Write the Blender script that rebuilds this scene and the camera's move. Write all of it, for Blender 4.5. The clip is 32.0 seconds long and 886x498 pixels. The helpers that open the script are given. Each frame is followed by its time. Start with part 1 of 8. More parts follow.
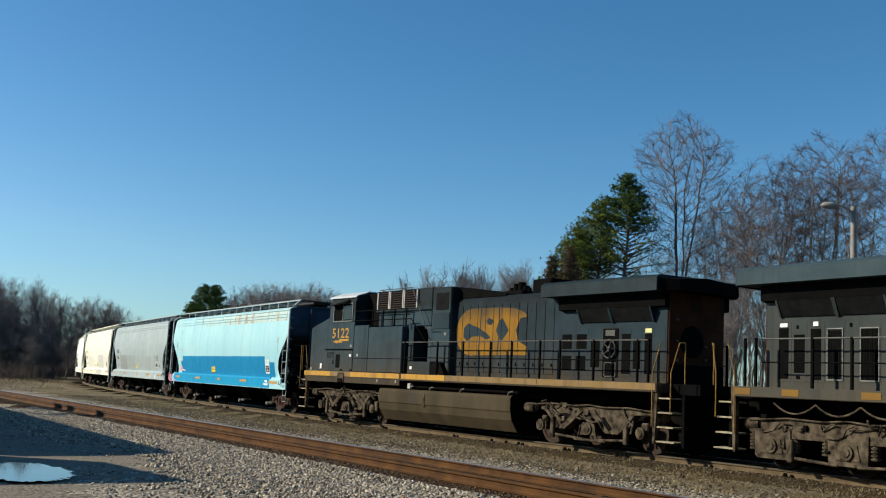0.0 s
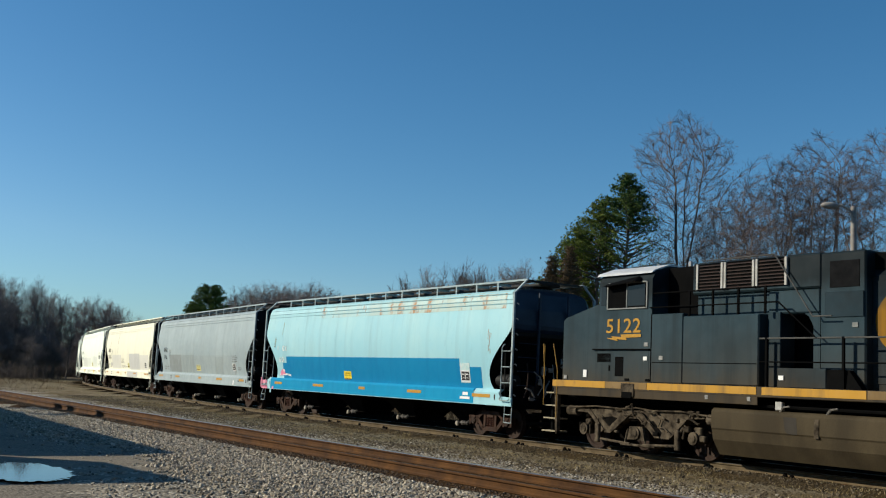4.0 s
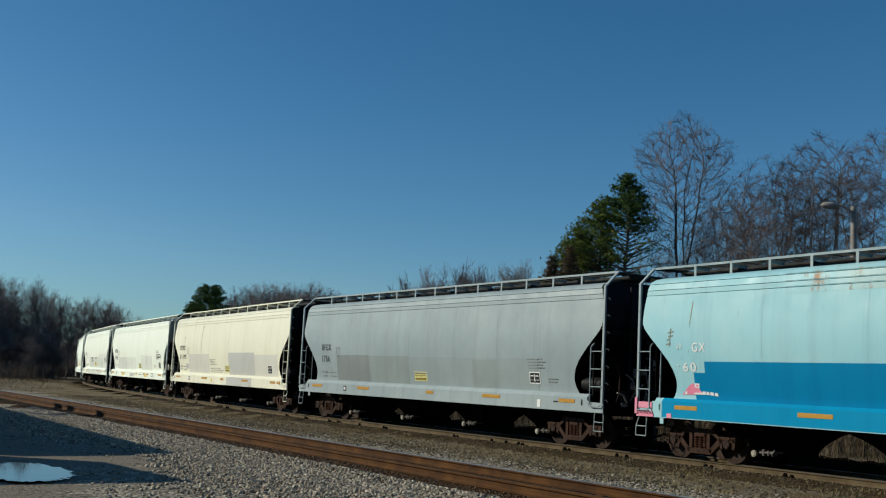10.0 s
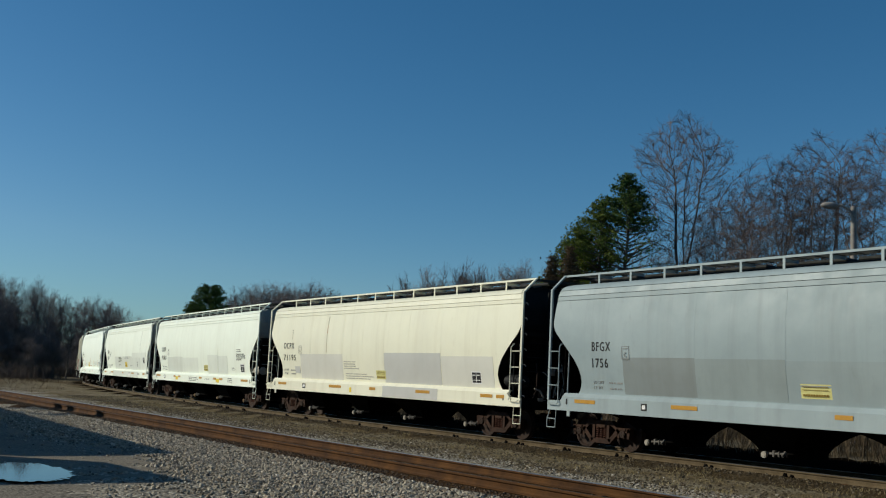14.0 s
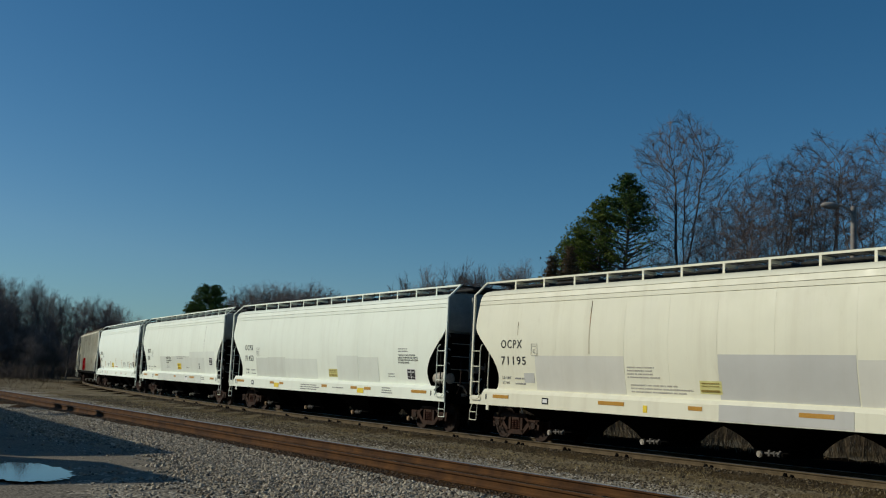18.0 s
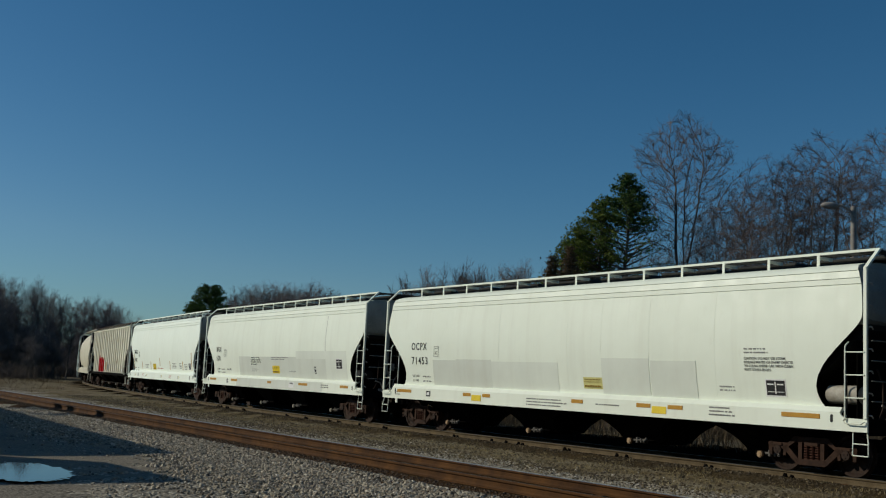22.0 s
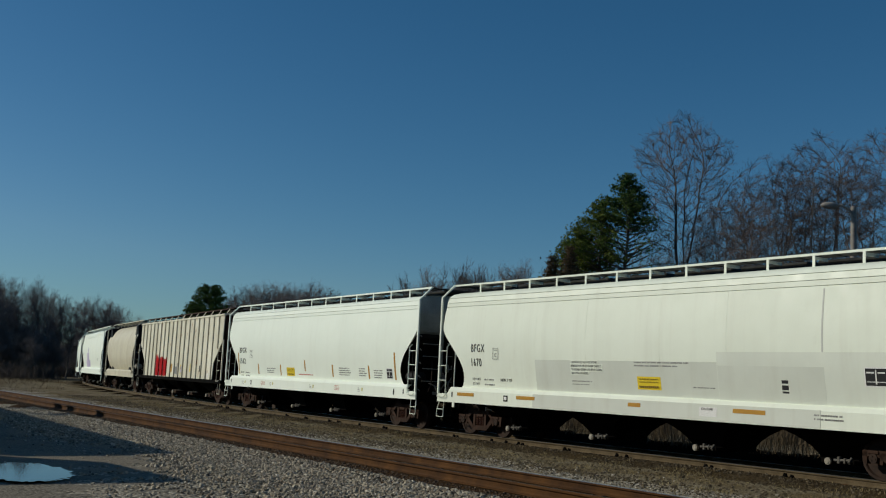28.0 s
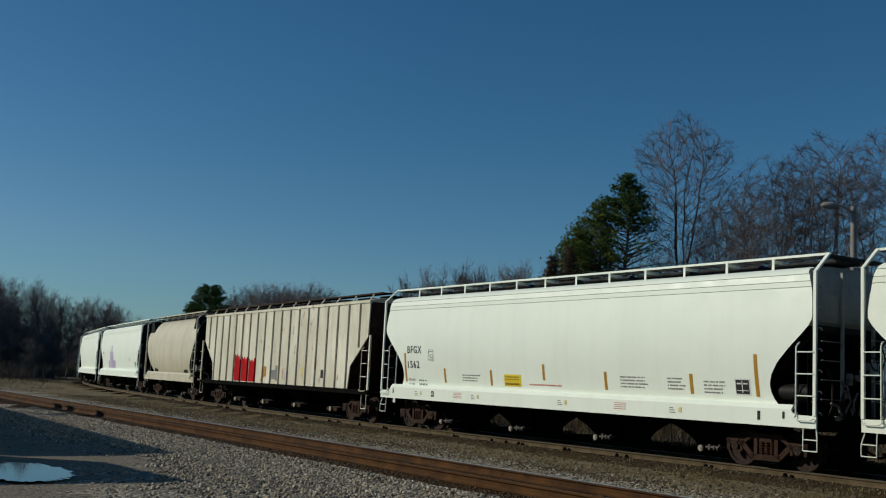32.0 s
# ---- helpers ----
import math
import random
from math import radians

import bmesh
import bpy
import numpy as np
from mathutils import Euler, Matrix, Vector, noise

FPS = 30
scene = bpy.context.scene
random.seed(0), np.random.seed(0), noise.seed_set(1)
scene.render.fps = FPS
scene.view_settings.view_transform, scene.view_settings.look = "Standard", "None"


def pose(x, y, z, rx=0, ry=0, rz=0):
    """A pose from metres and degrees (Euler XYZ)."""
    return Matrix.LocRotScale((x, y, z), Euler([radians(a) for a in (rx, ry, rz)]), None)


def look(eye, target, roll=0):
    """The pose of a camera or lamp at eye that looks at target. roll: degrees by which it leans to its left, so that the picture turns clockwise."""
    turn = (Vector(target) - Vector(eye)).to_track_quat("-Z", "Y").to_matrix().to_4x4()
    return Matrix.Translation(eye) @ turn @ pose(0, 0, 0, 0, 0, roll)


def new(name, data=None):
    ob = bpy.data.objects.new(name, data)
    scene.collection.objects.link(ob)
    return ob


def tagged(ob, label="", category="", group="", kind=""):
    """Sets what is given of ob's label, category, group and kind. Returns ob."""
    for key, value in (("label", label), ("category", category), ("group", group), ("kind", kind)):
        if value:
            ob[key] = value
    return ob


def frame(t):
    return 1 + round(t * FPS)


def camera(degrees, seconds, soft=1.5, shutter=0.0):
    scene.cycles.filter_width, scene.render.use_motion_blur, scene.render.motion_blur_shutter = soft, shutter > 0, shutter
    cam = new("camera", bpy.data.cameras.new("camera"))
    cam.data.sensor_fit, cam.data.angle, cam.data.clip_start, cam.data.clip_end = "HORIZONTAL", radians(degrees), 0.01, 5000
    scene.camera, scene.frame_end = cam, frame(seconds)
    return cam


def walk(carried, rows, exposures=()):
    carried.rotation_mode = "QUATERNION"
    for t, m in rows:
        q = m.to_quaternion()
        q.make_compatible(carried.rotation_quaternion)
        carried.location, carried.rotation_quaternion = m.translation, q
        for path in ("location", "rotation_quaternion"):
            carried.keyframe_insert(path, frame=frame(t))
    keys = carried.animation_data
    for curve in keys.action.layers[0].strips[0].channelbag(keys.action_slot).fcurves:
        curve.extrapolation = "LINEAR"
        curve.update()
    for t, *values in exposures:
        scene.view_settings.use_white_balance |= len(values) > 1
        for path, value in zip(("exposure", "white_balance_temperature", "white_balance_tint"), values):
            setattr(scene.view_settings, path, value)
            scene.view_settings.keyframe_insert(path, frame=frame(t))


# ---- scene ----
cam = camera(45.0, 32.0, soft=1.15)
EYE = (0.0, 0.0, 1.53)
AIM = look(EYE, (0.0, math.cos(radians(7.22)), 1.53 + math.sin(radians(7.22))), 2.86)
EXPOSURES = [(0, 0.60, 6690, 10.5), (2, 0.52, 6660, 10.5), (4, 0.36, 6600, 10), (6, 0.14, 6480, 9), (9, -0.04, 6380, 7.5), (13, -0.11, 6340, 7), (16, -0.27, 6330, 7), (19, -0.45, 6330, 7), (25, -0.54, 6330, 7), (32, -0.53, 6330, 7)]
walk(cam, [(0, AIM), (32, AIM)], EXPOSURES)

# ---- daylight: low winter sun from the side of the yard ----
SUN_AZ = radians(174)      # direction towards the sun, counted from +x over +y
SUN_EL = radians(27)
world = bpy.data.worlds.new("world")
scene.world = world
world.use_nodes = True
wn = world.node_tree
sky = wn.nodes.new("ShaderNodeTexSky")
sky.sky_type = 'NISHITA'
sky.sun_disc = False
sky.sun_elevation = SUN_EL
sky.sun_rotation = radians(90) - SUN_AZ
sky.altitude = 200
sky.air_density = 1.0
sky.dust_density = 0.3
sky.ozone_density = 1.2
bg = wn.nodes["Background"]
bg.inputs[1].default_value = 0.075
tint = wn.nodes.new("ShaderNodeMix")
tint.data_type = 'RGBA'
tint.blend_type = 'MULTIPLY'
tint.inputs["Factor"].default_value = 1.0
# clear winter air: deeper blue where the sky is dark, paler where it is bright
grade = wn.nodes.new("ShaderNodeMix")
grade.data_type = 'RGBA'
grade.inputs["A"].default_value = (0.335, 0.80, 1.09, 1)
grade.inputs["B"].default_value = (0.59, 0.91, 1.17, 1)
luma = wn.nodes.new("ShaderNodeRGBToBW")
span = wn.nodes.new("ShaderNodeMapRange")
span.inputs["From Min"].default_value = 2.2
span.inputs["From Max"].default_value = 5.2
wn.links.new(sky.outputs[0], luma.inputs[0])
wn.links.new(luma.outputs[0], span.inputs["Value"])
wn.links.new(span.outputs[0], grade.inputs["Factor"])
wn.links.new(grade.outputs["Result"], tint.inputs["B"])
wn.links.new(sky.outputs[0], tint.inputs["A"])
wn.links.new(tint.outputs["Result"], bg.inputs[0])
sun_data = bpy.data.lights.new("sun", 'SUN')
sun_data.energy = 4.35
sun_data.angle = radians(0.55)
sun_data.color = (1.0, 0.915, 0.75)
sun = new("sun", sun_data)
SUN_DIR = Vector((math.cos(SUN_AZ) * math.cos(SUN_EL), math.sin(SUN_AZ) * math.cos(SUN_EL), math.sin(SUN_EL)))
sun.matrix_world = look(Vector((0, 0, 60)) + SUN_DIR * 50, (0, 0, 60))


# ---- materials ----
def node_mat(name):
    m = bpy.data.materials.new(name)
    m.use_nodes = True
    nt = m.node_tree
    return m, nt, nt.nodes["Principled BSDF"]


def ramp(nt, src, stops):
    r = nt.nodes.new("ShaderNodeValToRGB")
    el = r.color_ramp.elements
    while len(el) < len(stops):
        el.new(0.5)
    for e, (p, c) in zip(el, stops):
        e.position = p
        e.color = (c, c, c, 1) if isinstance(c, (int, float)) else (*c, 1)
    nt.links.new(src, r.inputs[0])
    return r.outputs[0]


def noise_tex(nt, scale, detail=6, stretch=(1, 1, 1), rough=0.6, vec=None):
    n = nt.nodes.new("ShaderNodeTexNoise")
    n.inputs["Scale"].default_value = scale
    n.inputs["Detail"].default_value = detail
    n.inputs["Roughness"].default_value = rough
    mp = nt.nodes.new("ShaderNodeMapping")
    mp.inputs["Scale"].default_value = stretch
    if vec is None:
        tc = nt.nodes.new("ShaderNodeTexCoord")
        vec = tc.outputs["Object"]
    nt.links.new(vec, mp.inputs[0])
    nt.links.new(mp.outputs[0], n.inputs["Vector"])
    return n.outputs["Fac"]


def mix(nt, fac, a, b, mode='MIX'):
    n = nt.nodes.new("ShaderNodeMix")
    n.data_type = 'RGBA'
    n.blend_type = mode
    for sock, v in ((n.inputs["Factor"], fac), (n.inputs["A"], a), (n.inputs["B"], b)):
        if isinstance(v, (int, float)):
            sock.default_value = v
        elif isinstance(v, tuple):
            sock.default_value = (*v, 1)
        else:
            nt.links.new(v, sock)
    return n.outputs["Result"]


def bump(nt, b, src, strength, dist=0.01):
    n = nt.nodes.new("ShaderNodeBump")
    n.inputs["Strength"].default_value = strength
    n.inputs["Distance"].default_value = dist
    nt.links.new(src, n.inputs["Height"])
    nt.links.new(n.outputs[0], b.inputs["Normal"])


def surface(name, c1, c2, scale=3.0, rough=0.7, metal=0.0, bmp=0.3, stretch=(1, 1, 1), fine=40.0, speck=0.25, dist=0.01, spec=None):
    """A worn surface: two colours in large blotches, fine specks and a fine relief."""
    m, nt, b = node_mat(name)
    big = ramp(nt, noise_tex(nt, scale, 5, stretch), [(0.35, 0.0), (0.68, 1.0)])
    col = mix(nt, big, c1, c2)
    fn = noise_tex(nt, fine, 3)
    dark = ramp(nt, fn, [(0.3, 1 - speck), (0.65, 1.0)])
    nt.links.new(mix(nt, 1.0, col, dark, 'MULTIPLY'), b.inputs["Base Color"])
    b.inputs["Roughness"].default_value = rough
    b.inputs["Metallic"].default_value = metal
    b.inputs["Specular IOR Level"].default_value = spec if spec is not None else (0.5 if rough < 0.55 else 0.2)
    bump(nt, b, fn, bmp, dist)
    return m


def car_paint(name, c, dirt=(0.25, 0.22, 0.18), amount=0.35, rough=0.52, rust=0.0, fade=None, spec=0.35):
    """Railcar paint: faded in blotches, with streaks of dirt that run down the sides."""
    m, nt, b = node_mat(name)
    fade = fade or tuple(min(1.0, x * 0.88) for x in c)
    col = mix(nt, ramp(nt, noise_tex(nt, 0.5, 5), [(0.35, 0.0), (0.7, 1.0)]), c, fade)
    streak = ramp(nt, noise_tex(nt, 1.6, 6, (1.6, 1.0, 0.07)), [(0.5, 0.0), (0.78, amount)])
    col = mix(nt, streak, col, dirt)
    spot = ramp(nt, noise_tex(nt, 5.0, 5, (1, 1, 0.5)), [(0.6, 0.0), (0.82, amount * 0.8)])
    col = mix(nt, spot, col, dirt)
    if rust:
        stain = ramp(nt, noise_tex(nt, 0.8, 4, (1.0, 1, 0.3)), [(0.40, 0.0), (0.62, 0.45)])
        col = mix(nt, stain, col, (0.42, 0.40, 0.30))
        rs = ramp(nt, noise_tex(nt, 2.3, 6, (1.25, 1, 0.5), 0.62), [(0.64 - 0.08 * rust, 0.0), (0.75 - 0.08 * rust, 0.92)])
        tone = ramp(nt, noise_tex(nt, 9.0, 4), [(0.35, (0.17, 0.062, 0.016)), (0.65, (0.40, 0.18, 0.045))])
        col = mix(nt, rs, col, tone)
    nt.links.new(col, b.inputs["Base Color"])
    b.inputs["Specular IOR Level"].default_value = spec
    nt.links.new(ramp(nt, noise_tex(nt, 2.2, 4), [(0.3, rough - 0.08), (0.7, rough + 0.18)]), b.inputs["Roughness"])
    bump(nt, b, noise_tex(nt, 0.9, 3, (1.1, 1, 0.22)), 0.28, 0.05)
    return m


def gravel_mat(name, tones, scale, rough=0.9, patch=None, bmp=0.8, dist=0.03, spec=0.06):
    """Crushed stone: cells of different tones, with dust over it."""
    m, nt, b = node_mat(name)
    tc = nt.nodes.new("ShaderNodeTexCoord")
    v = nt.nodes.new("ShaderNodeTexVoronoi")
    v.inputs["Scale"].default_value = scale
    nt.links.new(tc.outputs["Object"], v.inputs["Vector"])
    sep = nt.nodes.new("ShaderNodeSeparateColor")
    nt.links.new(v.outputs["Color"], sep.inputs[0])
    n = len(tones)
    col = ramp(nt, sep.outputs[0], [(i / (n - 1), t) for i, t in enumerate(tones)])
    edge = ramp(nt, v.outputs["Distance"], [(0.3, 1.0), (0.75, 0.35)])
    col = mix(nt, 1.0, col, edge, 'MULTIPLY')
    if patch:
        col = mix(nt, ramp(nt, noise_tex(nt, 0.35, 7, vec=tc.outputs["Object"]), [(0.42, 0.0), (0.62, 0.85)]), col, patch)
    nt.links.new(col, b.inputs["Base Color"])
    b.inputs["Roughness"].default_value = rough
    b.inputs["Specular IOR Level"].default_value = spec
    bump(nt, b, edge, bmp, dist)
    return m


GRAVEL_TONES = [(0.125, 0.108, 0.082), (0.40, 0.36, 0.282), (0.25, 0.22, 0.172), (0.60, 0.55, 0.44), (0.30, 0.25, 0.182)]
MAT = {}
MAT["ground"] = gravel_mat("ground_mat", [(0.09, 0.073, 0.046), (0.34, 0.29, 0.2), (0.19, 0.155, 0.097)], 19, patch=(0.105, 0.073, 0.032), bmp=0.5)
MAT["gravel"] = gravel_mat("gravel_mat", GRAVEL_TONES, 15)
MAT["yard"] = gravel_mat("yard_mat", [(0.185, 0.163, 0.126), (0.315, 0.28, 0.222), (0.25, 0.221, 0.174)], 22, patch=(0.225, 0.197, 0.152), bmp=0.35)
MAT["stone"] = surface("stone_mat", (0.27, 0.25, 0.215), (0.42, 0.39, 0.34), 9, 0.9, bmp=0.4)
MAT["rail"] = surface("rail_mat", (0.042, 0.0165, 0.0036), (0.102, 0.043, 0.0092), 2.0, 0.85, bmp=0.5)
MAT["line_rail"] = surface("line_rail_mat", (0.075, 0.053, 0.027), (0.135, 0.10, 0.056), 2.5, 0.85, bmp=0.5)
MAT["railhead"] = surface("railhead_mat", (0.30, 0.29, 0.28), (0.42, 0.40, 0.38), 6, 0.32, 0.85, bmp=0.05)
MAT["railhead_dull"] = surface("railhead_dull_mat", (0.03, 0.019, 0.010), (0.05, 0.032, 0.017), 6, 0.6)
MAT["tie"] = surface("tie_mat", (0.085, 0.065, 0.048), (0.15, 0.115, 0.08), 4, 0.92, stretch=(1, 6, 1))
MAT["bark"] = surface("bark_mat", (0.098, 0.089, 0.082), (0.185, 0.168, 0.155), 3, 0.95, bmp=0.6)
MAT["twig"] = surface("twig_mat", (0.105, 0.088, 0.084), (0.18, 0.15, 0.14), 1.2, 0.95, bmp=0.1)
MAT["twig_red"] = surface("twig_red_mat", (0.112, 0.086, 0.079), (0.19, 0.148, 0.134), 1.2, 0.95, bmp=0.1)
MAT["twig_far"] = surface("twig_far_mat", (0.16, 0.135, 0.13), (0.26, 0.222, 0.21), 1.2, 0.95, bmp=0.1)
MAT["thicket"] = surface("thicket_mat", (0.085, 0.068, 0.06), (0.16, 0.128, 0.11), 1.0, 0.95, bmp=0.1)
MAT["brush"] = surface("brush_mat", (0.075, 0.054, 0.033), (0.15, 0.112, 0.068), 1.0, 0.95, bmp=0.1)
MAT["grass"] = surface("grass_mat", (0.22, 0.17, 0.085), (0.40, 0.33, 0.18), 0.8, 0.95, bmp=0.1)
MAT["needle"] = surface("needle_mat", (0.052, 0.098, 0.022), (0.125, 0.175, 0.040), 0.9, 0.8, bmp=0.1)
MAT["needle_light"] = surface("needle_light_mat", (0.095, 0.135, 0.022), (0.185, 0.215, 0.04), 0.9, 0.8, bmp=0.1)
MAT["needle_brown"] = surface("needle_brown_mat", (0.115, 0.08, 0.045), (0.19, 0.13, 0.07), 0.9, 0.85, bmp=0.1)
MAT["grime"] = surface("grime_mat", (0.003, 0.0027, 0.0024), (0.007, 0.006, 0.005), 3, 0.9, spec=0.04)
MAT["black"] = surface("black_end_mat", (0.004, 0.0047, 0.006), (0.008, 0.009, 0.0105), 2, 0.6, bmp=0.1, spec=0.12)
MAT["cast"] = surface("rusty_casting_mat", (0.026, 0.0135, 0.0085), (0.055, 0.028, 0.0175), 6, 0.85, bmp=0.5)
MAT["spring"] = surface("rusty_spring_mat", (0.04, 0.016, 0.010), (0.085, 0.032, 0.019), 6, 0.85, bmp=0.4)
MAT["wheel"] = surface("wheel_mat", (0.020, 0.0115, 0.008), (0.042, 0.0235, 0.0155), 5, 0.75)
MAT["galv"] = surface("galvanised_mat", (0.38, 0.38, 0.37), (0.5, 0.5, 0.48), 4, 0.5, 0.3, bmp=0.1)
MAT["pipe_white"] = surface("pipe_cap_mat", (0.28, 0.25, 0.2), (0.46, 0.43, 0.37), 4, 0.6, bmp=0.1)
MAT["pole"] = surface("pole_mat", (0.23, 0.205, 0.185), (0.33, 0.30, 0.27), 3, 0.8, bmp=0.2)
MAT["rust_bed"] = gravel_mat("rust_bed_mat", [(0.012, 0.006, 0.002), (0.085, 0.045, 0.015), (0.04, 0.021, 0.007), (0.14, 0.088, 0.042)], 16, patch=(0.05, 0.025, 0.007))
# near-black bed: the train's shade is put into this ground colour
MAT["shaded_bed"] = gravel_mat("shaded_bed_mat", [(0.004, 0.003, 0.002), (0.012, 0.009, 0.006), (0.007, 0.005, 0.0034)], 16, patch=(0.005, 0.0038, 0.0024), spec=0.0)
MAT["soil"] = gravel_mat("soil_mat", [(0.028, 0.019, 0.009), (0.098, 0.070, 0.036), (0.052, 0.036, 0.017), (0.17, 0.135, 0.084)], 21, patch=(0.064, 0.043, 0.017))
MAT["amber"] = surface("reflector_mat", (0.44, 0.215, 0.012), (0.50, 0.26, 0.02), 6, 0.4, bmp=0.05)
MAT["yellow"] = surface("yellow_label_mat", (0.82, 0.62, 0.02), (0.78, 0.56, 0.015), 5, 0.5, bmp=0.05)
MAT["pale_yellow"] = surface("pale_label_mat", (0.66, 0.62, 0.25), (0.6, 0.55, 0.2), 5, 0.5, bmp=0.05)
MAT["ink"] = surface("black_ink_mat", (0.02, 0.02, 0.022), (0.035, 0.035, 0.035), 5, 0.6, bmp=0.05)
MAT["faint_ink"] = surface("faint_ink_mat", (0.18, 0.18, 0.175), (0.32, 0.32, 0.30), 8, 0.6, bmp=0.05)
MAT["red_ink"] = surface("red_ink_mat", (0.5, 0.16, 0.12), (0.6, 0.25, 0.2), 5, 0.6, bmp=0.05)
MAT["label_white"] = surface("white_label_mat", (0.75, 0.75, 0.73), (0.8, 0.8, 0.78), 5, 0.5, bmp=0.05)


# ---- mesh helpers ----
class Build:
    """Collects vertices and faces of one mesh."""

    def __init__(self):
        self.v, self.f = [], []

    def add(self, verts, faces):
        o = len(self.v)
        self.v += [tuple(p) for p in verts]
        self.f += [tuple(i + o for i in f) for f in faces]
        return self

    def box(self, x0, x1, y0, y1, z0, z1):
        return self.add([(x0, y0, z0), (x1, y0, z0), (x1, y1, z0), (x0, y1, z0), (x0, y0, z1), (x1, y0, z1), (x1, y1, z1), (x0, y1, z1)],
                        [(3, 2, 1, 0), (4, 5, 6, 7), (0, 1, 5, 4), (1, 2, 6, 5), (2, 3, 7, 6), (3, 0, 4, 7)])

    def cbox(self, x0, x1, y0, y1, z0, z1, c=0.015):
        """A box with chamfered edges."""
        c = min(c, (x1 - x0) * 0.4, (y1 - y0) * 0.4, (z1 - z0) * 0.4)
        bm = bmesh.new()
        for x, sx in ((x0, 1), (x1, -1)):
            for y, sy in ((y0, 1), (y1, -1)):
                for z, sz in ((z0, 1), (z1, -1)):
                    bm.verts.new((x, y + sy * c, z + sz * c))
                    bm.verts.new((x + sx * c, y, z + sz * c))
                    bm.verts.new((x + sx * c, y + sy * c, z))
        return self.hull(bm)

    def hull(self, bm_or_points):
        bm = bm_or_points
        if not isinstance(bm, bmesh.types.BMesh):
            bm = bmesh.new()
            for p in bm_or_points:
                bm.verts.new(p)
        bmesh.ops.convex_hull(bm, input=bm.verts)
        bmesh.ops.dissolve_limit(bm, angle_limit=0.02, verts=bm.verts, edges=bm.edges)
        bm.verts.index_update()
        self.add([v.co[:] for v in bm.verts], [[v.index for v in f.verts] for f in bm.faces])
        bm.free()
        return self

    def prism_y(self, pts, y0, y1):
        """A polygon in x and z, drawn out from y0 to y1."""
        n = len(pts)
        area = sum(pts[i][0] * pts[(i + 1) % n][1] - pts[(i + 1) % n][0] * pts[i][1] for i in range(n))
        if area < 0:
            pts = pts[::-1]
        return self.add([(x, y0, z) for x, z in pts] + [(x, y1, z) for x, z in pts],
                        [tuple(range(n)), tuple(range(2 * n - 1, n - 1, -1))] + [((i + 1) % n, i, i + n, (i + 1) % n + n) for i in range(n)])

    def prism_x(self, pts, x0, x1):
        """A polygon in y and z, drawn out from x0 to x1."""
        n = len(pts)
        area = sum(pts[i][0] * pts[(i + 1) % n][1] - pts[(i + 1) % n][0] * pts[i][1] for i in range(n))
        if area < 0:
            pts = pts[::-1]
        return self.add([(x0, y, z) for y, z in pts] + [(x1, y, z) for y, z in pts],
                        [tuple(range(n - 1, -1, -1)), tuple(range(n, 2 * n))] + [(i, (i + 1) % n, (i + 1) % n + n, i + n) for i in range(n)])

    def tube(self, p0, p1, r0, r1=None, n=8, caps=True):
        r1 = r0 if r1 is None else r1
        p0, p1 = Vector(p0), Vector(p1)
        a = (p1 - p0).normalized()
        u = a.orthogonal().normalized()
        w = a.cross(u)
        ring = [(math.cos(2 * math.pi * i / n), math.sin(2 * math.pi * i / n)) for i in range(n)]
        vs = [p0 + (u * c + w * s) * r0 for c, s in ring] + [p1 + (u * c + w * s) * r1 for c, s in ring]
        fs = [(i, (i + 1) % n, (i + 1) % n + n, i + n) for i in range(n)]
        if caps:
            fs += [tuple(range(n - 1, -1, -1)), tuple(range(n, 2 * n))]
        return self.add(vs, fs)

    def path(self, pts, r, n=6):
        for a, b in zip(pts, pts[1:]):
            self.tube(a, b, r, n=n)
        return self

    def mesh(self, name, material, smooth=None):
        me = bpy.data.meshes.new(name)
        me.from_pydata(self.v, [], self.f)
        me.materials.append(material)
        if smooth:
            me.shade_smooth()
            me.set_sharp_from_angle(angle=radians(smooth))
        return me


def part(name, build, material, parent=None, label="", smooth=None, at=None):
    ob = new(name, build.mesh(name, material, smooth) if isinstance(build, Build) else build)
    if parent is not None:
        ob.parent = parent
    if at is not None:
        ob.matrix_basis = at
    if label:
        ob["label"] = label
    return ob


def empty(name, label, category, group="", m=None):
    ob = new(name)
    ob.empty_display_size = 0.3
    if m is not None:
        ob.matrix_basis = m
    return tagged(ob, label, category, group)


def lettering(name, text, size, x, y, z, material, parent, width=None, lean=0.0, spread=1.22):
    """Writing on a side that faces -y, as a thin mesh with its lower left corner at x, z."""
    cu = bpy.data.curves.new(name, 'FONT')
    cu.body = text
    cu.size = size * 1.38
    cu.extrude = 0.002
    cu.offset = 0.010 * size
    cu.space_character = spread
    cu.resolution_u = 3
    ob = bpy.data.objects.new(name, cu)
    scene.collection.objects.link(ob)
    dg = bpy.context.evaluated_depsgraph_get()
    me = bpy.data.meshes.new_from_object(ob.evaluated_get(dg))
    bpy.data.objects.remove(ob)
    bpy.data.curves.remove(cu)
    xs = [v.co.x for v in me.vertices]
    s = width / (max(xs) - min(xs)) if width and xs else 1.0
    for v in me.vertices:
        v.co.x = (v.co.x - min(xs)) * s
    me.materials.clear()
    me.materials.append(material)
    return part(name, me, material, parent, at=pose(x, y, z, 90 + lean, 0, 0))


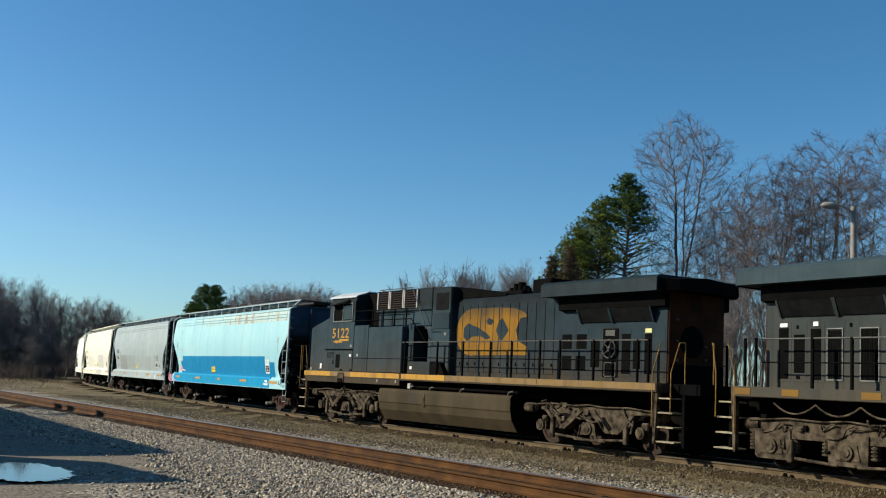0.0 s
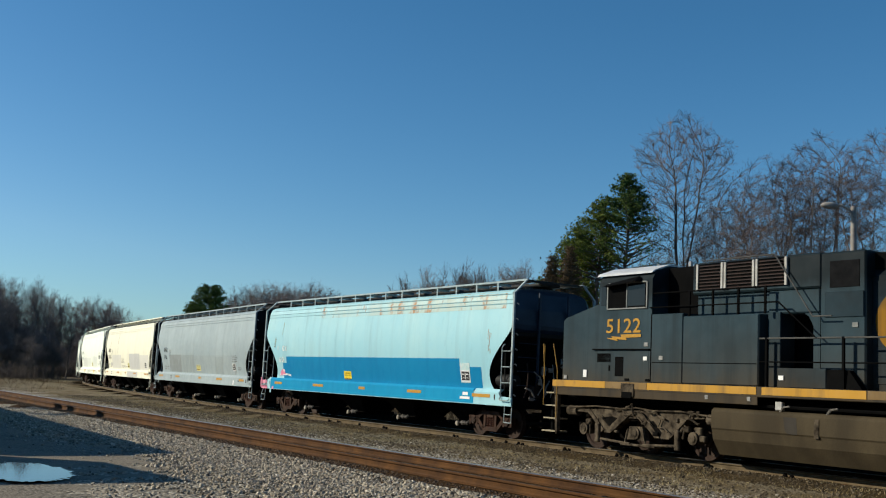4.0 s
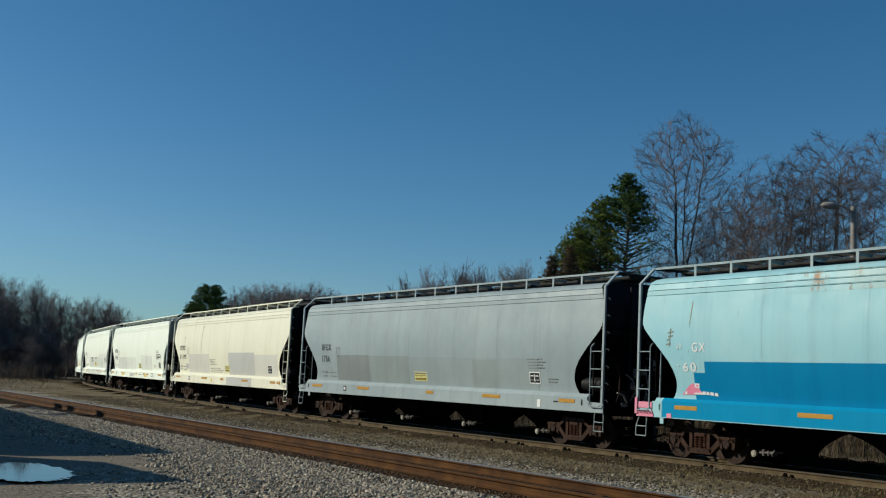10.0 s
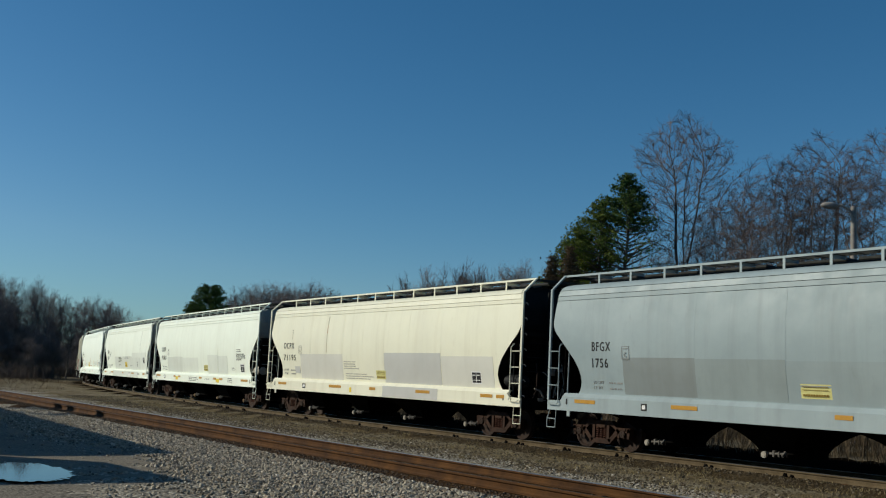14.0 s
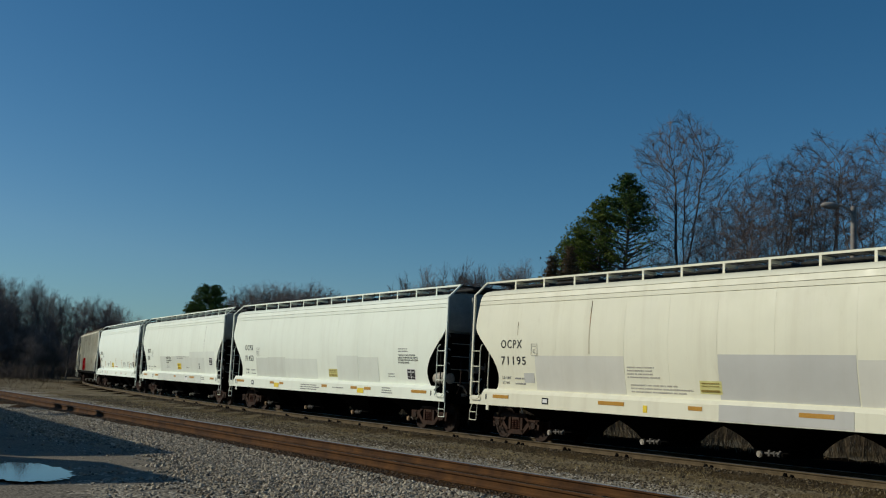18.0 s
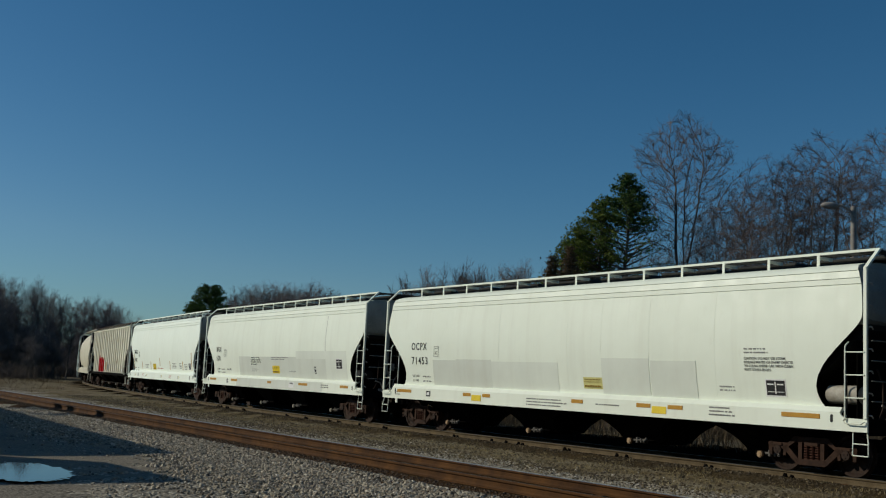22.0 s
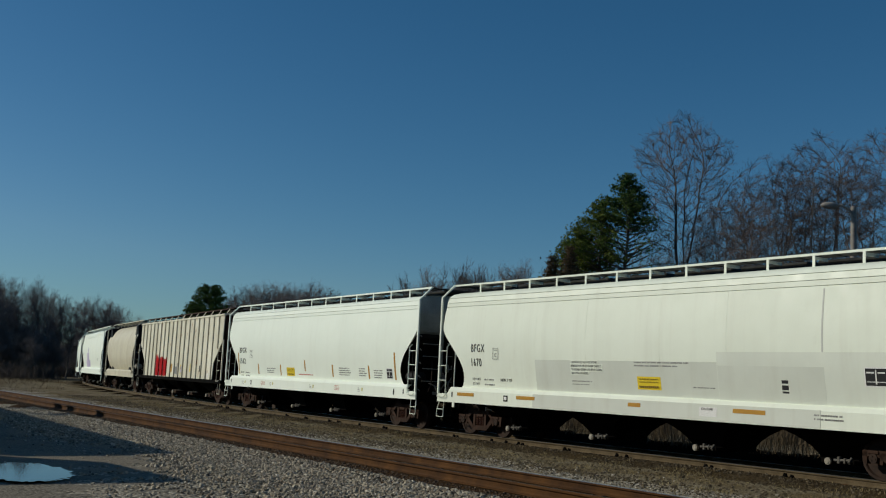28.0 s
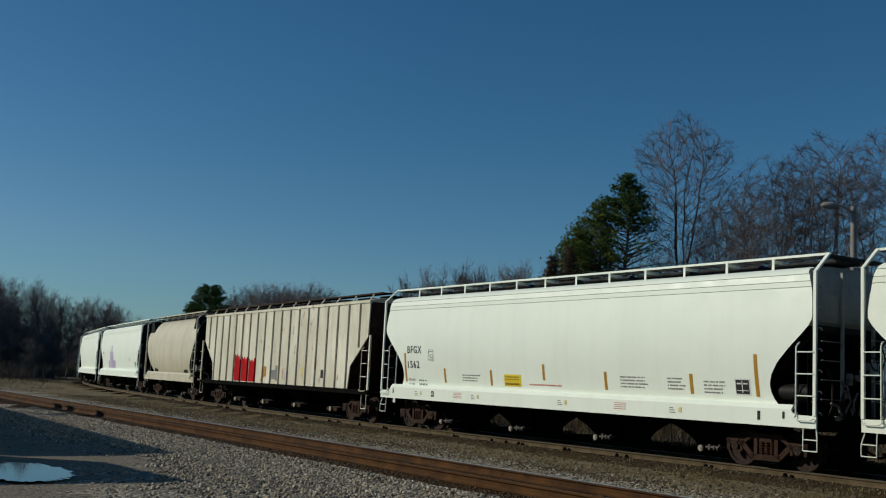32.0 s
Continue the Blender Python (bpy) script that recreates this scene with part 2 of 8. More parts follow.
# ---- the two tracks ----
BENDS_S = [-160, -140, -125, -110, -95, -80, -65, -50, -35, -20, 0, 12, 30]
BENDS_K = [0.00738, 0.00653, 0.00569, 0.00484, 0.00398, 0.00312, 0.00221, 0.00136, 0.0029, 0.00524, -0.00278, -0.0055, 0.0]
STEP = 0.5
LINE_S = np.arange(-260, 140, STEP)
bend = np.interp(LINE_S, BENDS_S, BENDS_K, left=0.004, right=0.0)
zero = int(np.argmin(abs(LINE_S)))
head = np.cumsum(bend) * STEP
head = head - head[zero] + radians(-57.0)
line_x = np.cumsum(np.cos(head)) * STEP
line_y = np.cumsum(np.sin(head)) * STEP
line_x += 7.836 - line_x[zero]
line_y += 26.434 - line_y[zero]


def on_line(s, w=0.0):
    """Place and heading on the train's track, w metres to its yard side."""
    h = float(np.interp(s, LINE_S, head))
    return float(np.interp(s, LINE_S, line_x)) + w * math.sin(h), float(np.interp(s, LINE_S, line_y)) - w * math.cos(h), h


NEAR_H = radians(-57.05)


def on_near(s, w=0.0):
    """Place and heading on the straight siding between the train and the yard."""
    return 1.6 + s * math.cos(NEAR_H) + w * math.sin(NEAR_H), 19.03 + s * math.sin(NEAR_H) - w * math.cos(NEAR_H), NEAR_H


def travelled(t):
    q = (t - 16) / 16
    return 21.51 + 63.174 * q - 3.548 * q ** 2 - 0.886 * q ** 3 + 6.054 * q ** 4 + 0.740 * q ** 5 - 3.074 * q ** 6


# ---- ground ----
def ground_height(x, y):
    """Yard level, with the low ballast beds of both tracks and a bank of brush behind the train."""
    un = (x - 1.6) * -math.sin(NEAR_H) + (y - 19.03) * math.cos(NEAR_H)      # distance beyond the siding
    z = -0.24
    i = int(np.argmin((line_x - x) ** 2 + (line_y - y) ** 2))
    h = head[i]
    ut = -(x - line_x[i]) * math.sin(h) + (y - line_y[i]) * math.cos(h)
    for u, top in ((un, -0.175), (ut, -0.16)):
        a = abs(u)
        z = max(z, top if a < 1.7 else top - (a - 1.7) * 0.16)
    if ut > 9:
        z += min(1.2, (ut - 9) * 0.08)
    if un < -5:
        z = max(z, -0.25)
    return z + 0.02 * noise.noise(Vector((x * 0.35, y * 0.35, 0)))


def bare_yard(x, y):
    """True on the packed dirt of the yard, past the ragged end of the crushed stone."""
    un = (x - 1.6) * -math.sin(NEAR_H) + (y - 19.03) * math.cos(NEAR_H)
    return un < max(-8.0, min(-4.7, -4.8 + 0.35 * (y - 22))) + 0.5 * math.sin(x * 2.3 + y) + 0.35 * math.sin(x * 5.1 - y * 3.7)


def ground_sheet():
    xs = np.unique(np.concatenate([np.arange(-12, 12, 0.25), np.arange(-14, 16, 0.5), np.arange(-70, 70, 2.5), [-1500, -700, -300, -150, -100, 100, 150, 300, 700, 1500]]))
    ys = np.unique(np.concatenate([np.arange(-3, 28, 0.25), np.arange(6, 46, 0.5), np.arange(-40, 200, 2.5), [-1500, -500, -150, -80, 240, 320, 500, 900, 1500, 2500]]))
    b = Build()
    vs = [(float(x), float(y), ground_height(float(x), float(y)) if -80 < x < 80 and -50 < y < 210 else -0.25) for y in ys for x in xs]
    nx = len(xs)
    fs = [(j * nx + i, j * nx + i + 1, (j + 1) * nx + i + 1, (j + 1) * nx + i) for j in range(len(ys) - 1) for i in range(nx - 1)]
    b.add(vs, fs)
    me = b.mesh("ground", MAT["ground"], 60)
    me.materials.append(MAT["gravel"])
    me.materials.append(MAT["yard"])
    me.materials.append(MAT["rust_bed"])
    me.materials.append(MAT["shaded_bed"])
    me.materials.append(MAT["soil"])
    for p in me.polygons:
        c = p.center
        i = int(np.argmin((line_x - c.x) ** 2 + (line_y - c.y) ** 2))
        ut = -(c.x - line_x[i]) * math.sin(head[i]) + (c.y - line_y[i]) * math.cos(head[i])
        un = (c.x - 1.6) * -math.sin(NEAR_H) + (c.y - 19.03) * math.cos(NEAR_H)
        # strip under and behind the train, coloured black for the train's shadow
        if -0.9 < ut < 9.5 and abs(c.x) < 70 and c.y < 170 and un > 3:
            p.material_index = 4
        elif -2.3 + 0.4 * math.sin(c.x * 1.7 + c.y) < ut <= -0.9 and abs(c.x) < 70 and c.y < 170:
            p.material_index = 5
        elif bare_yard(c.x, c.y):
            p.material_index = 2
        elif -2.1 + 0.25 * math.sin(c.x * 2.1) < un < 0.95 and abs(c.x) < 60:
            p.material_index = 3
        elif un < 4.0 + 0.4 * math.sin(c.x * 1.3) and abs(c.x) < 60:
            p.material_index = 1
    return tagged(new("ground", me), "grey crushed stone and dry earth beside the tracks", "ground", kind="structure")


ground = ground_sheet()

# puddle of still water on the dirt of the yard
m, nt, b_ = node_mat("water_mat")
b_.inputs["Base Color"].default_value = (0.03, 0.035, 0.035, 1)
b_.inputs["Roughness"].default_value = 0.03
b_.inputs["IOR"].default_value = 1.33
b_.inputs["Specular IOR Level"].default_value = 0.9
MAT["water"] = m


def puddle():
    b = Build()
    n = 320
    rim = []
    for i in range(n):
        a = 2 * math.pi * i / n
        r = 1 + 0.12 * noise.noise(Vector((math.cos(a) * 2.5, math.sin(a) * 2.5, 3))) + 0.13 * noise.noise(Vector((math.cos(a) * 11, math.sin(a) * 11, 7))) + 0.09 * noise.noise(Vector((math.cos(a) * 34, math.sin(a) * 34, 2)))
        dy = 1.5 * r * math.sin(a)
        rim.append((-6.62 + 0.78 * r * math.cos(a) - 0.38 * dy, 17.75 + dy))
    b.add([(x, y, -0.205) for x, y in rim], [tuple(range(n))])
    return tagged(part("puddle", b, MAT["water"]), "shallow puddle reflecting the pale sky on dirt", "puddle", kind="structure")


puddle()

# ---- rails, ties ----
RAIL_HALF = [(0.075, -0.18), (0.075, -0.168), (0.03, -0.152), (0.010, -0.125), (0.009, -0.058), (0.032, -0.044), (0.038, -0.036), (0.038, -0.012), (0.024, 0.0)]
RAIL_PROFILE = [(-0.075, -0.18)] + RAIL_HALF + [(-u, z) for u, z in RAIL_HALF[:0:-1]]


def rail(place, s0, s1, w, step, label, shiny=True, mat="rail"):
    b = Build()
    n = len(RAIL_PROFILE)
    count = 0
    s = s0
    while s <= s1:
        for u, z in RAIL_PROFILE:
            x, y, _ = place(s, w + u)
            b.v.append((x, y, z))
        count += 1
        s += step
    for k in range(count - 1):
        for i in range(n):
            b.f.append((k * n + i, k * n + (i + 1) % n, (k + 1) * n + (i + 1) % n, (k + 1) * n + i))
    me = b.mesh("rail", MAT[mat])
    me.materials.append(MAT["railhead" if shiny else "railhead_dull"])
    for p in me.polygons:
        if p.index % n == 9 or (p.index % n in (8, 10) and shiny):
            p.material_index = 1
    return tagged(new("rail", me), label, "rail", "rails", "structure")


for w in (-0.755, 0.755):
    line_rail = rail(on_line, -190, 60, w, 1.0, "worn rail with a shiny head under the train", mat="line_rail")
    if w > 0:
        anchor = Build().hull([(-0.05, -0.05, -0.06), (0.06, -0.04, -0.06), (0.04, 0.06, -0.06), (-0.05, 0.05, -0.06), (-0.02, -0.02, 0.05), (0.03, 0.03, 0.035), (-0.03, 0.04, 0.03)]).mesh("rail_anchor", MAT["grime"])
        rnd = random.Random(12)
        for k in range(26):
            s = rnd.uniform(-46, 9)
            for q in range(rnd.choice((1, 2, 2))):
                x, y, h = on_line(s + 0.19 * q, w + 0.13)
                part("rail_anchor", anchor, None, line_rail, at=pose(x, y, -0.11 - 0.02 * q, 0, 0, math.degrees(h) + rnd.uniform(-20, 20)))
    rail(on_near, -120, 40, w, 4.0, "rusty steel rail of the siding", w < 0)


def ties(name, place, s0, s1, z, label):
    holder = empty(name, label, "track bed")
    holder["kind"] = "structure"
    me = Build().cbox(-0.115, 0.115, -1.3, 1.3, -0.2, 0.0, 0.02).mesh("tie", MAT["tie"])
    plate = Build().cbox(-0.09, 0.09, -0.17, 0.17, 0, 0.02, 0.006).mesh("tie_plate", MAT["rail"])
    s = s0
    while s < s1:
        x, y, h = place(s)
        t = new("tie", me)
        t.parent = holder
        t.matrix_basis = pose(x, y, z + random.uniform(-0.012, 0.008), 0, 0, math.degrees(h) + random.uniform(-1.5, 1.5))
        if -45 < s < 12:
            for w in (-0.755, 0.755):
                p = new("tie_plate", plate)
                p.parent = t
                p.matrix_basis = pose(0, w, 0.0)
        s += 0.53
    return holder


ties("train_track_ties", on_line, -62, 22, -0.185, "weathered timber ties half buried in ballast")
ties("siding_ties", on_near, -48, 12, -0.2, "weathered timber ties half buried in ballast")


# ---- freight car parts ----
def sideframe_mesh():
    """The cast side of a freight truck: arched top, sloped struts, pedestals over the bearings."""
    b = Build()
    y0, y1 = -0.07, 0.07
    b.prism_y([(-1.15, 0.62), (-0.62, 0.62), (-0.45, 0.78), (0.45, 0.78), (0.62, 0.62), (1.15, 0.62), (1.15, 0.50), (0.70, 0.48), (0.42, 0.66), (-0.42, 0.66), (-0.70, 0.48), (-1.15, 0.50)], y0, y1)
    b.prism_y([(-0.78, 0.52), (-0.66, 0.60), (-0.30, 0.26), (-0.38, 0.18)], y0, y1)
    b.prism_y([(0.78, 0.52), (0.66, 0.60), (0.30, 0.26), (0.38, 0.18)], y0, y1)
    b.prism_y([(-0.42, 0.30), (0.42, 0.30), (0.36, 0.17), (-0.36, 0.17)], y0, y1)
    b.prism_y([(-0.34, 0.68), (-0.24, 0.68), (-0.24, 0.28), (-0.34, 0.28)], y0, y1)
    b.prism_y([(0.34, 0.68), (0.24, 0.68), (0.24, 0.28), (0.34, 0.28)], y0, y1)
    for s in (-1, 1):
        b.prism_y([(s * 1.16, 0.60), (s * 1.05, 0.60), (s * 1.05, 0.34), (s * 1.13, 0.34)], y0, y1)
        b.prism_y([(s * 0.74, 0.56), (s * 0.66, 0.54), (s * 0.68, 0.34), (s * 0.75, 0.34)], y0, y1)
    return b.mesh("sideframe", MAT["cast"])


def wheelset_mesh():
    b = Build()
    b.tube((0, -0.98, 0), (0, 0.98, 0), 0.075, n=10)
    for s in (-1, 1):
        prof = [(0.685, 0.08), (0.685, 0.15), (0.715, 0.17), (0.70, 0.36), (0.68, 0.40), (0.68, 0.485), (0.715, 0.485), (0.725, 0.465), (0.81, 0.455), (0.81, 0.40), (0.77, 0.37), (0.765, 0.18), (0.82, 0.15), (0.82, 0.08)]
        n = 28
        vs = [(r * math.cos(2 * math.pi * i / n), s * y, r * math.sin(2 * math.pi * i / n)) for y, r in prof for i in range(n)]
        fs = [(k * n + i, k * n + (i + 1) % n, (k + 1) * n + (i + 1) % n, (k + 1) * n + i) for k in range(len(prof) - 1) for i in range(n)]
        if s < 0:
            fs = [f[::-1] for f in fs]
        b.add(vs, fs)
        b.tube((0, s * 0.92, 0), (0, s * 1.10, 0), 0.10, n=14)
        for k in range(3):
            a = 2 * math.pi * k / 3
            b.tube((0.05 * math.cos(a), s * 1.10, 0.05 * math.sin(a)), (0.05 * math.cos(a), s * 1.115, 0.05 * math.sin(a)), 0.016, n=6)
    return b.mesh("wheelset", MAT["wheel"], 35)


def spring_mesh():
    b = Build()
    for x in (-0.15, 0, 0.15):
        for k in range(6):
            b.tube((x, 0, 0.288 + k * 0.056), (x, 0, 0.316 + k * 0.056), 0.071, 0.071, 10)
        b.tube((x, 0, 0.28), (x, 0, 0.62), 0.03, n=6)
    return b.mesh("spring_group", MAT["spring"])


def bolster_mesh():
    b = Build()
    b.cbox(-0.19, 0.19, -1.08, 1.08, 0.58, 0.70, 0.02)
    b.cbox(-0.24, 0.24, -0.7, 0.7, 0.46, 0.74, 0.03)
    b.tube((0, 0, 0.72), (0, 0, 0.82), 0.2, n=16)
    b.cbox(-0.7, 0.7, -0.55, 0.55, 0.44, 0.50, 0.02)
    return b.mesh("bolster", MAT["cast"])


def adapter_mesh():
    return Build().cbox(-0.13, 0.13, -0.10, 0.10, 0.54, 0.62, 0.02).mesh("bearing_adapter", MAT["cast"])


FRAME_ME, WHEEL_ME, SPRING_ME, BOLSTER_ME, ADAPTER_ME = sideframe_mesh(), wheelset_mesh(), spring_mesh(), bolster_mesh(), adapter_mesh()
WHEELS = []


def freight_truck(parent, x):
    t = part("truck", BOLSTER_ME, None, parent, "rust-brown cast steel truck", at=pose(x, 0, 0))
    for s in (-1, 1):
        part("sideframe", FRAME_ME, None, t, at=pose(0, s * 1.0, 0))
        part("spring_nest", SPRING_ME, None, t, at=pose(0, s * 1.0, 0))
    for dx in (-0.89, 0.89):
        w = part("wheelset", WHEEL_ME, None, t, at=pose(dx, 0, 0.457))
        WHEELS.append((w, dx, 0.457, 0.457, parent))
        for s in (-1, 1):
            part("bearing_adapter", ADAPTER_ME, None, t, at=pose(dx, s * 1.0, 0))
    return t


def coupler_mesh():
    b = Build()
    b.cbox(-0.95, -0.18, -0.13, 0.13, 0.72, 0.98, 0.03)
    b.hull([(-0.2, -0.14, 0.70), (-0.2, 0.14, 0.70), (-0.2, -0.14, 1.0), (-0.2, 0.14, 1.0), (0.0, -0.2, 0.72), (0.0, 0.05, 0.72), (0.0, -0.2, 0.98), (0.0, 0.05, 0.98)])
    b.cbox(0.0, 0.16, 0.02, 0.17, 0.73, 0.97, 0.03)
    b.cbox(-0.05, 0.10, -0.22, -0.10, 0.73, 0.97, 0.03)
    b.path([(-0.3, -0.35, 0.85), (-0.15, -0.38, 0.55), (0.1, -0.3, 0.42), (0.3, -0.2, 0.5)], 0.028)
    return b.mesh("coupler", MAT["grime"])


COUPLER_ME = coupler_mesh()

# the outline of a hopper's side: how far it is set back from the corner post at each height
SET_Z = [1.40, 1.52, 1.65, 1.85, 2.10, 2.40, 2.75, 3.05, 3.28, 3.45, 3.75, 4.1, 4.30, 4.55]
SET_X = [1.02, 1.14, 1.22, 1.28, 1.22, 1.02, 0.66, 0.32, 0.10, 0.08, 0.10, 0.15, 0.2, 0.34]


def side_y(z):
    """Half width of the bulging side at a height."""
    f = min(1, max(0, (z - 1.5) / 2.6))
    return 1.385 + 0.09 * f + 0.125 * math.sin(math.pi * f)


def barrel_y(z):
    """Half width of a round, barrel-like side at a height."""
    return 1.58 * (1 - abs((z - 2.75) / 1.95) ** 2.4) ** (1 / 2.4)


def hopper_section():
    """Half of a hopper's outline across: bulging side, three grooves between the lapped roof plates, and the crown."""
    sec = [(side_y(1.42 + i * (4.05 - 1.42) / 22), 1.42 + i * (4.05 - 1.42) / 22) for i in range(23)]
    for z, y in ((4.056, 1.476), (4.185, 1.478), (4.345, 1.452)):
        sec += [(y, z), (y - 0.022, z + 0.001), (y - 0.022, z + 0.012), (y + 0.010, z + 0.013)]
    return sec + [(1.42, 4.42), (1.33, 4.485), (1.08, 4.55), (0.6, 4.60), (0.0, 4.61)]


def hopper_body(L, paint, set_x=SET_X, barrel=False):
    e = L / 2 - 0.06
    sec = hopper_section()
    if barrel:
        sec = [(barrel_y(1.42 + i * 3.12 / 40), 1.42 + i * 3.12 / 40) for i in range(41)] + [(0.55, 4.60), (0.0, 4.61)]
    full = [(-y, z) for y, z in sec] + [(y, z) for y, z in sec[-2::-1]]
    cols = 24
    b = Build()
    for y, z in full:
        x1 = e - float(np.interp(z, SET_Z, set_x))
        for i in range(cols + 1):
            b.v.append((-x1 + 2 * x1 * i / cols, y, z))
    for k in range(len(full) - 1):
        for i in range(cols):
            a = k * (cols + 1) + i
            b.f.append((a, a + 1, a + cols + 2, a + cols + 1))
    return b.mesh("body", paint, 30)


def patch_build(x0, x1, z0, z1, off=0.006):
    """A painted patch that lies on the curved side towards the yard."""
    b = Build()
    n = max(2, int((z1 - z0) / 0.12))
    for k in range(n + 1):
        z = z0 + (z1 - z0) * k / n
        y = -side_y(z) - off
        b.v += [(x0, y, z), (x1, y, z), (x1, y + off * 0.8, z), (x0, y + off * 0.8, z)]
    for k in range(n):
        a = 4 * k
        b.f += [(a, a + 1, a + 5, a + 4), (a + 1, a + 2, a + 6, a + 5), (a + 3, a, a + 4, a + 7)]
    b.f += [(3, 2, 1, 0), (4 * n, 4 * n + 1, 4 * n + 2, 4 * n + 3)]
    return b


def patch(parent, name, x0, x1, z0, z1, mat, label="", off=0.006):
    return part(name, patch_build(x0, x1, z0, z1, off), mat, parent, label)


def text_bars(parent, name, x0, x1, z0, rows, mat, height=0.034, gap=0.05, off=0.008, ragged=0.25):
    """Small print that cannot be read: rows of short bars."""
    b = Build()
    for r in range(rows):
        z = z0 - r * (height + gap)
        x = x0
        end = x1 - random.random() * ragged * (x1 - x0)
        while x < end:
            w = random.uniform(0.03, 0.11)
            y = -side_y(z) - off if z > 1.42 else -1.573
            b.box(x, min(x + w, end), y, y + 0.004, z, z + height)
            x += w + random.choice((0.012, 0.014, 0.04))
    if b.f:
        return tagged(part(name, b, mat, parent), kind="stuff")


def sill_plate(parent, name, x0, x1, z0, z1, mat, label="", y=-1.572):
    return part(name, Build().cbox(x0, x1, y - 0.004, y + 0.006, z0, z1, 0.002), mat, parent, label)


def ladder_build(sx, e, s, z1=2.84):
    """Side ladder: one stile beside the corner post, rungs between the two, and a drop handle on the sill."""
    b = Build()
    xi, xo, y = sx * (e - 0.51), sx * (e - 0.05), s * 1.60
    b.path([(xi, y, 1.20), (xi, y, z1 - 0.1), (xi + sx * 0.015, s * 1.55, z1 - 0.03), (xi + sx * 0.01, s * 1.50, z1)], 0.017, 6)
    for k in range(3):
        z = 1.675 + 0.475 * k
        b.tube((xi, y, z), (xo, y, z), 0.014, n=6)
    b.path([(xi, y, 1.26), (xi - sx * 0.03, y - s * -0.03, 1.19), (xi + sx * 0.04, y + s * 0.04, 1.15), (xo - sx * 0.05, y + s * 0.04, 1.15), (xo, y, 1.2)], 0.015, 6)
    b.tube((xi, y, 1.30), (xi, s * 1.54, 1.30), 0.013, n=5)
    return b


def bay_build(x, pitch):
    """A discharge bay whose flanks curve in to the outlet and leave an arch to the next bay."""
    b = Build()
    zs = [0.30, 0.42, 0.55, 0.68, 0.80, 0.90, 0.97, 1.01, 1.12, 1.42]
    for z in zs:
        f = min(1.0, (z - 0.30) / 0.71)
        hw = pitch / 2 - 1.42 * math.sqrt(max(0.0, 1 - f * f)) + 0.01
        yw = 0.52 + 0.86 * min(1.0, (z - 0.30) / 1.0)
        b.v += [(x - hw, -yw, z), (x + hw, -yw, z), (x + hw, yw, z), (x - hw, yw, z)]
    for k in range(len(zs) - 1):
        a = 4 * k
        b.f += [(a + i, a + (i + 1) % 4, a + 4 + (i + 1) % 4, a + 4 + i) for i in range(4)]
    b.f += [(3, 2, 1, 0), tuple(4 * len(zs) - 4 + i for i in range(4))]
    return b


def grating_build(e, s):
    """A walkway grating: long bars with cross bars below them."""
    b = Build()
    for k in range(8):
        y = s * (0.60 + 0.065 * k)
        b.box(-e + 0.05, e - 0.05, y - 0.011, y + 0.011, 4.795, 4.825)
    n = int(e * 2 / 0.5)
    for k in range(n + 1):
        x = -e + 0.08 + k * (2 * e - 0.16) / n
        b.box(x - 0.012, x + 0.012, min(s * 0.59, s * 1.07), max(s * 0.59, s * 1.07), 4.778, 4.795)
    return b


def end_wall_build(e, s, set_x, sec):
    """The upright end wall, which follows the outline of the sides and the roof."""
    b = Build()
    rows = [(y - 0.02, z) for y, z in sec if z > 3.1 and y > 0.3 and (z < 4.05 or z > 4.4)]
    for y, z in rows:
        x = e - 0.06 - float(np.interp(z, SET_Z, set_x)) + 0.012
        b.v += [(s * x, -y, z), (s * x, y, z), (s * (x - 0.05), -y, z), (s * (x - 0.05), y, z)]
    for k in range(len(rows) - 1):
        a = 4 * k
        for f in ((a, a + 1, a + 5, a + 4), (a + 3, a + 2, a + 6, a + 7), (a + 2, a, a + 4, a + 6), (a + 1, a + 3, a + 7, a + 5)):
            b.f.append(f if s > 0 else f[::-1])
    a = 4 * (len(rows) - 1)
    b.f += [(0, 2, 3, 1), (a, a + 1, a + 3, a + 2)]
    return b


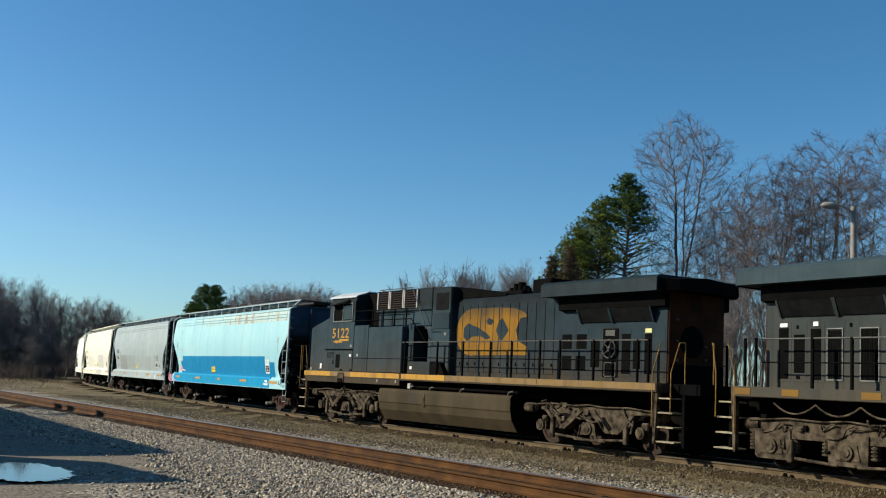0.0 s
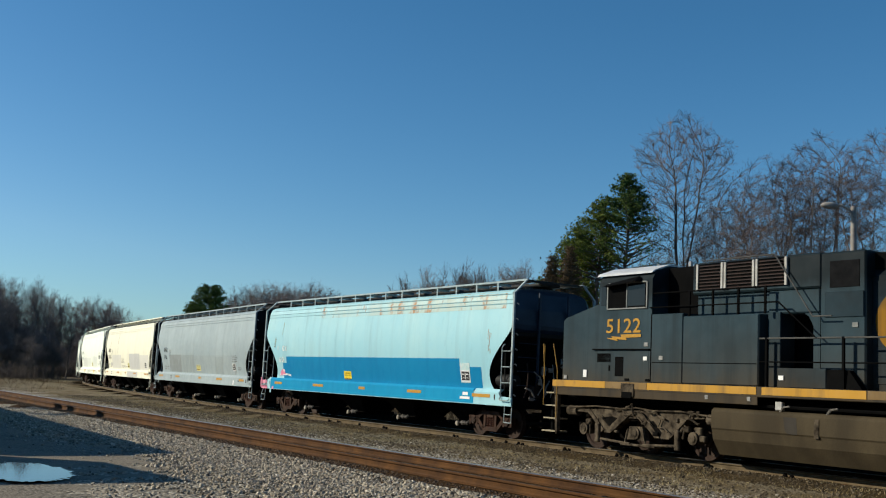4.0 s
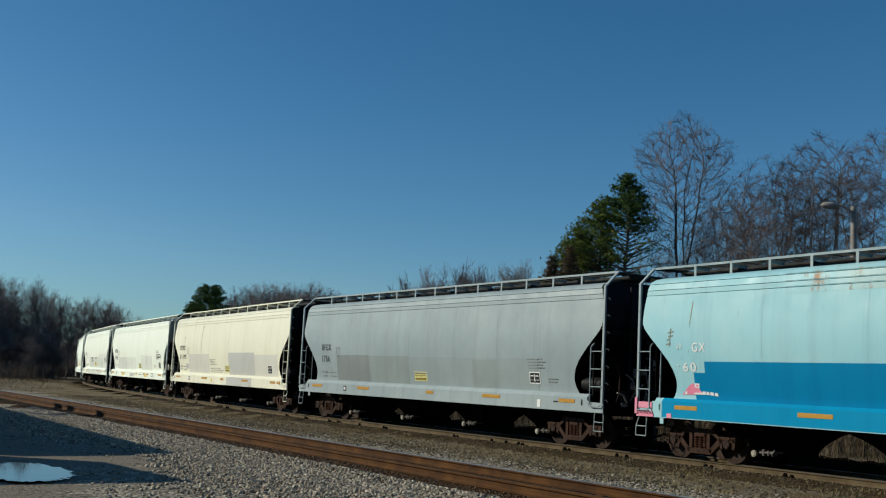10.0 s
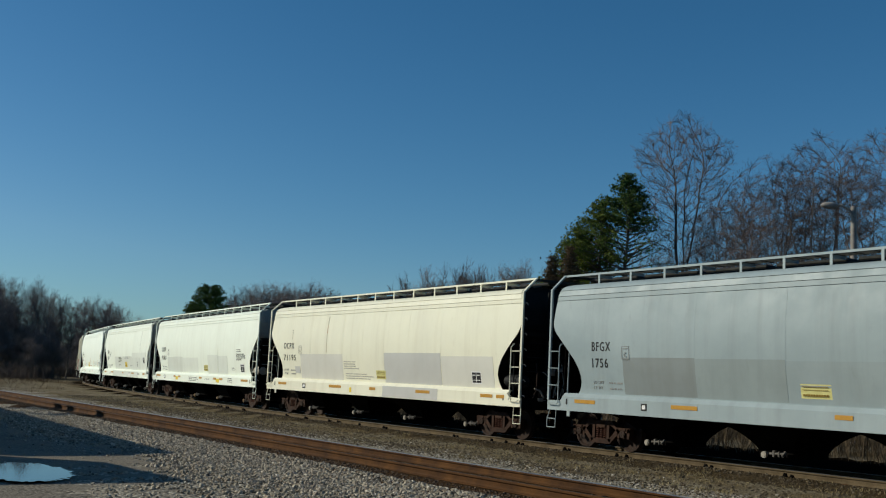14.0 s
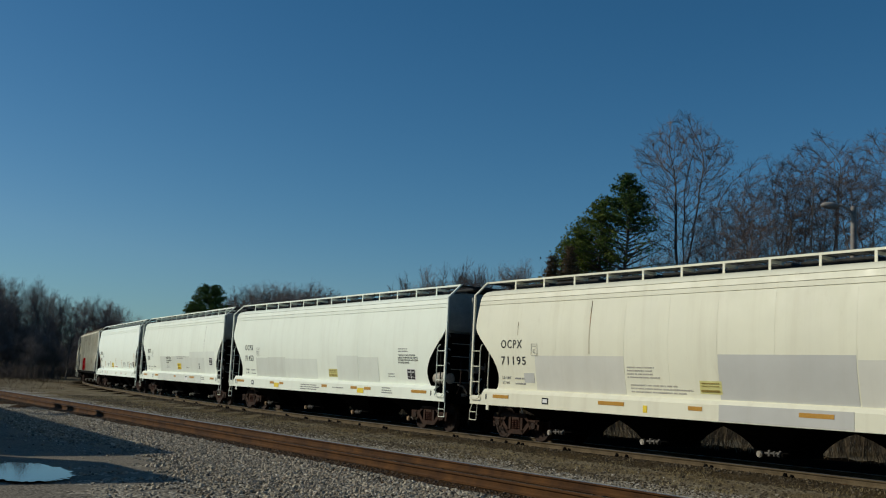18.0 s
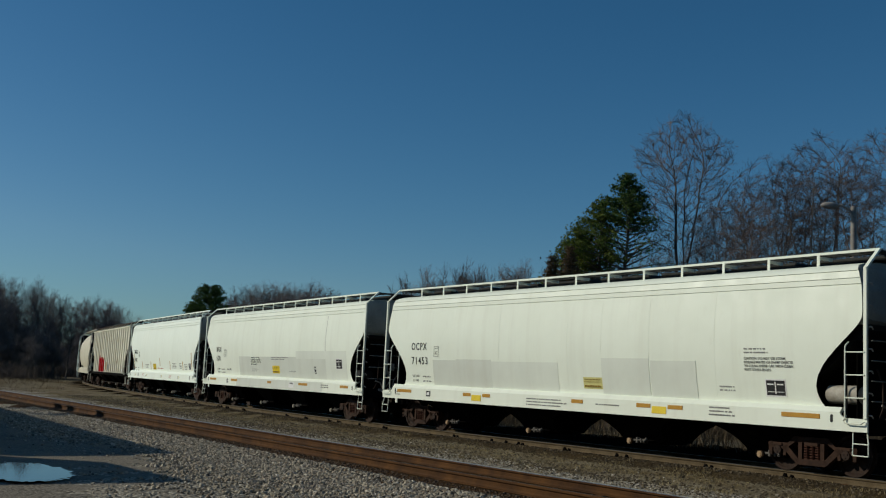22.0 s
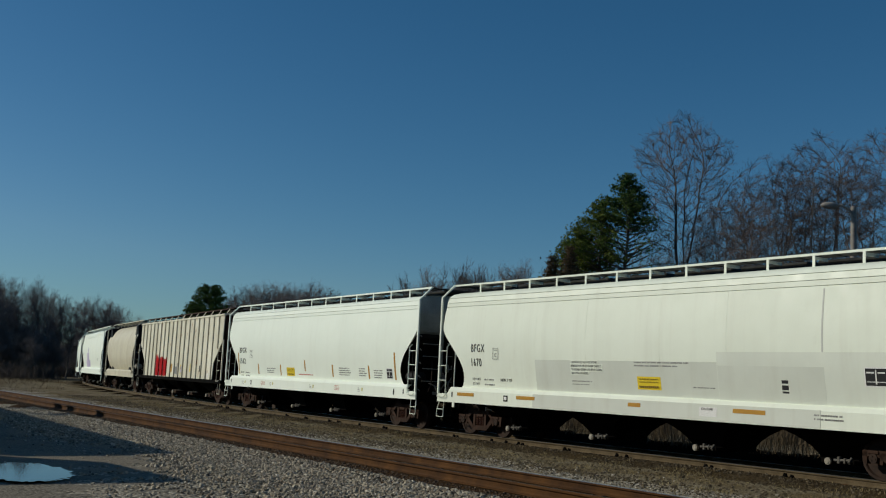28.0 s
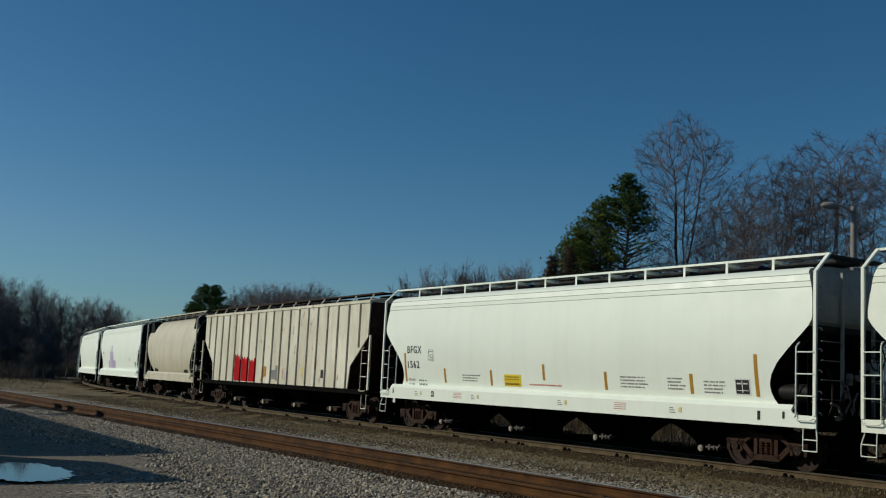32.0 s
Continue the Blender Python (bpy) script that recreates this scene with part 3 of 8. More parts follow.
def hopper_car(spec):
    L, paint, trim = spec["L"], MAT[spec["paint"]], MAT[spec.get("trim", spec["paint"])]
    post = MAT[spec.get("post", spec["paint"])]
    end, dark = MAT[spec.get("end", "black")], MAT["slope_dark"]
    set_x = spec.get("set_x", SET_X)
    barrel = spec.get("barrel", False)
    car = empty("hopper_car", spec["label"], "hopper car", "freight train")
    e = L / 2
    part("body", hopper_body(L, paint, set_x, barrel), None, car)
    # upright end walls, and the slope sheets below them
    for s in (-1, 1):
        if barrel:
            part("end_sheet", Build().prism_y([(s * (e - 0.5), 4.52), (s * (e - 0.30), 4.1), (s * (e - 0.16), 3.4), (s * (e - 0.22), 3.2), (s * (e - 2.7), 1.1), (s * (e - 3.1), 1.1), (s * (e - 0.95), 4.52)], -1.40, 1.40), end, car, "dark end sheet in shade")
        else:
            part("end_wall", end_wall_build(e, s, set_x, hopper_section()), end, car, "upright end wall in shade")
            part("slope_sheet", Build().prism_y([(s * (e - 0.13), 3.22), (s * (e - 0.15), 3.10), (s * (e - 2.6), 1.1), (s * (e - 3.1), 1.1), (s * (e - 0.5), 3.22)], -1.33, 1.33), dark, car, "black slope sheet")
        for y in (-0.56, 0.56):
            part("end_post", Build().cbox(s * (e - 0.09) - 0.035, s * (e - 0.09) + 0.035, y - 0.035, y + 0.035, 1.12, 4.45, 0.008), end, car)
            for k in range(5):
                part("end_rung", Build().tube((s * (e - 0.07), y, 1.62 + 0.42 * k), (s * (e - 0.07), y * 2.35, 1.62 + 0.42 * k), 0.013, n=5), end, car)
        b = Build()
        b.cbox(s * (e - 0.35) - 0.35, s * (e - 0.35) + 0.35, -1.48, 1.48, 1.02, 1.12, 0.01)
        b.cbox(s * (e - 0.06) - 0.05, s * (e - 0.06) + 0.05, -1.5, 1.5, 0.92, 1.26, 0.01)
        part("end_platform", b, MAT["grime"], car)
        part("coupler", COUPLER_ME, None, car, at=pose(s * (e + 0.55), 0, 0, 0, 0, 0 if s > 0 else 180))
        b = Build()
        for k in range(6):
            x = s * (e - 0.08 - 0.07 * k)
            b.box(x - 0.012, x + 0.012, -1.06, 1.06, 4.795, 4.825)
        tagged(part("crossover_board", b, MAT["grating"], car), kind="stuff")
    part("centre_sill", Build().cbox(-e + 0.3, e - 0.3, -0.3, 0.3, 0.95, 1.3, 0.02), MAT["grime"], car)
    # side sills with their sloping ledge, lower beside the ladders
    for s in (-1, 1):
        pts = [(s * 1.565, 0.985), (s * 1.565, 1.37), (s * 1.475, 1.475), (s * 1.37, 1.475), (s * 1.50, 1.35), (s * 1.52, 1.01), (s * 1.44, 1.01), (s * 1.44, 0.985)]
        sill = part("side_sill", Build().prism_x(pts, -e + 0.66, e - 0.66), trim, car)
        for sx in (-1, 1):
            x = sx * (e - 0.045)
            part("sill_end", Build().prism_y([(sx * (e - 0.66), 0.985), (sx * (e - 0.66), 1.36), (sx * (e - 0.62), 1.30), (sx * (e - 0.55), 1.262), (sx * (e - 0.005), 1.25), (sx * (e - 0.005), 0.985)], s * 1.5425 - 0.0225, s * 1.5425 + 0.0225), trim, sill)
            b = Build()
            b.cbox(x - 0.043, x + 0.043, s * 1.56 - 0.03, s * 1.56 + 0.03, 1.25, 4.40, 0.008)
            b.hull([(x + a, s * (1.56 + q), 4.38) for a in (-0.043, 0.043) for q in (-0.03, 0.03)] + [(x + a, s * (1.09 + q), 4.835) for a in (-0.043, 0.043) for q in (-0.03, 0.03)])
            pst = part("corner_post", b, post, car)
            for k in range(7):
                z = 1.33 + 0.455 * k
                part("grab_iron", Build().path([(x + sx * 0.04, s * 1.50, z), (x + sx * 0.10, s * 1.50, z), (x + sx * 0.105, s * 1.46, z - 0.05)], 0.015, 5), MAT["grab_pale"], pst)
            part("ladder", ladder_build(sx, e, s), post, car)
            xa, xb = sx * (e - 0.36), sx * (e + 0.01)
            b = Build().path([(xa, s * 1.53, 1.0), (xa, s * 1.55, 0.50), (xb, s * 1.55, 0.50), (xb, s * 1.55, 0.74), (xa, s * 1.55, 0.74)], 0.013)
            b.tube((xb, s * 1.55, 0.74), (xb - sx * 0.06, s * 1.50, 1.0), 0.016, n=5)
            part("step", b, post, car)
    # roof walk: gratings with an angle edge, on upright brackets
    for s in (-1, 1):
        part("running_board", grating_build(e, s), MAT["grating"], car, "steel grating walkway")
        b = Build().box(-e + 0.02, e - 0.02, s * 1.10 - 0.012, s * 1.10 + 0.012, 4.79, 4.845)
        b.box(-e + 0.02, e - 0.02, min(s * 1.05, s * 1.09), max(s * 1.05, s * 1.09), 4.833, 4.845)
        part("board_edge", b, post, car)
        n = spec.get("brackets", 12)
        for k in range(n):
            x = -e + 1.55 + k * (L - 3.1) / (n - 1)
            b = Build().box(x - 0.036, x + 0.036, s * 1.115 - 0.006, s * 1.115 + 0.006, 4.50, 4.80)
            b.box(x - 0.006, x + 0.006, min(s * 0.62, s * 1.11), max(s * 0.62, s * 1.11), 4.70, 4.778)
            part("bracket", b, post, car)
    part("hatch_coaming", Build().cbox(-e + 0.7, e - 0.7, -0.42, 0.42, 4.58, 4.70, 0.02), MAT["roof_gear"], car)
    for k in range(8):
        x = -e + 1.3 + k * (L - 2.6) / 7
        part("roof_hatch", Build().cbox(x - 1.0, x + 1.0, -0.40, 0.40, 4.70, 4.79, 0.03), MAT["roof_gear"], car)
    for s in (-1, 1):
        for y in (-1, 1):
            part("tow_slot", Build().hull([(s * (e - 0.86) + 0.035 * math.cos(a), y * 1.566 + q, 1.235 + (0.05 if math.sin(a) > 0 else -0.05) + 0.035 * math.sin(a)) for a in [i * 0.6283 + 0.3 for i in range(10)] for q in (-0.004, 0.004)]), MAT["ink"], car)
            if s < 0:
                part("jacking_lug", Build().cbox(s * (e - 0.93) - 0.07, s * (e - 0.93) + 0.07, y * 1.545 - 0.015, y * 1.545 + 0.015, 0.83, 0.995, 0.01), trim, car)
        # black plates added behind the end openings, to stand for the shade inside
        part("dark_backing", Build().cbox(s * (e - 0.42) - 0.012, s * (e - 0.42) + 0.012, -1.32, 1.32, 1.1, 2.95, 0.004), MAT["grime"], car)
        part("dark_web", Build().prism_y([(s * (e - 0.2), 3.05), (s * (e - 2.6), 1.2), (s * (e - 0.2), 1.2)], -0.02, 0.02), MAT["grime"], car)
        part("notch_brace", Build().tube((s * (e - 0.63), -1.36, 1.14), (s * (e - 0.66), -1.36, 2.62), 0.022, n=6), dark if s > 0 else post, car)
    # discharge bays
    nb = spec.get("bays", 4)
    pitch = spec.get("bay_pitch", 3.83)
    cap = MAT[spec.get("pipe", "pipe_white")]
    for k in range(nb):
        x = (k - (nb - 1) / 2) * pitch - 0.30 + spec.get("bay_shift", 0)
        bay = part("bay", bay_build(x, pitch), MAT["grime"], car, "grimy black discharge bay")
        b = Build().cbox(x - 0.5, x + 0.5, -0.62, 0.62, 0.24, 0.40, 0.02)
        b.cbox(x - 0.05, x + 0.6, -0.95, -0.6, 0.27, 0.35, 0.01)
        part("outlet_gate", b, MAT["grime"], bay)
        part("outlet_pipe", Build().tube((x, -1.0, 0.31), (x, 1.0, 0.31), 0.065, n=14), MAT["grime"], bay, smooth=40)
        b = Build().tube((x, -1.05, 0.31), (x, -0.99, 0.31), 0.076, n=16)
        b.tube((x, -1.065, 0.31), (x, -1.05, 0.31), 0.05, n=12)
        part("pipe_cap", b, cap, bay, "round cap of the outlet pipe", smooth=40)
        b = Build().tube((x + 0.12, -0.98, 0.34), (x + 0.52, -0.95, 0.36), 0.028, n=7)
        b.cbox(x + 0.20, x + 0.27, -1.0, -0.9, 0.27, 0.42, 0.012)
        b.cbox(x + 0.36, x + 0.41, -1.0, -0.9, 0.28, 0.40, 0.012)
        b.tube((x + 0.5, -1.0, 0.30), (x + 0.5, -0.9, 0.40), 0.035, n=8)
        part("gate_crank", b, MAT["gate_gear"], bay)
    for sx in (-1, 1):
        freight_truck(car, sx * (e - 1.75))
    # brake gear at the ends
    part("air_tank", Build().tube((e - 1.20, -1.12, 1.74), (e - 0.42, -1.12, 1.74), 0.2, n=18).tube((e - 1.26, -1.12, 1.74), (e - 1.20, -1.12, 1.74), 0.12, 0.2, 18).tube((e - 0.42, -1.12, 1.74), (e - 0.36, -1.12, 1.74), 0.2, 0.12, 18), MAT[spec.get("tank", "slope_dark")], car, smooth=40)
    b = Build()
    ring = [(e + 0.02, 0.55 + 0.28 * math.cos(a), 2.6 + 0.28 * math.sin(a)) for a in [2 * math.pi * i / 18 for i in range(19)]]
    b.path(ring, 0.018, 6)
    for k in range(4):
        b.tube((e + 0.02, 0.55, 2.6), (e + 0.02, 0.55 + 0.28 * math.cos(k * 1.5708), 2.6 + 0.28 * math.sin(k * 1.5708)), 0.012, n=5)
    part("brake_wheel", b, MAT["cast"], car)
    part("brake_box", Build().cbox(e - 0.2, e - 0.03, 0.4, 0.7, 2.2, 2.5, 0.02), MAT["galv"], car)
    part("brake_pipe", Build().path([(e - 0.1, -0.5, 1.1), (e - 0.05, -0.6, 1.7), (e - 0.12, -0.3, 2.1), (e - 0.1, 0.4, 2.3)], 0.03), MAT["wheel"], car)
    part("valve", Build().cbox(e - 0.25, e - 0.02, -0.75, -0.45, 1.25, 1.6, 0.03), MAT["wheel"], car)
    part("valve", Build().cbox(e - 0.2, e - 0.02, 0.1, 0.35, 1.3, 1.75, 0.03), MAT["grime"], car)
    part("valve", Build().cbox(e - 0.12, e + 0.0, -0.42, -0.28, 1.95, 2.22, 0.02), MAT["brake_tan"], car)
    part("brake_lever", Build().path([(e - 0.02, -1.05, 1.55), (e + 0.02, -0.86, 1.48), (e + 0.02, -0.72, 1.28)], 0.028, 6), MAT["brake_tan"], car)
    part("brake_lever", Build().path([(e + 0.02, -0.36, 1.30), (e + 0.03, -0.3, 1.62), (e + 0.02, -0.16, 1.8)], 0.024, 6), MAT["brake_tan"], car)
    part("brake_rod", Build().path([(e + 0.0, -0.1, 1.3), (e + 0.02, 0.02, 1.75), (e + 0.0, -0.06, 2.3)], 0.016, 6), MAT["brake_tan"], car)
    part("brake_pipe", Build().path([(e - 0.08, -1.1, 1.15), (e - 0.05, -0.95, 1.5), (e - 0.1, -0.9, 2.0), (e - 0.3, -0.8, 2.3)], 0.022), MAT["wheel"], car)
    part("release_rod", Build().path([(e - 0.05, -1.3, 1.2), (e - 0.02, -0.7, 1.22), (e - 0.05, -0.2, 1.2)], 0.016), MAT["galv"], car)
    for y, z, w, h in ((-0.5, 1.75, 0.06, 0.10), (-0.12, 2.12, 0.08, 0.07), (-0.82, 1.22, 0.10, 0.05), (0.05, 1.45, 0.05, 0.12), (-0.28, 1.42, 0.05, 0.06)):
        part("brake_fitting", Build().cbox(e - 0.06, e + 0.02, y - w, y + w, z - h, z + h, 0.02), MAT["brake_tan"], car)
    part("brake_hose", Build().path([(e - 0.02, -0.75, 2.05), (e + 0.04, -0.55, 1.9), (e + 0.05, -0.45, 1.6), (e + 0.02, -0.6, 1.35)], 0.02, 6), MAT["brake_tan"], car)
    # welded seams
    for x in spec.get("seams", (-6.1, -3.7, -1.1, 1.6, 4.2, 6.6)):
        part("seam", patch_build(x - 0.006, x + 0.006, 1.5, 4.05, 0.002), paint, car)
    return car


# slope sheets and end walls are coloured far darker than the car sides
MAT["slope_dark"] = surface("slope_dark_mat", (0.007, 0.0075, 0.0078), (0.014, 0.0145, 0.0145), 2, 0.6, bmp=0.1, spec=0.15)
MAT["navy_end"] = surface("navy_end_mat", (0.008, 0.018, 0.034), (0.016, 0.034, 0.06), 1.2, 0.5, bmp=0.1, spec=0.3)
MAT["grating"] = surface("grating_mat", (0.028, 0.031, 0.029), (0.055, 0.058, 0.053), 5, 0.7, bmp=0.1)
MAT["roof_gear"] = surface("roof_gear_mat", (0.02, 0.021, 0.02), (0.05, 0.052, 0.048), 3, 0.8, bmp=0.1)
MAT["gate_gear"] = surface("gate_gear_mat", (0.07, 0.065, 0.058), (0.19, 0.175, 0.155), 9, 0.7, bmp=0.2)
MAT["brake_tan"] = surface("brake_gear_mat", (0.16, 0.14, 0.115), (0.44, 0.40, 0.34), 8, 0.7, bmp=0.2)
MAT["grab_pale"] = surface("grab_pale_mat", (0.30, 0.30, 0.28), (0.46, 0.45, 0.42), 6, 0.55, bmp=0.1)
MAT["pale_blue"] = car_paint("pale_blue_mat", (0.255, 0.50, 0.565), (0.19, 0.33, 0.38), 0.5, fade=(0.32, 0.54, 0.57))
MAT["pale_blue_rust"] = car_paint("pale_blue_rust_mat", (0.255, 0.50, 0.565), (0.19, 0.33, 0.38), 0.5, rust=0.9, fade=(0.32, 0.54, 0.57))
MAT["pale_blue_rusty"] = car_paint("pale_blue_rusty_mat", (0.30, 0.49, 0.50), (0.26, 0.29, 0.24), 0.5, rust=1.5, fade=(0.36, 0.50, 0.48))
MAT["faded_white"] = surface("faded_white_mat", (0.40, 0.56, 0.58), (0.46, 0.62, 0.64), 8, 0.6, bmp=0.05)
MAT["faint_white"] = surface("worn_white_mat", (0.38, 0.58, 0.6), (0.6, 0.68, 0.66), 9, 0.6, bmp=0.05)
MAT["blue"] = car_paint("blue_mat", (0.0, 0.165, 0.345), (0.0, 0.11, 0.26), 0.4, 0.6, fade=(0.0, 0.19, 0.375), spec=0.1)
MAT["sill_blue"] = car_paint("sill_blue_mat", (0.0, 0.215, 0.41), (0.0, 0.15, 0.31), 0.3, 0.6, fade=(0.0, 0.24, 0.44), spec=0.1)
MAT["grey"] = car_paint("grey_mat", (0.245, 0.302, 0.316), (0.18, 0.21, 0.212), 0.45, fade=(0.31, 0.37, 0.38))
MAT["grey_trim"] = surface("grey_trim_mat", (0.26, 0.33, 0.35), (0.36, 0.43, 0.44), 3, 0.6, bmp=0.1)
MAT["pipe_tan"] = surface("tan_cap_mat", (0.30, 0.19, 0.10), (0.4, 0.28, 0.17), 4, 0.7, bmp=0.1)
MAT["grey_patch"] = car_paint("grey_patch_mat", (0.18, 0.20, 0.198), (0.155, 0.165, 0.158), 0.45, fade=(0.22, 0.252, 0.25))
MAT["grey_soft"] = car_paint("grey_soft_mat", (0.212, 0.25, 0.25), (0.165, 0.185, 0.178), 0.45, fade=(0.262, 0.31, 0.31))
MAT["grey_softer"] = car_paint("grey_softer_mat", (0.232, 0.28, 0.287), (0.18, 0.205, 0.2), 0.45, fade=(0.29, 0.34, 0.345))
MAT["cream"] = car_paint("cream_mat", (0.745, 0.73, 0.575), (0.47, 0.42, 0.30), 0.28, fade=(0.68, 0.665, 0.53))
MAT["cream_patch"] = car_paint("cream_patch_mat", (0.50, 0.50, 0.47), (0.4, 0.38, 0.33), 0.25)
MAT["cream_patch_light"] = car_paint("cream_patch_light_mat", (0.62, 0.61, 0.54), (0.45, 0.42, 0.35), 0.25)
MAT["white"] = car_paint("white_mat", (0.775, 0.82, 0.715), (0.5, 0.48, 0.4), 0.2, fade=(0.72, 0.76, 0.655))
MAT["white_patch"] = car_paint("white_patch_mat", (0.565, 0.59, 0.525), (0.48, 0.47, 0.40), 0.35, fade=(0.63, 0.66, 0.59))
MAT["white_patch_light"] = car_paint("white_patch_light_mat", (0.69, 0.725, 0.645), (0.52, 0.51, 0.44), 0.25)
MAT["clean_white"] = car_paint("clean_white_mat", (0.82, 0.875, 0.785), (0.58, 0.57, 0.5), 0.14, 0.48, fade=(0.77, 0.825, 0.735))
MAT["beige"] = car_paint("beige_mat", (0.78, 0.755, 0.62), (0.30, 0.21, 0.13), 0.55, 0.55, rust=0.35, fade=(0.62, 0.585, 0.46))
MAT["tan"] = car_paint("tan_mat", (0.58, 0.545, 0.42), (0.33, 0.27, 0.2), 0.55, 0.5, fade=(0.5, 0.46, 0.35))
MAT["red_paint"] = surface("red_paint_mat", (0.50, 0.002, 0.005), (0.34, 0.001, 0.003), 3, 0.6, bmp=0.1, spec=0.08)
MAT["purple_paint"] = surface("purple_paint_mat", (0.45, 0.38, 0.62), (0.66, 0.60, 0.72), 1.2, 0.5, bmp=0.1)
MAT["pink_paint"] = surface("pink_paint_mat", (0.78, 0.22, 0.33), (0.7, 0.3, 0.4), 3, 0.5, bmp=0.1)
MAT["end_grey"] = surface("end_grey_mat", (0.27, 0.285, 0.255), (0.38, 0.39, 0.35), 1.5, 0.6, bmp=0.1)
MAT["faded_rust"] = surface("faded_rust_mat", (0.31, 0.33, 0.26), (0.38, 0.30, 0.17), 7, 0.8, bmp=0.05)
MAT["dark_streak"] = surface("dark_streak_mat", (0.10, 0.07, 0.035), (0.17, 0.12, 0.06), 6, 0.8, bmp=0.1)
MAT["pale_streak"] = surface("pale_streak_mat", (0.52, 0.46, 0.33), (0.62, 0.56, 0.43), 6, 0.7, bmp=0.1)
MAT["faded_tag"] = surface("faded_tag_mat", (0.20, 0.19, 0.12), (0.26, 0.27, 0.20), 6, 0.8, bmp=0.05)
MAT["streak_blue"] = surface("streak_blue_mat", (0.24, 0.44, 0.49), (0.27, 0.48, 0.53), 6, 0.7, bmp=0.05)
MAT["rust_streak"] = surface("rust_streak_mat", (0.33, 0.12, 0.035), (0.42, 0.2, 0.08), 6, 0.8, bmp=0.1)


MAT["placard_ink"] = surface("placard_ink_mat", (0.20, 0.13, 0.02), (0.30, 0.20, 0.03), 8, 0.6, bmp=0.05)


def data_box(car, x0, x1, z0, z1, off=0.010):
    """A black stencil box with white frame lines."""
    patch(car, "stencil_ground", x0 - 0.03, x1 + 0.03, z0 - 0.03, z1 + 0.03, MAT["label_white"], "white square behind the stencil box", off - 0.003)
    p = patch(car, "stencil_box", x0, x1, z0, z1, MAT["ink"], "black stencil box with white lines", off)
    w = x1 - x0
    patch(p, "stencil_line", x0 + w * 0.46, x0 + w * 0.52, z0 + 0.03, z1 - 0.03, MAT["label_white"], off=off + 0.004)
    patch(p, "stencil_line", x0 + 0.03, x1 - 0.03, z0 + 0.07, z0 + 0.085, MAT["label_white"], off=off + 0.004)
    patch(p, "stencil_line", x0 + 0.03, x0 + w * 0.4, z1 - 0.10, z1 - 0.07, MAT["label_white"], off=off + 0.004)
    patch(p, "stencil_line", x0 + w * 0.58, x1 - 0.04, z1 - 0.10, z1 - 0.07, MAT["label_white"], off=off + 0.004)


def placard(car, x0, x1, z0, z1, mat):
    """A yellow placard with a heading and a row of large figures, as bars."""
    p = patch(car, "placard", x0, x1, z0, z1, MAT[mat], "yellow placard with dark print")
    w, h = x1 - x0, z1 - z0
    b = Build()
    for r, (n, hh) in enumerate(((11, 0.022), (14, 0.014), (10, 0.05))):
        z = z1 - h * (0.22, 0.42, 0.85)[r]
        y = -side_y(z + 0.12) - 0.009
        for k in range(n):
            a = x0 + w * (0.08 + 0.84 * k / n)
            b.box(a, a + w * 0.84 / n * 0.7, y, y + 0.003, z, z + min(hh, h * 0.33))
    part("print", b, MAT["placard_ink"], p)["kind"] = "stuff"


CAUTION = ("CAUTION: DO NOT USE STEAM,", "BOILING WATER OR SHARP OBJECTS", "TO CLEAN. ENTER CAR WITH CLEAN", "SOFT SOLED SHOES.")


def stencil_lines(car, lines, x, z, width, size=0.07, step=0.105, ground=None):
    """Lines of small stencilled writing, over pale ground strips where they were taped off."""
    most = max(len(q) for q in lines)
    for k, q in enumerate(lines):
        zk, wk = z - k * step, width * len(q) / most
        if ground:
            patch(car, "stencil_ground", x - 0.03, x + wk + 0.03, zk - 0.02, zk + size + 0.015, MAT[ground], "", 0.0075)
        lettering("stencil", q, size, x, -side_y(zk) - 0.011, zk, MAT["stencil_ink"], car, wk, slope(zk), 1.1)


MAT["cream_ink"] = surface("cream_ink_mat", (0.36, 0.34, 0.29), (0.46, 0.44, 0.38), 8, 0.6, bmp=0.05)
MAT["stencil_ink"] = surface("stencil_ink_mat", (0.09, 0.09, 0.088), (0.17, 0.17, 0.165), 8, 0.6, bmp=0.05)


def slope(z):
    """Lean of the side over a line of writing, in degrees."""
    return math.degrees(math.atan((side_y(z + 0.25) - side_y(z)) / 0.25))


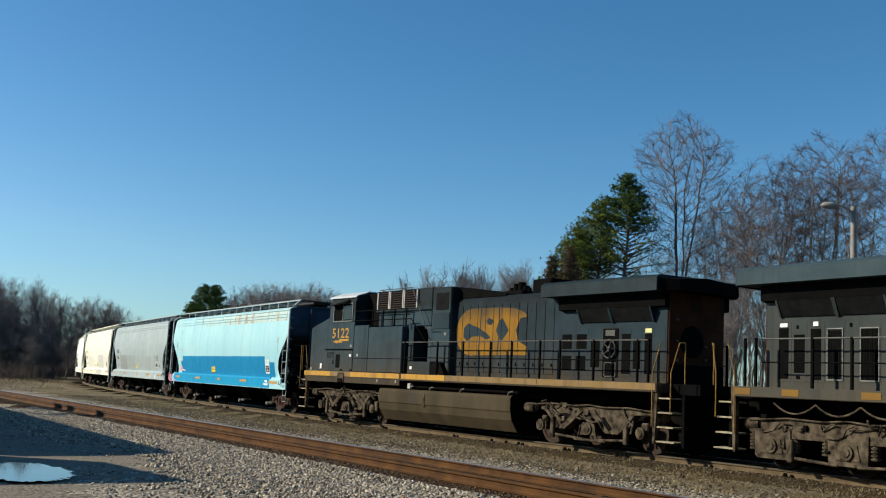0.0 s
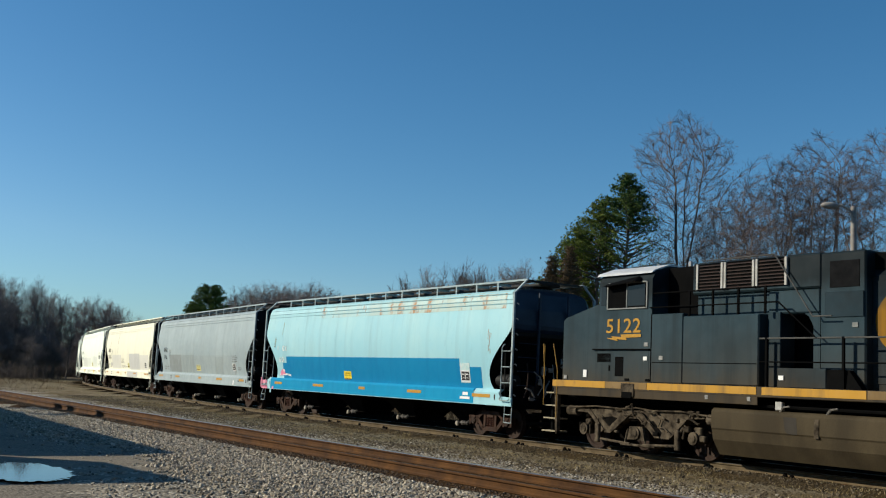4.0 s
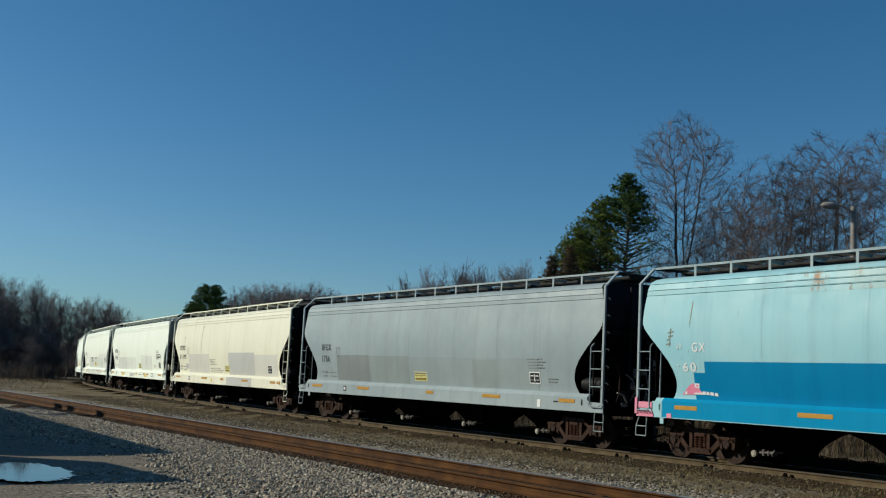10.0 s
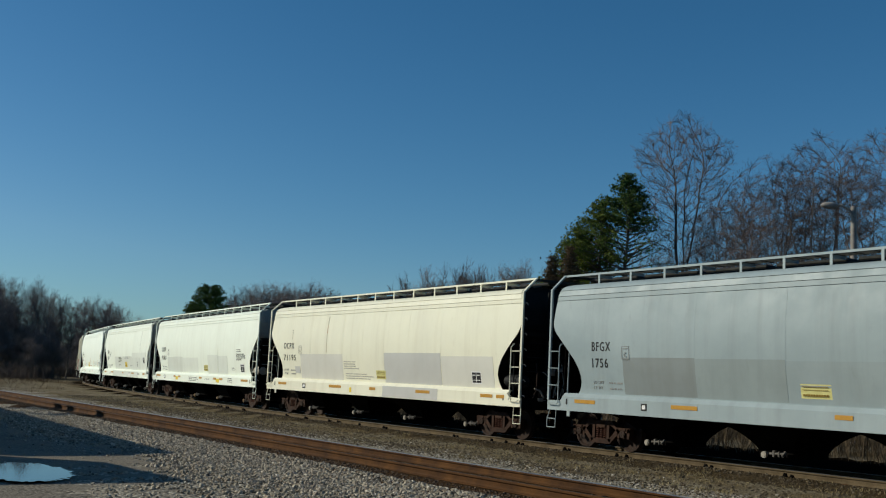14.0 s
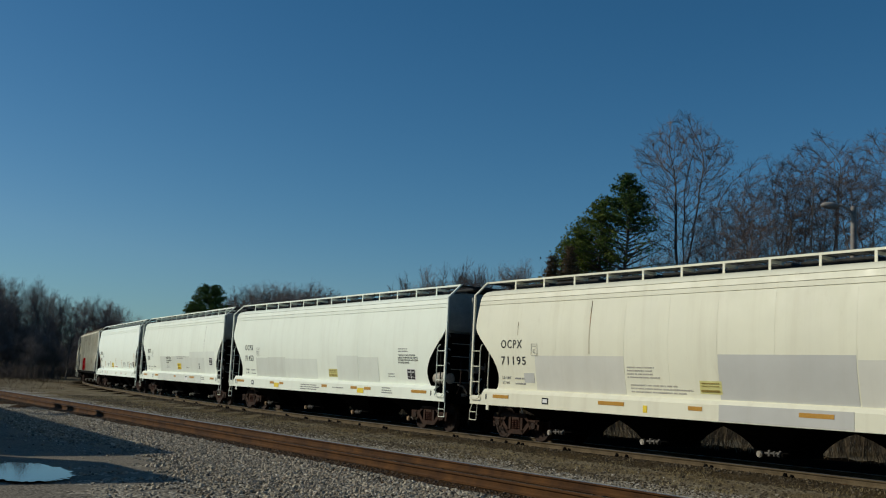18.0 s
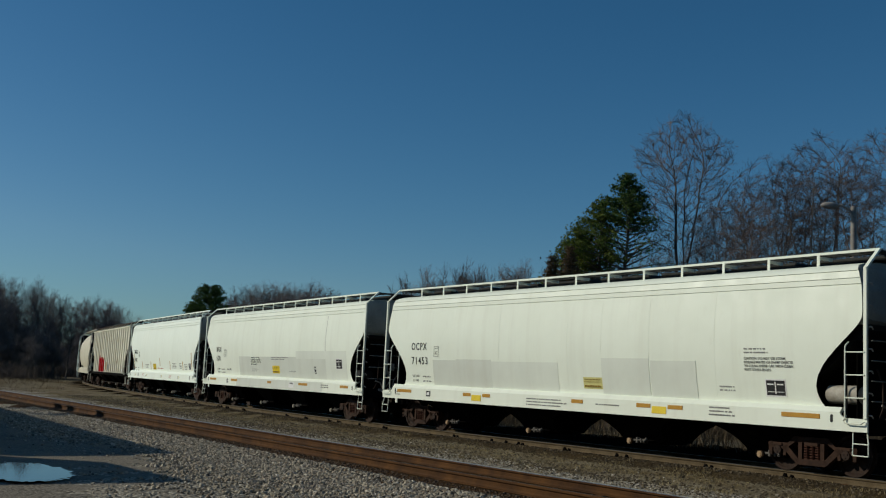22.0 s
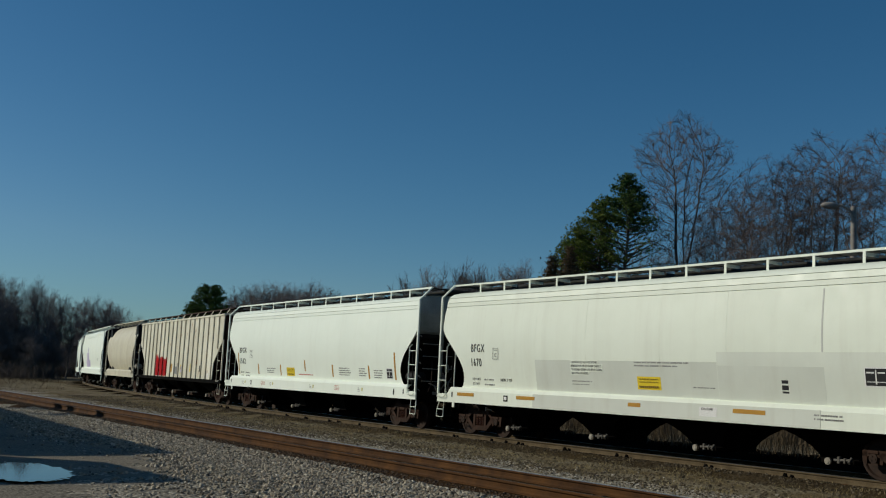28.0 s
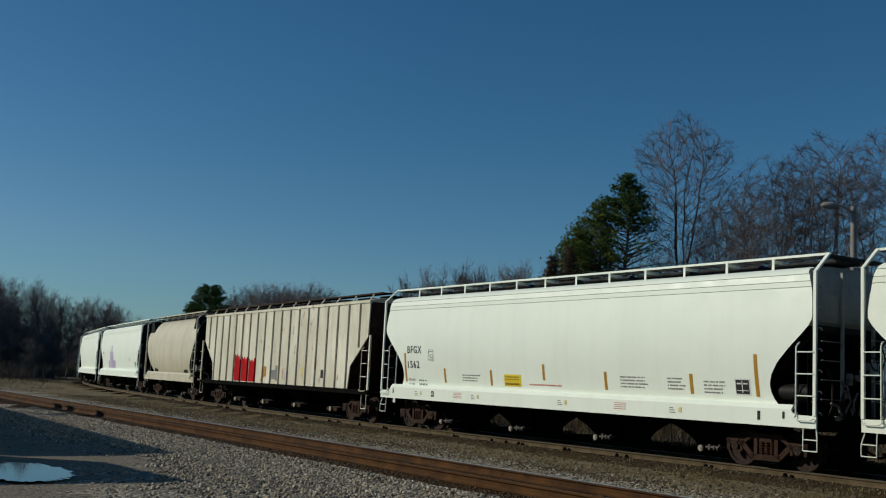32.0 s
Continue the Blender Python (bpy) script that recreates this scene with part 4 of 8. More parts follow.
def dress(car, spec):
    for k, (x0, x1, z0, z1, mat) in enumerate(spec.get("patches", ())):
        patch(car, "paint_patch", x0, x1, z0, z1, MAT[mat], "squared overpainted patch", off=0.0035 + 0.0012 * k)
    for x0, x1 in spec.get("stripes", ()):
        sill_plate(car, "reflector_strip", x0, x1, 1.21, 1.31, MAT["amber"], "amber reflector strip")
    for x0, x1 in spec.get("yellow_marks", ()):
        sill_plate(car, "yellow_tag", x0, x1, 1.08, 1.26, MAT["yellow"])
    for x in spec.get("bars", ()):
        patch(car, "reflector_strip", x[0] - 0.05, x[0] + 0.05, x[1], x[2], MAT["amber"], "upright amber reflector strip")
    if "mark" in spec:
        word, number, x, z1, z2, wd, wn_ = spec["mark"]
        lettering("reporting_mark", word, 0.25, x, -side_y(z1) - 0.009, z1, MAT[spec.get("ink", "ink")], car, wd, slope(z1))
        lettering("car_number", number, 0.25, x, -side_y(z2) - 0.009, z2, MAT[spec.get("ink", "ink")], car, wn_, slope(z2))
        for z, word_ in ((z2 - 0.43, "LD LMT"), (z2 - 0.58, "LT WT")):
            lettering("load_mark", word_, 0.075, x, -side_y(z) - 0.008, z, MAT["faint_ink"], car, 0.07 * len(word_), slope(z))
            text_bars(car, "small_print", x + 0.62, x + 1.15, z, 1, MAT["faint_ink"], 0.07, 0.06, ragged=0.1)
        xb = x + wd + 0.45
        b = Build()
        y = -side_y(z1 + 0.12) - 0.007
        for q in ((xb, xb + 0.28, z1 - 0.22, z1 - 0.208), (xb, xb + 0.28, z1 + 0.108, z1 + 0.12), (xb, xb + 0.012, z1 - 0.22, z1 + 0.12), (xb + 0.268, xb + 0.28, z1 - 0.22, z1 + 0.12), (xb + 0.05, xb + 0.23, z1 + 0.045, z1 + 0.065)):
            b.box(q[0], q[1], y, y + 0.004, q[2], q[3])
        part("routing_box", b, MAT[spec.get("routing_ink", "faint_ink")], car)
        lettering("routing_letter", "C", 0.12, xb + 0.09, -side_y(z1) - 0.008, z1 - 0.15, MAT[spec.get("routing_ink", "faint_ink")], car, 0.1, slope(z1))
    if "placard" in spec:
        placard(car, *spec["placard"])
    if "box" in spec:
        data_box(car, *spec["box"])
    for x0, x1, z, rows in spec.get("print", ()):
        text_bars(car, "small_print", x0, x1, z, rows, MAT[spec.get("print_ink", "faint_ink")])
    for x, w in spec.get("sill_tags", ()):
        sill_plate(car, "data_tag", x, x + w, 1.12, 1.30, MAT["ink"])
        sill_plate(car, "data_tag", x + 0.04, x + w - 0.04, 1.16, 1.26, MAT["label_white"], y=-1.577)


CARS = []


def add_car(spec, centre):
    car = hopper_car(spec)
    dress(car, spec)
    CARS.append((car, centre, spec["L"] / 2 - 1.75))
    return car


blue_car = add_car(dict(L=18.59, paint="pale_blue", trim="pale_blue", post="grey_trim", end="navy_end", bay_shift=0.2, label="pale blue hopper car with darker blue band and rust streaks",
                        brackets=14, stripes=[(-7.91, -7.15), (-4.15, -3.23), (-0.26, 0.21), (3.26, 4.18), (7.23, 8.20)], placard=(-1.75, -1.15, 1.50, 1.86, "yellow"),
                        seams=(-5.2, -2.4, 0.4, 3.0, 5.6)), 9.30)
patch(blue_car, "blue_band", -6.98, 6.34, 1.475, 2.39, MAT["blue"], "darker blue painted band", 0.005)
patch(blue_car, "blue_band", 6.34, 7.55, 1.475, 2.13, MAT["blue"], "", 0.005)
patch(blue_car, "blue_band", -7.35, -6.98, 1.475, 2.12, MAT["blue"], "", 0.005)
for x0, x1, m in ((-4.6, 1.5, "pale_blue_rust"), (1.5, 8.75, "pale_blue_rusty")):
    patch(blue_car, "rusty_side", x0, x1, 3.93, 4.05, MAT[m], "pale blue paint with rust bleeding down", 0.004)
    for z0, z1, ya, yb in ((4.084, 4.180, 1.494, 1.482), (4.213, 4.340, 1.496, 1.456), (4.372, 4.478, 1.468, 1.345)):
        part("rusty_lip", Build().prism_x([(-ya, z0), (-yb, z1), (-yb + 0.01, z1), (-ya + 0.01, z0)], x0, x1), MAT[m], blue_car, "rust-streaked roof plate")
sill_plate(blue_car, "sill_band", -8.35, 7.3, 1.005, 1.395, MAT["sill_blue"], "blue side sill", y=-1.566)
part("sill_ledge", Build().prism_x([(-1.5695, 1.39), (-1.5695, 1.405), (-1.504, 1.478), (-1.47, 1.478), (-1.47, 1.45)], -8.35, 7.3), MAT["sill_blue"], blue_car)
patch(blue_car, "label", 6.37, 6.91, 1.63, 2.25, MAT["faint_white"], "white label with black stencil box", 0.008)
data_box(blue_car, 6.43, 6.87, 1.70, 1.98, 0.014)
def sprayed(points, off, mat, label=""):
    """A flat sprayed shape on the side, given by its corners (x, z)."""
    n = len(points)
    b = Build()
    b.add([(x, -side_y(z) - off, z) for x, z in points] + [(x, -side_y(z) - off + 0.004, z) for x, z in points], [tuple(range(n)), tuple(range(2 * n - 1, n - 1, -1))] + [(i, i + n, (i + 1) % n + n, (i + 1) % n) for i in range(n)])
    part("paint_mark", b, MAT[mat], blue_car, label)


sprayed([(-7.80, 1.58), (-7.12, 1.60), (-7.14, 1.66), (-7.22, 1.74), (-7.42, 1.87), (-7.55, 1.80), (-7.66, 1.70)], 0.009, "pink_paint", "pink spray paint")
sprayed([(-7.36, 1.77), (-7.20, 1.75), (-7.19, 1.86), (-7.34, 1.87)], 0.012, "label_white", "white spray paint")
sprayed([(-7.30, 1.79), (-7.24, 1.785), (-7.24, 1.83), (-7.30, 1.835)], 0.015, "pink_paint")
sprayed([(-7.72, 1.59), (-7.64, 1.59), (-7.62, 1.67), (-7.68, 1.66)], 0.012, "label_white")
sprayed([(-7.40, 1.60), (-7.05, 1.60), (-7.08, 1.65), (-7.38, 1.64)], 0.013, "label_white")
for x, w, z in ((-7.12, 0.12, 1.625), (-6.99, 0.1, 1.62), (-6.87, 0.12, 1.612), (-6.73, 0.12, 1.60)):
    sprayed([(x, z - 0.02), (x + w, z - 0.022), (x + w - 0.015, z + 0.05), (x + 0.01, z + 0.055)], 0.012, "label_white", "white spray paint")
sill_plate(blue_car, "paint_mark", -9.27, -8.70, 1.20, 1.36, MAT["pink_paint"], "pink spray paint", y=-1.585)
sill_plate(blue_car, "paint_mark", -9.27, -8.64, 0.99, 1.07, MAT["pink_paint"], "pink spray paint", y=-1.585)
for k in range(5):
    x = -9.2 + 0.11 * k
    part("paint_mark", Build().path([(x, -1.59, 1.05), (x + 0.045, -1.59, 1.15), (x + 0.09, -1.59, 1.06)], 0.016, 4), MAT["pink_paint"], blue_car)
part("painted_stile", Build().cbox(-9.30, -9.21, -1.62, -1.54, 1.05, 1.46, 0.004), MAT["pink_paint"], blue_car, "corner post end sprayed pink")
sill_plate(blue_car, "paint_mark", -8.18, -8.01, 0.985, 1.10, MAT["pink_paint"], y=-1.575)
sill_plate(blue_car, "sill_end", -8.70, -8.36, 0.99, 1.385, MAT["pale_blue"], y=-1.566)
for k, (x0, x1, z) in enumerate(((-8.26, -8.10, 2.79), (-8.24, -8.12, 2.90), (-8.20, -8.02, 2.98), (-8.22, -8.0, 3.08), (-8.14, -8.08, 3.14))):
    sprayed([(x0, z), (x1, z + 0.03), (x1 - 0.01, z + 0.055), (x0 + 0.01, z + 0.03)], 0.008, "faded_tag", "small faded brown scrawl")
sprayed([(-8.16, 2.76), (-8.13, 2.76), (-8.10, 3.2), (-8.13, 3.2)], 0.008, "faded_tag")
sprayed([(-7.485, 3.30), (-7.465, 3.30), (-7.425, 3.62), (-7.40, 3.86), (-7.425, 3.86), (-7.45, 3.6)], 0.006, "faded_rust", "rust streak")
sprayed([(-7.50, 2.60), (-7.485, 2.60), (-7.455, 3.30), (-7.475, 3.30)], 0.005, "streak_blue", "thin dirt streak")
sill_plate(blue_car, "paint_mark", 6.55, 7.1, 1.12, 1.2, MAT["label_white"], y=-1.571)
sill_plate(blue_car, "paint_mark", 6.7, 7.0, 1.24, 1.34, MAT["label_white"], y=-1.571)
text_bars(blue_car, "faded_mark", -7.90, -7.74, 2.68, 1, MAT["faded_white"], 0.15, 0.1, ragged=0.0)
text_bars(blue_car, "faded_mark", -7.88, -7.82, 2.26, 1, MAT["faded_white"], 0.1, 0.1, ragged=0.0)
lettering("faded_mark", "GX", 0.22, -7.37, -side_y(2.63) - 0.009, 2.63, MAT["label_white"], blue_car, 0.44, slope(2.63))
lettering("faded_mark", "60", 0.22, -7.70, -side_y(2.15) - 0.009, 2.15, MAT["label_white"], blue_car, 0.45, slope(2.15))
for k, (x, z0, z1) in enumerate(((7.94, 2.95, 3.3), (8.02, 2.78, 3.22), (8.09, 3.02, 3.18), (7.97, 2.62, 2.82), (8.06, 2.55, 2.7))):
    patch(blue_car, "rust_streak", x, x + 0.018, z0, z1, MAT["rust_streak"], off=0.004)

grey_car = add_car(dict(L=18.45, paint="grey", label="grey covered hopper car with darker grey overpainted panels", brackets=13, bay_shift=0.345, mark=("BFGX", "1756", -7.38, 2.64, 2.20, 0.74, 0.63),
                        patches=[(-6.17, -3.6, 1.5, 2.47, "grey_patch"), (-3.6, -0.88, 1.5, 2.45, "grey_soft"), (-0.87, 6.3, 1.5, 2.42, "grey_softer"), (3.0, 4.3, 1.5, 2.35, "grey_soft")], placard=(-0.52, 0.28, 1.62, 1.93, "pale_yellow"),
                        stripes=[(-8.02, -7.17), (-4.32, -3.44), (0.45, 0.90), (3.68, 4.61), (7.39, 8.07)], box=(5.91, 6.35, 1.72, 2.0), print=[(5.84, 6.76, 2.38, 4), (6.75, 7.27, 1.82, 2), (7.42, 7.88, 1.28, 1)], print_ink="stencil_ink",
                        sill_tags=[(-5.38, 0.2)], seams=(-3.6, -0.86, 1.9, 4.3, 6.4)), -10.45)

sill_plate(grey_car, "white_tag", 6.42, 6.58, 1.03, 1.25, MAT["label_white"])
sill_plate(grey_car, "sill_slot", 7.15, 7.35, 1.2, 1.24, MAT["ink"])

cream_car = add_car(dict(L=18.43, paint="cream", label="cream covered hopper car with grey overpainted panels", brackets=12, bay_shift=0.165, mark=("OCPX", "71195", -7.69, 2.72, 2.23, 1.03, 1.2),
                         patches=[(-6.05, -2.3, 1.5, 2.5, "cream_patch_light"), (0.93, 4.70, 1.5, 2.56, "cream_patch"), (4.74, 7.68, 1.5, 2.46, "cream_patch_light"), (-6.61, -6.13, 1.71, 1.99, "cream_patch")],
                         placard=(0.30, 1.0, 1.62, 1.93, "pale_yellow"), stripes=[(-8.0, -7.2), (-3.2, -2.2), (0.05, 0.5), (3.3, 4.2), (7.15, 7.8), (8.0, 8.4)], box=(6.50, 6.97, 1.64, 1.96),
                         print=[(-2.2, -1.0, 2.2, 4), (-2.1, 0.1, 1.75, 3)], sill_tags=[(-5.6, 0.28)], yellow_marks=[(-1.5, -1.35)], print_ink="cream_ink", routing_ink="cream_ink", seams=(-5.1, -3.7, -2.3, -0.7, 0.9, 2.6, 4.72, 6.4)), -30.05)
patch(cream_car, "rust_streak", -3.655, -3.63, 3.66, 4.0, MAT["dark_streak"], "dark rusty streak", 0.006)
patch(cream_car, "rust_streak", -3.66, -3.638, 3.30, 3.66, MAT["rust_streak"], "rusty streak", 0.006)
patch(cream_car, "rust_streak", -3.68, -3.645, 2.56, 3.30, MAT["pale_streak"], "faint rusty streak", 0.005)
sill_plate(cream_car, "paint_patch", 1.02, 4.68, 1.0, 1.385, MAT["cream_patch"], "grey overpainted sill", y=-1.566)
patch(cream_car, "rust_streak", -6.895, -6.875, 3.34, 3.5, MAT["dark_streak"], "dark rusty streak", 0.006)
patch(cream_car, "rust_streak", -6.90, -6.88, 3.1, 3.34, MAT["pale_streak"], "faint rusty streak", 0.006)

white_car = add_car(dict(L=19.50, paint="white", tank="pipe_white", end="end_grey", pipe="pipe_tan", label="off-white covered hopper car with pale grey overpainted panels", brackets=13, bay_shift=0.405, bay_pitch=4.31,
                         mark=("OCPX", "71453", -7.98, 2.66, 2.18, 0.95, 0.98), patches=[(-6.68, -3.4, 1.5, 2.33, "white_patch"), (-3.4, -0.22, 1.5, 2.31, "white_patch_light"), (-5.3, -3.4, 1.5, 2.36, "white_patch"), (1.61, 3.4, 1.5, 2.45, "white_patch_light"), (3.45, 5.0, 1.5, 2.4, "white_patch_light")],
                         placard=(0.84, 1.62, 1.62, 1.93, "pale_yellow"), stripes=[(-8.76, -7.84), (-4.75, -4.33), (-3.7, -3.3), (0.5, 0.98), (3.05, 3.55), (4.15, 4.65), (7.6, 8.6)],
                         yellow_marks=[(-4.28, -3.78), (3.6, 4.1)], box=(7.09, 7.60, 1.66, 1.99), print=[(6.50, 7.3, 2.68, 2), (-1.5, 0.4, 1.24, 3), (5.5, 6.3, 1.3, 3), (1.5, 2.6, 1.2, 1), (5.7, 6.3, 1.8, 2), (-8.9, -8.5, 1.2, 2)], sill_tags=[(-6.9, 0.25)],
                         seams=(-5.6, -3.0, 0.2, 1.6, 3.4, 5.6)), -50.3)

stencil_lines(white_car, CAUTION, 6.50, 2.45, 1.36, 0.06, 0.085)

panel_car = add_car(dict(L=18.46, paint="white", end="end_grey", pipe="pipe_white", label="white covered hopper car with a long grey overpainted band", brackets=13,
                         mark=("BFGX", "1670", -7.42, 2.60, 2.16, 0.70, 0.53), patches=[(-4.21, 2.7, 1.5, 2.38, "white_patch"), (2.7, 7.6, 1.5, 2.62, "white_patch_light"), (2.72, 5.7, 1.5, 2.30, "white_patch")],
                         placard=(-0.02, 0.82, 1.66, 1.99, "yellow"), stripes=[(-8.07, -7.15), (-4.97, -4.10), (-0.23, 0.23), (3.26, 4.20), (7.3, 8.0)], box=(6.70, 7.2, 1.94, 2.29),
                         print=[(-2.6, -1.7, 1.80, 2), (-0.1, 1.9, 2.33, 2), (1.9, 2.6, 1.75, 1), (5.5, 6.3, 1.26, 2)], sill_tags=[(-5.6, 0.2)], seams=(-4.2, -2.0, 0.82, 3.0, 5.68)), -70.6)
stencil_lines(panel_car, CAUTION, -2.6, 2.30, 1.25, 0.065, 0.10, "white")
lettering("new_date", "NEW 7-89", 0.085, -5.95, -side_y(1.72) - 0.009, 1.72, MAT["stencil_ink"], panel_car, 0.55, slope(1.72))
sill_plate(panel_car, "paint_patch", -4.2, 5.66, 1.0, 1.385, MAT["white_patch"], "grey overpainted sill", y=-1.566)
sill_plate(panel_car, "notice_plate", 2.22, 2.78, 1.09, 1.31, MAT["label_white"], "white notice with small print", y=-1.570)
lettering("notice_word", "CAUTION", 0.06, 2.30, -1.5775, 1.24, MAT["stencil_ink"], panel_car, 0.36)
text_bars(panel_car, "small_print", 2.28, 2.74, 1.19, 2, MAT["stencil_ink"], 0.025, 0.03)
patch(panel_car, "stencil_box", 4.56, 4.74, 1.71, 2.0, MAT["ink"])
patch(panel_car, "rust_streak", 5.66, 5.70, 2.6, 4.0, MAT["cream_patch"], "faint rusty streak", 0.004)

bright_car = add_car(dict(L=18.4, paint="clean_white", end="end_grey", label="clean white covered hopper car with upright amber reflector strips", brackets=12,
                          mark=("BFGX", "1562", -7.55, 2.55, 2.05, 0.88, 0.72), bars=[(-7.72, 1.58, 2.55), (-5.3, 1.6, 2.06), (-2.75, 1.58, 2.05), (-0.18, 1.8, 2.25), (2.43, 1.61, 2.09), (5.5, 1.61, 2.09), (7.51, 1.61, 2.57)],
                          placard=(-2.09, -1.27, 1.58, 1.93, "yellow"), box=(6.89, 7.28, 1.66, 1.98), print=[(-4.3, -3.3, 1.85, 3), (3.0, 4.1, 1.95, 4), (5.9, 6.6, 1.9, 4), (4.7, 5.3, 1.95, 4)],
                          sill_tags=[(-5.9, 0.15)], seams=()), -90.2)
text_bars(bright_car, "red_print", -0.87, 0.61, 1.64, 1, MAT["red_ink"], 0.06)
for x in (-6.6, -3.3, 0.9, 5.2):
    sill_plate(bright_car, "sill_tag", x, x + 0.10, 1.15, 1.27, MAT["pale_yellow"], y=-1.57)
    for k in range(3):
        sill_plate(bright_car, "sill_print", x - 0.3, x - 0.1 - 0.04 * k, 1.13 + 0.055 * k, 1.15 + 0.055 * k, MAT["faint_ink"], y=-1.57)
for x in (-4.6, 2.9):
    for k in range(4):
        sill_plate(bright_car, "sill_print", x, x + 0.45, 1.13 + 0.05 * k, 1.145 + 0.05 * k, MAT["red_ink"], y=-1.57)
sill_plate(bright_car, "sill_slot", 7.62, 7.7, 1.1, 1.3, MAT["ink"], y=-1.57)


def ribbed_car():
    """An older hopper with flat sides and upright ribs."""
    L = 19.6
    e = L / 2
    car = empty("ribbed_hopper_car", "beige ribbed covered hopper car with red spray paint and brown streaks", "hopper car", "freight train")
    P = MAT["beige"]
    outline = [(-e + 1.9, 1.2), (e - 1.9, 1.2), (e - 1.75, 2.05), (e - 0.35, 3.15), (e - 0.30, 4.42), (-e + 0.30, 4.42), (-e + 0.35, 3.15), (-e + 1.75, 2.05)]
    for s in (-1, 1):
        part("side_sheet", Build().prism_y(outline, s * 1.44 - 0.02, s * 1.44 + 0.02), P, car)
        part("side_sill", Build().cbox(-e, e, s * 1.47 - 0.06, s * 1.47 + 0.06, 1.02, 1.2, 0.01), MAT["grime"], car)
        part("top_chord", Build().cbox(-e + 0.25, e - 0.25, s * 1.45 - 0.05, s * 1.45 + 0.05, 4.40, 4.50, 0.01), P, car)
    for k in range(19):
        x = -8.72 + k * 17.44 / 18
        z0 = 1.2 if abs(x) < 7.9 else 2.15 + (abs(x) - 7.9) * 0.75
        for s in (-1, 1):
            part("rib", Build().cbox(x - 0.03, x + 0.03, s * 1.48 - 0.045, s * 1.48 + 0.045, z0, 4.40, 0.008), P, car)
    part("roof", Build().prism_x([(-1.46, 4.44), (1.46, 4.44), (1.46, 4.5), (0.9, 4.62), (-0.9, 4.62), (-1.46, 4.5)], -e + 0.28, e - 0.28), MAT["tan"], car)
    for s in (-1, 1):
        b = Build().prism_y([(s * (e - 0.32), 4.45), (s * (e - 0.35), 3.2), (s * (e - 2.8), 1.1), (s * (e - 3.2), 1.1), (s * (e - 0.9), 4.45)], -1.40, 1.40)
        part("end_sheet", b, MAT["cast"], car, "rusty end sheet in shade")
        part("running_board", Build().cbox(-e + 0.05, e - 0.05, s * 0.82 - 0.24, s * 0.82 + 0.24, 4.78, 4.81, 0.006), MAT["grime"], car)
        part("board_edge", Build().box(-e + 0.02, e - 0.02, s * 1.08 - 0.016, s * 1.08 + 0.016, 4.77, 4.82), MAT["cast"], car, "rusty brown walkway edge")
        for k in range(13):
            x = -e + 0.8 + k * (L - 1.6) / 12
            part("bracket", Build().tube((x - 0.1, s * 1.2, 4.52), (x, s * 1.07, 4.78), 0.025, n=5), P, car)
        part("end_platform", Build().cbox(s * (e - 0.4) - 0.4, s * (e - 0.4) + 0.4, -1.48, 1.48, 1.02, 1.12, 0.01), MAT["grime"], car)
        part("coupler", COUPLER_ME, None, car, at=pose(s * (e + 0.55), 0, 0, 0, 0, 0 if s > 0 else 180))
        freight_truck(car, s * (e - 1.85))
        for y in (-1, 1):
            x = s * (e - 0.1)
            part("corner_post", Build().box(x - 0.05, x + 0.05, y * 1.48 - 0.03, y * 1.48 + 0.03, 1.0, 3.2), P, car)
            part("ladder", ladder_build(s, e, y, 2.75), P, car)
            xs = x - s * 0.25
            part("step", Build().path([(xs - 0.2, y * 1.5, 1.0), (xs - 0.2, y * 1.5, 0.52), (xs + 0.2, y * 1.5, 0.52), (xs + 0.2, y * 1.5, 1.0)], 0.018), P, car)
    part("centre_sill", Build().cbox(-e + 0.3, e - 0.3, -0.3, 0.3, 0.95, 1.3, 0.02), MAT["grime"], car)
    for k in range(10):
        x = -e + 1.2 + k * (L - 2.4) / 9
        part("roof_hatch", Build().cbox(x - 0.5, x + 0.5, -0.4, 0.4, 4.62, 4.78, 0.03), MAT["grime"], car)
    for k in range(4):
        x = (k - 1.5) * 3.7
        bay = part("bay", Build().hull([(x + sx * 1.7, sy * 1.4, 1.2) for sx in (-1, 1) for sy in (-1, 1)] + [(x + sx * 0.42, sy * 0.55, 0.45) for sx in (-1, 1) for sy in (-1, 1)]), MAT["grime"], car)
        part("outlet_gate", Build().cbox(x - 0.5, x + 0.5, -0.95, 0.95, 0.28, 0.42, 0.02), MAT["cast"], bay)
        part("outlet_pipe", Build().tube((x, -1.03, 0.36), (x, 1.03, 0.36), 0.1, n=12), MAT["pipe_white"], bay, smooth=40)
    rnd = random.Random(5)
    for k in range(3):
        x0 = -4.72 + k * 0.98
        part("spray_paint", Build().prism_y([(x0, 1.24), (x0 + 0.86, 1.24), (x0 + 0.88, 1.6), (x0 + 0.8, 1.8), (x0 + 0.87, 2.25 - 0.1 * k), (x0 + 0.62, 2.42 - 0.1 * k), (x0 + 0.5, 2.3 - 0.1 * k), (x0 + 0.36, 2.5 - 0.12 * k), (x0 + 0.2, 2.36 - 0.1 * k), (x0 - 0.01, 2.48 - 0.1 * k)], -1.475, -1.461), MAT["red_paint"], car, "red spray paint")
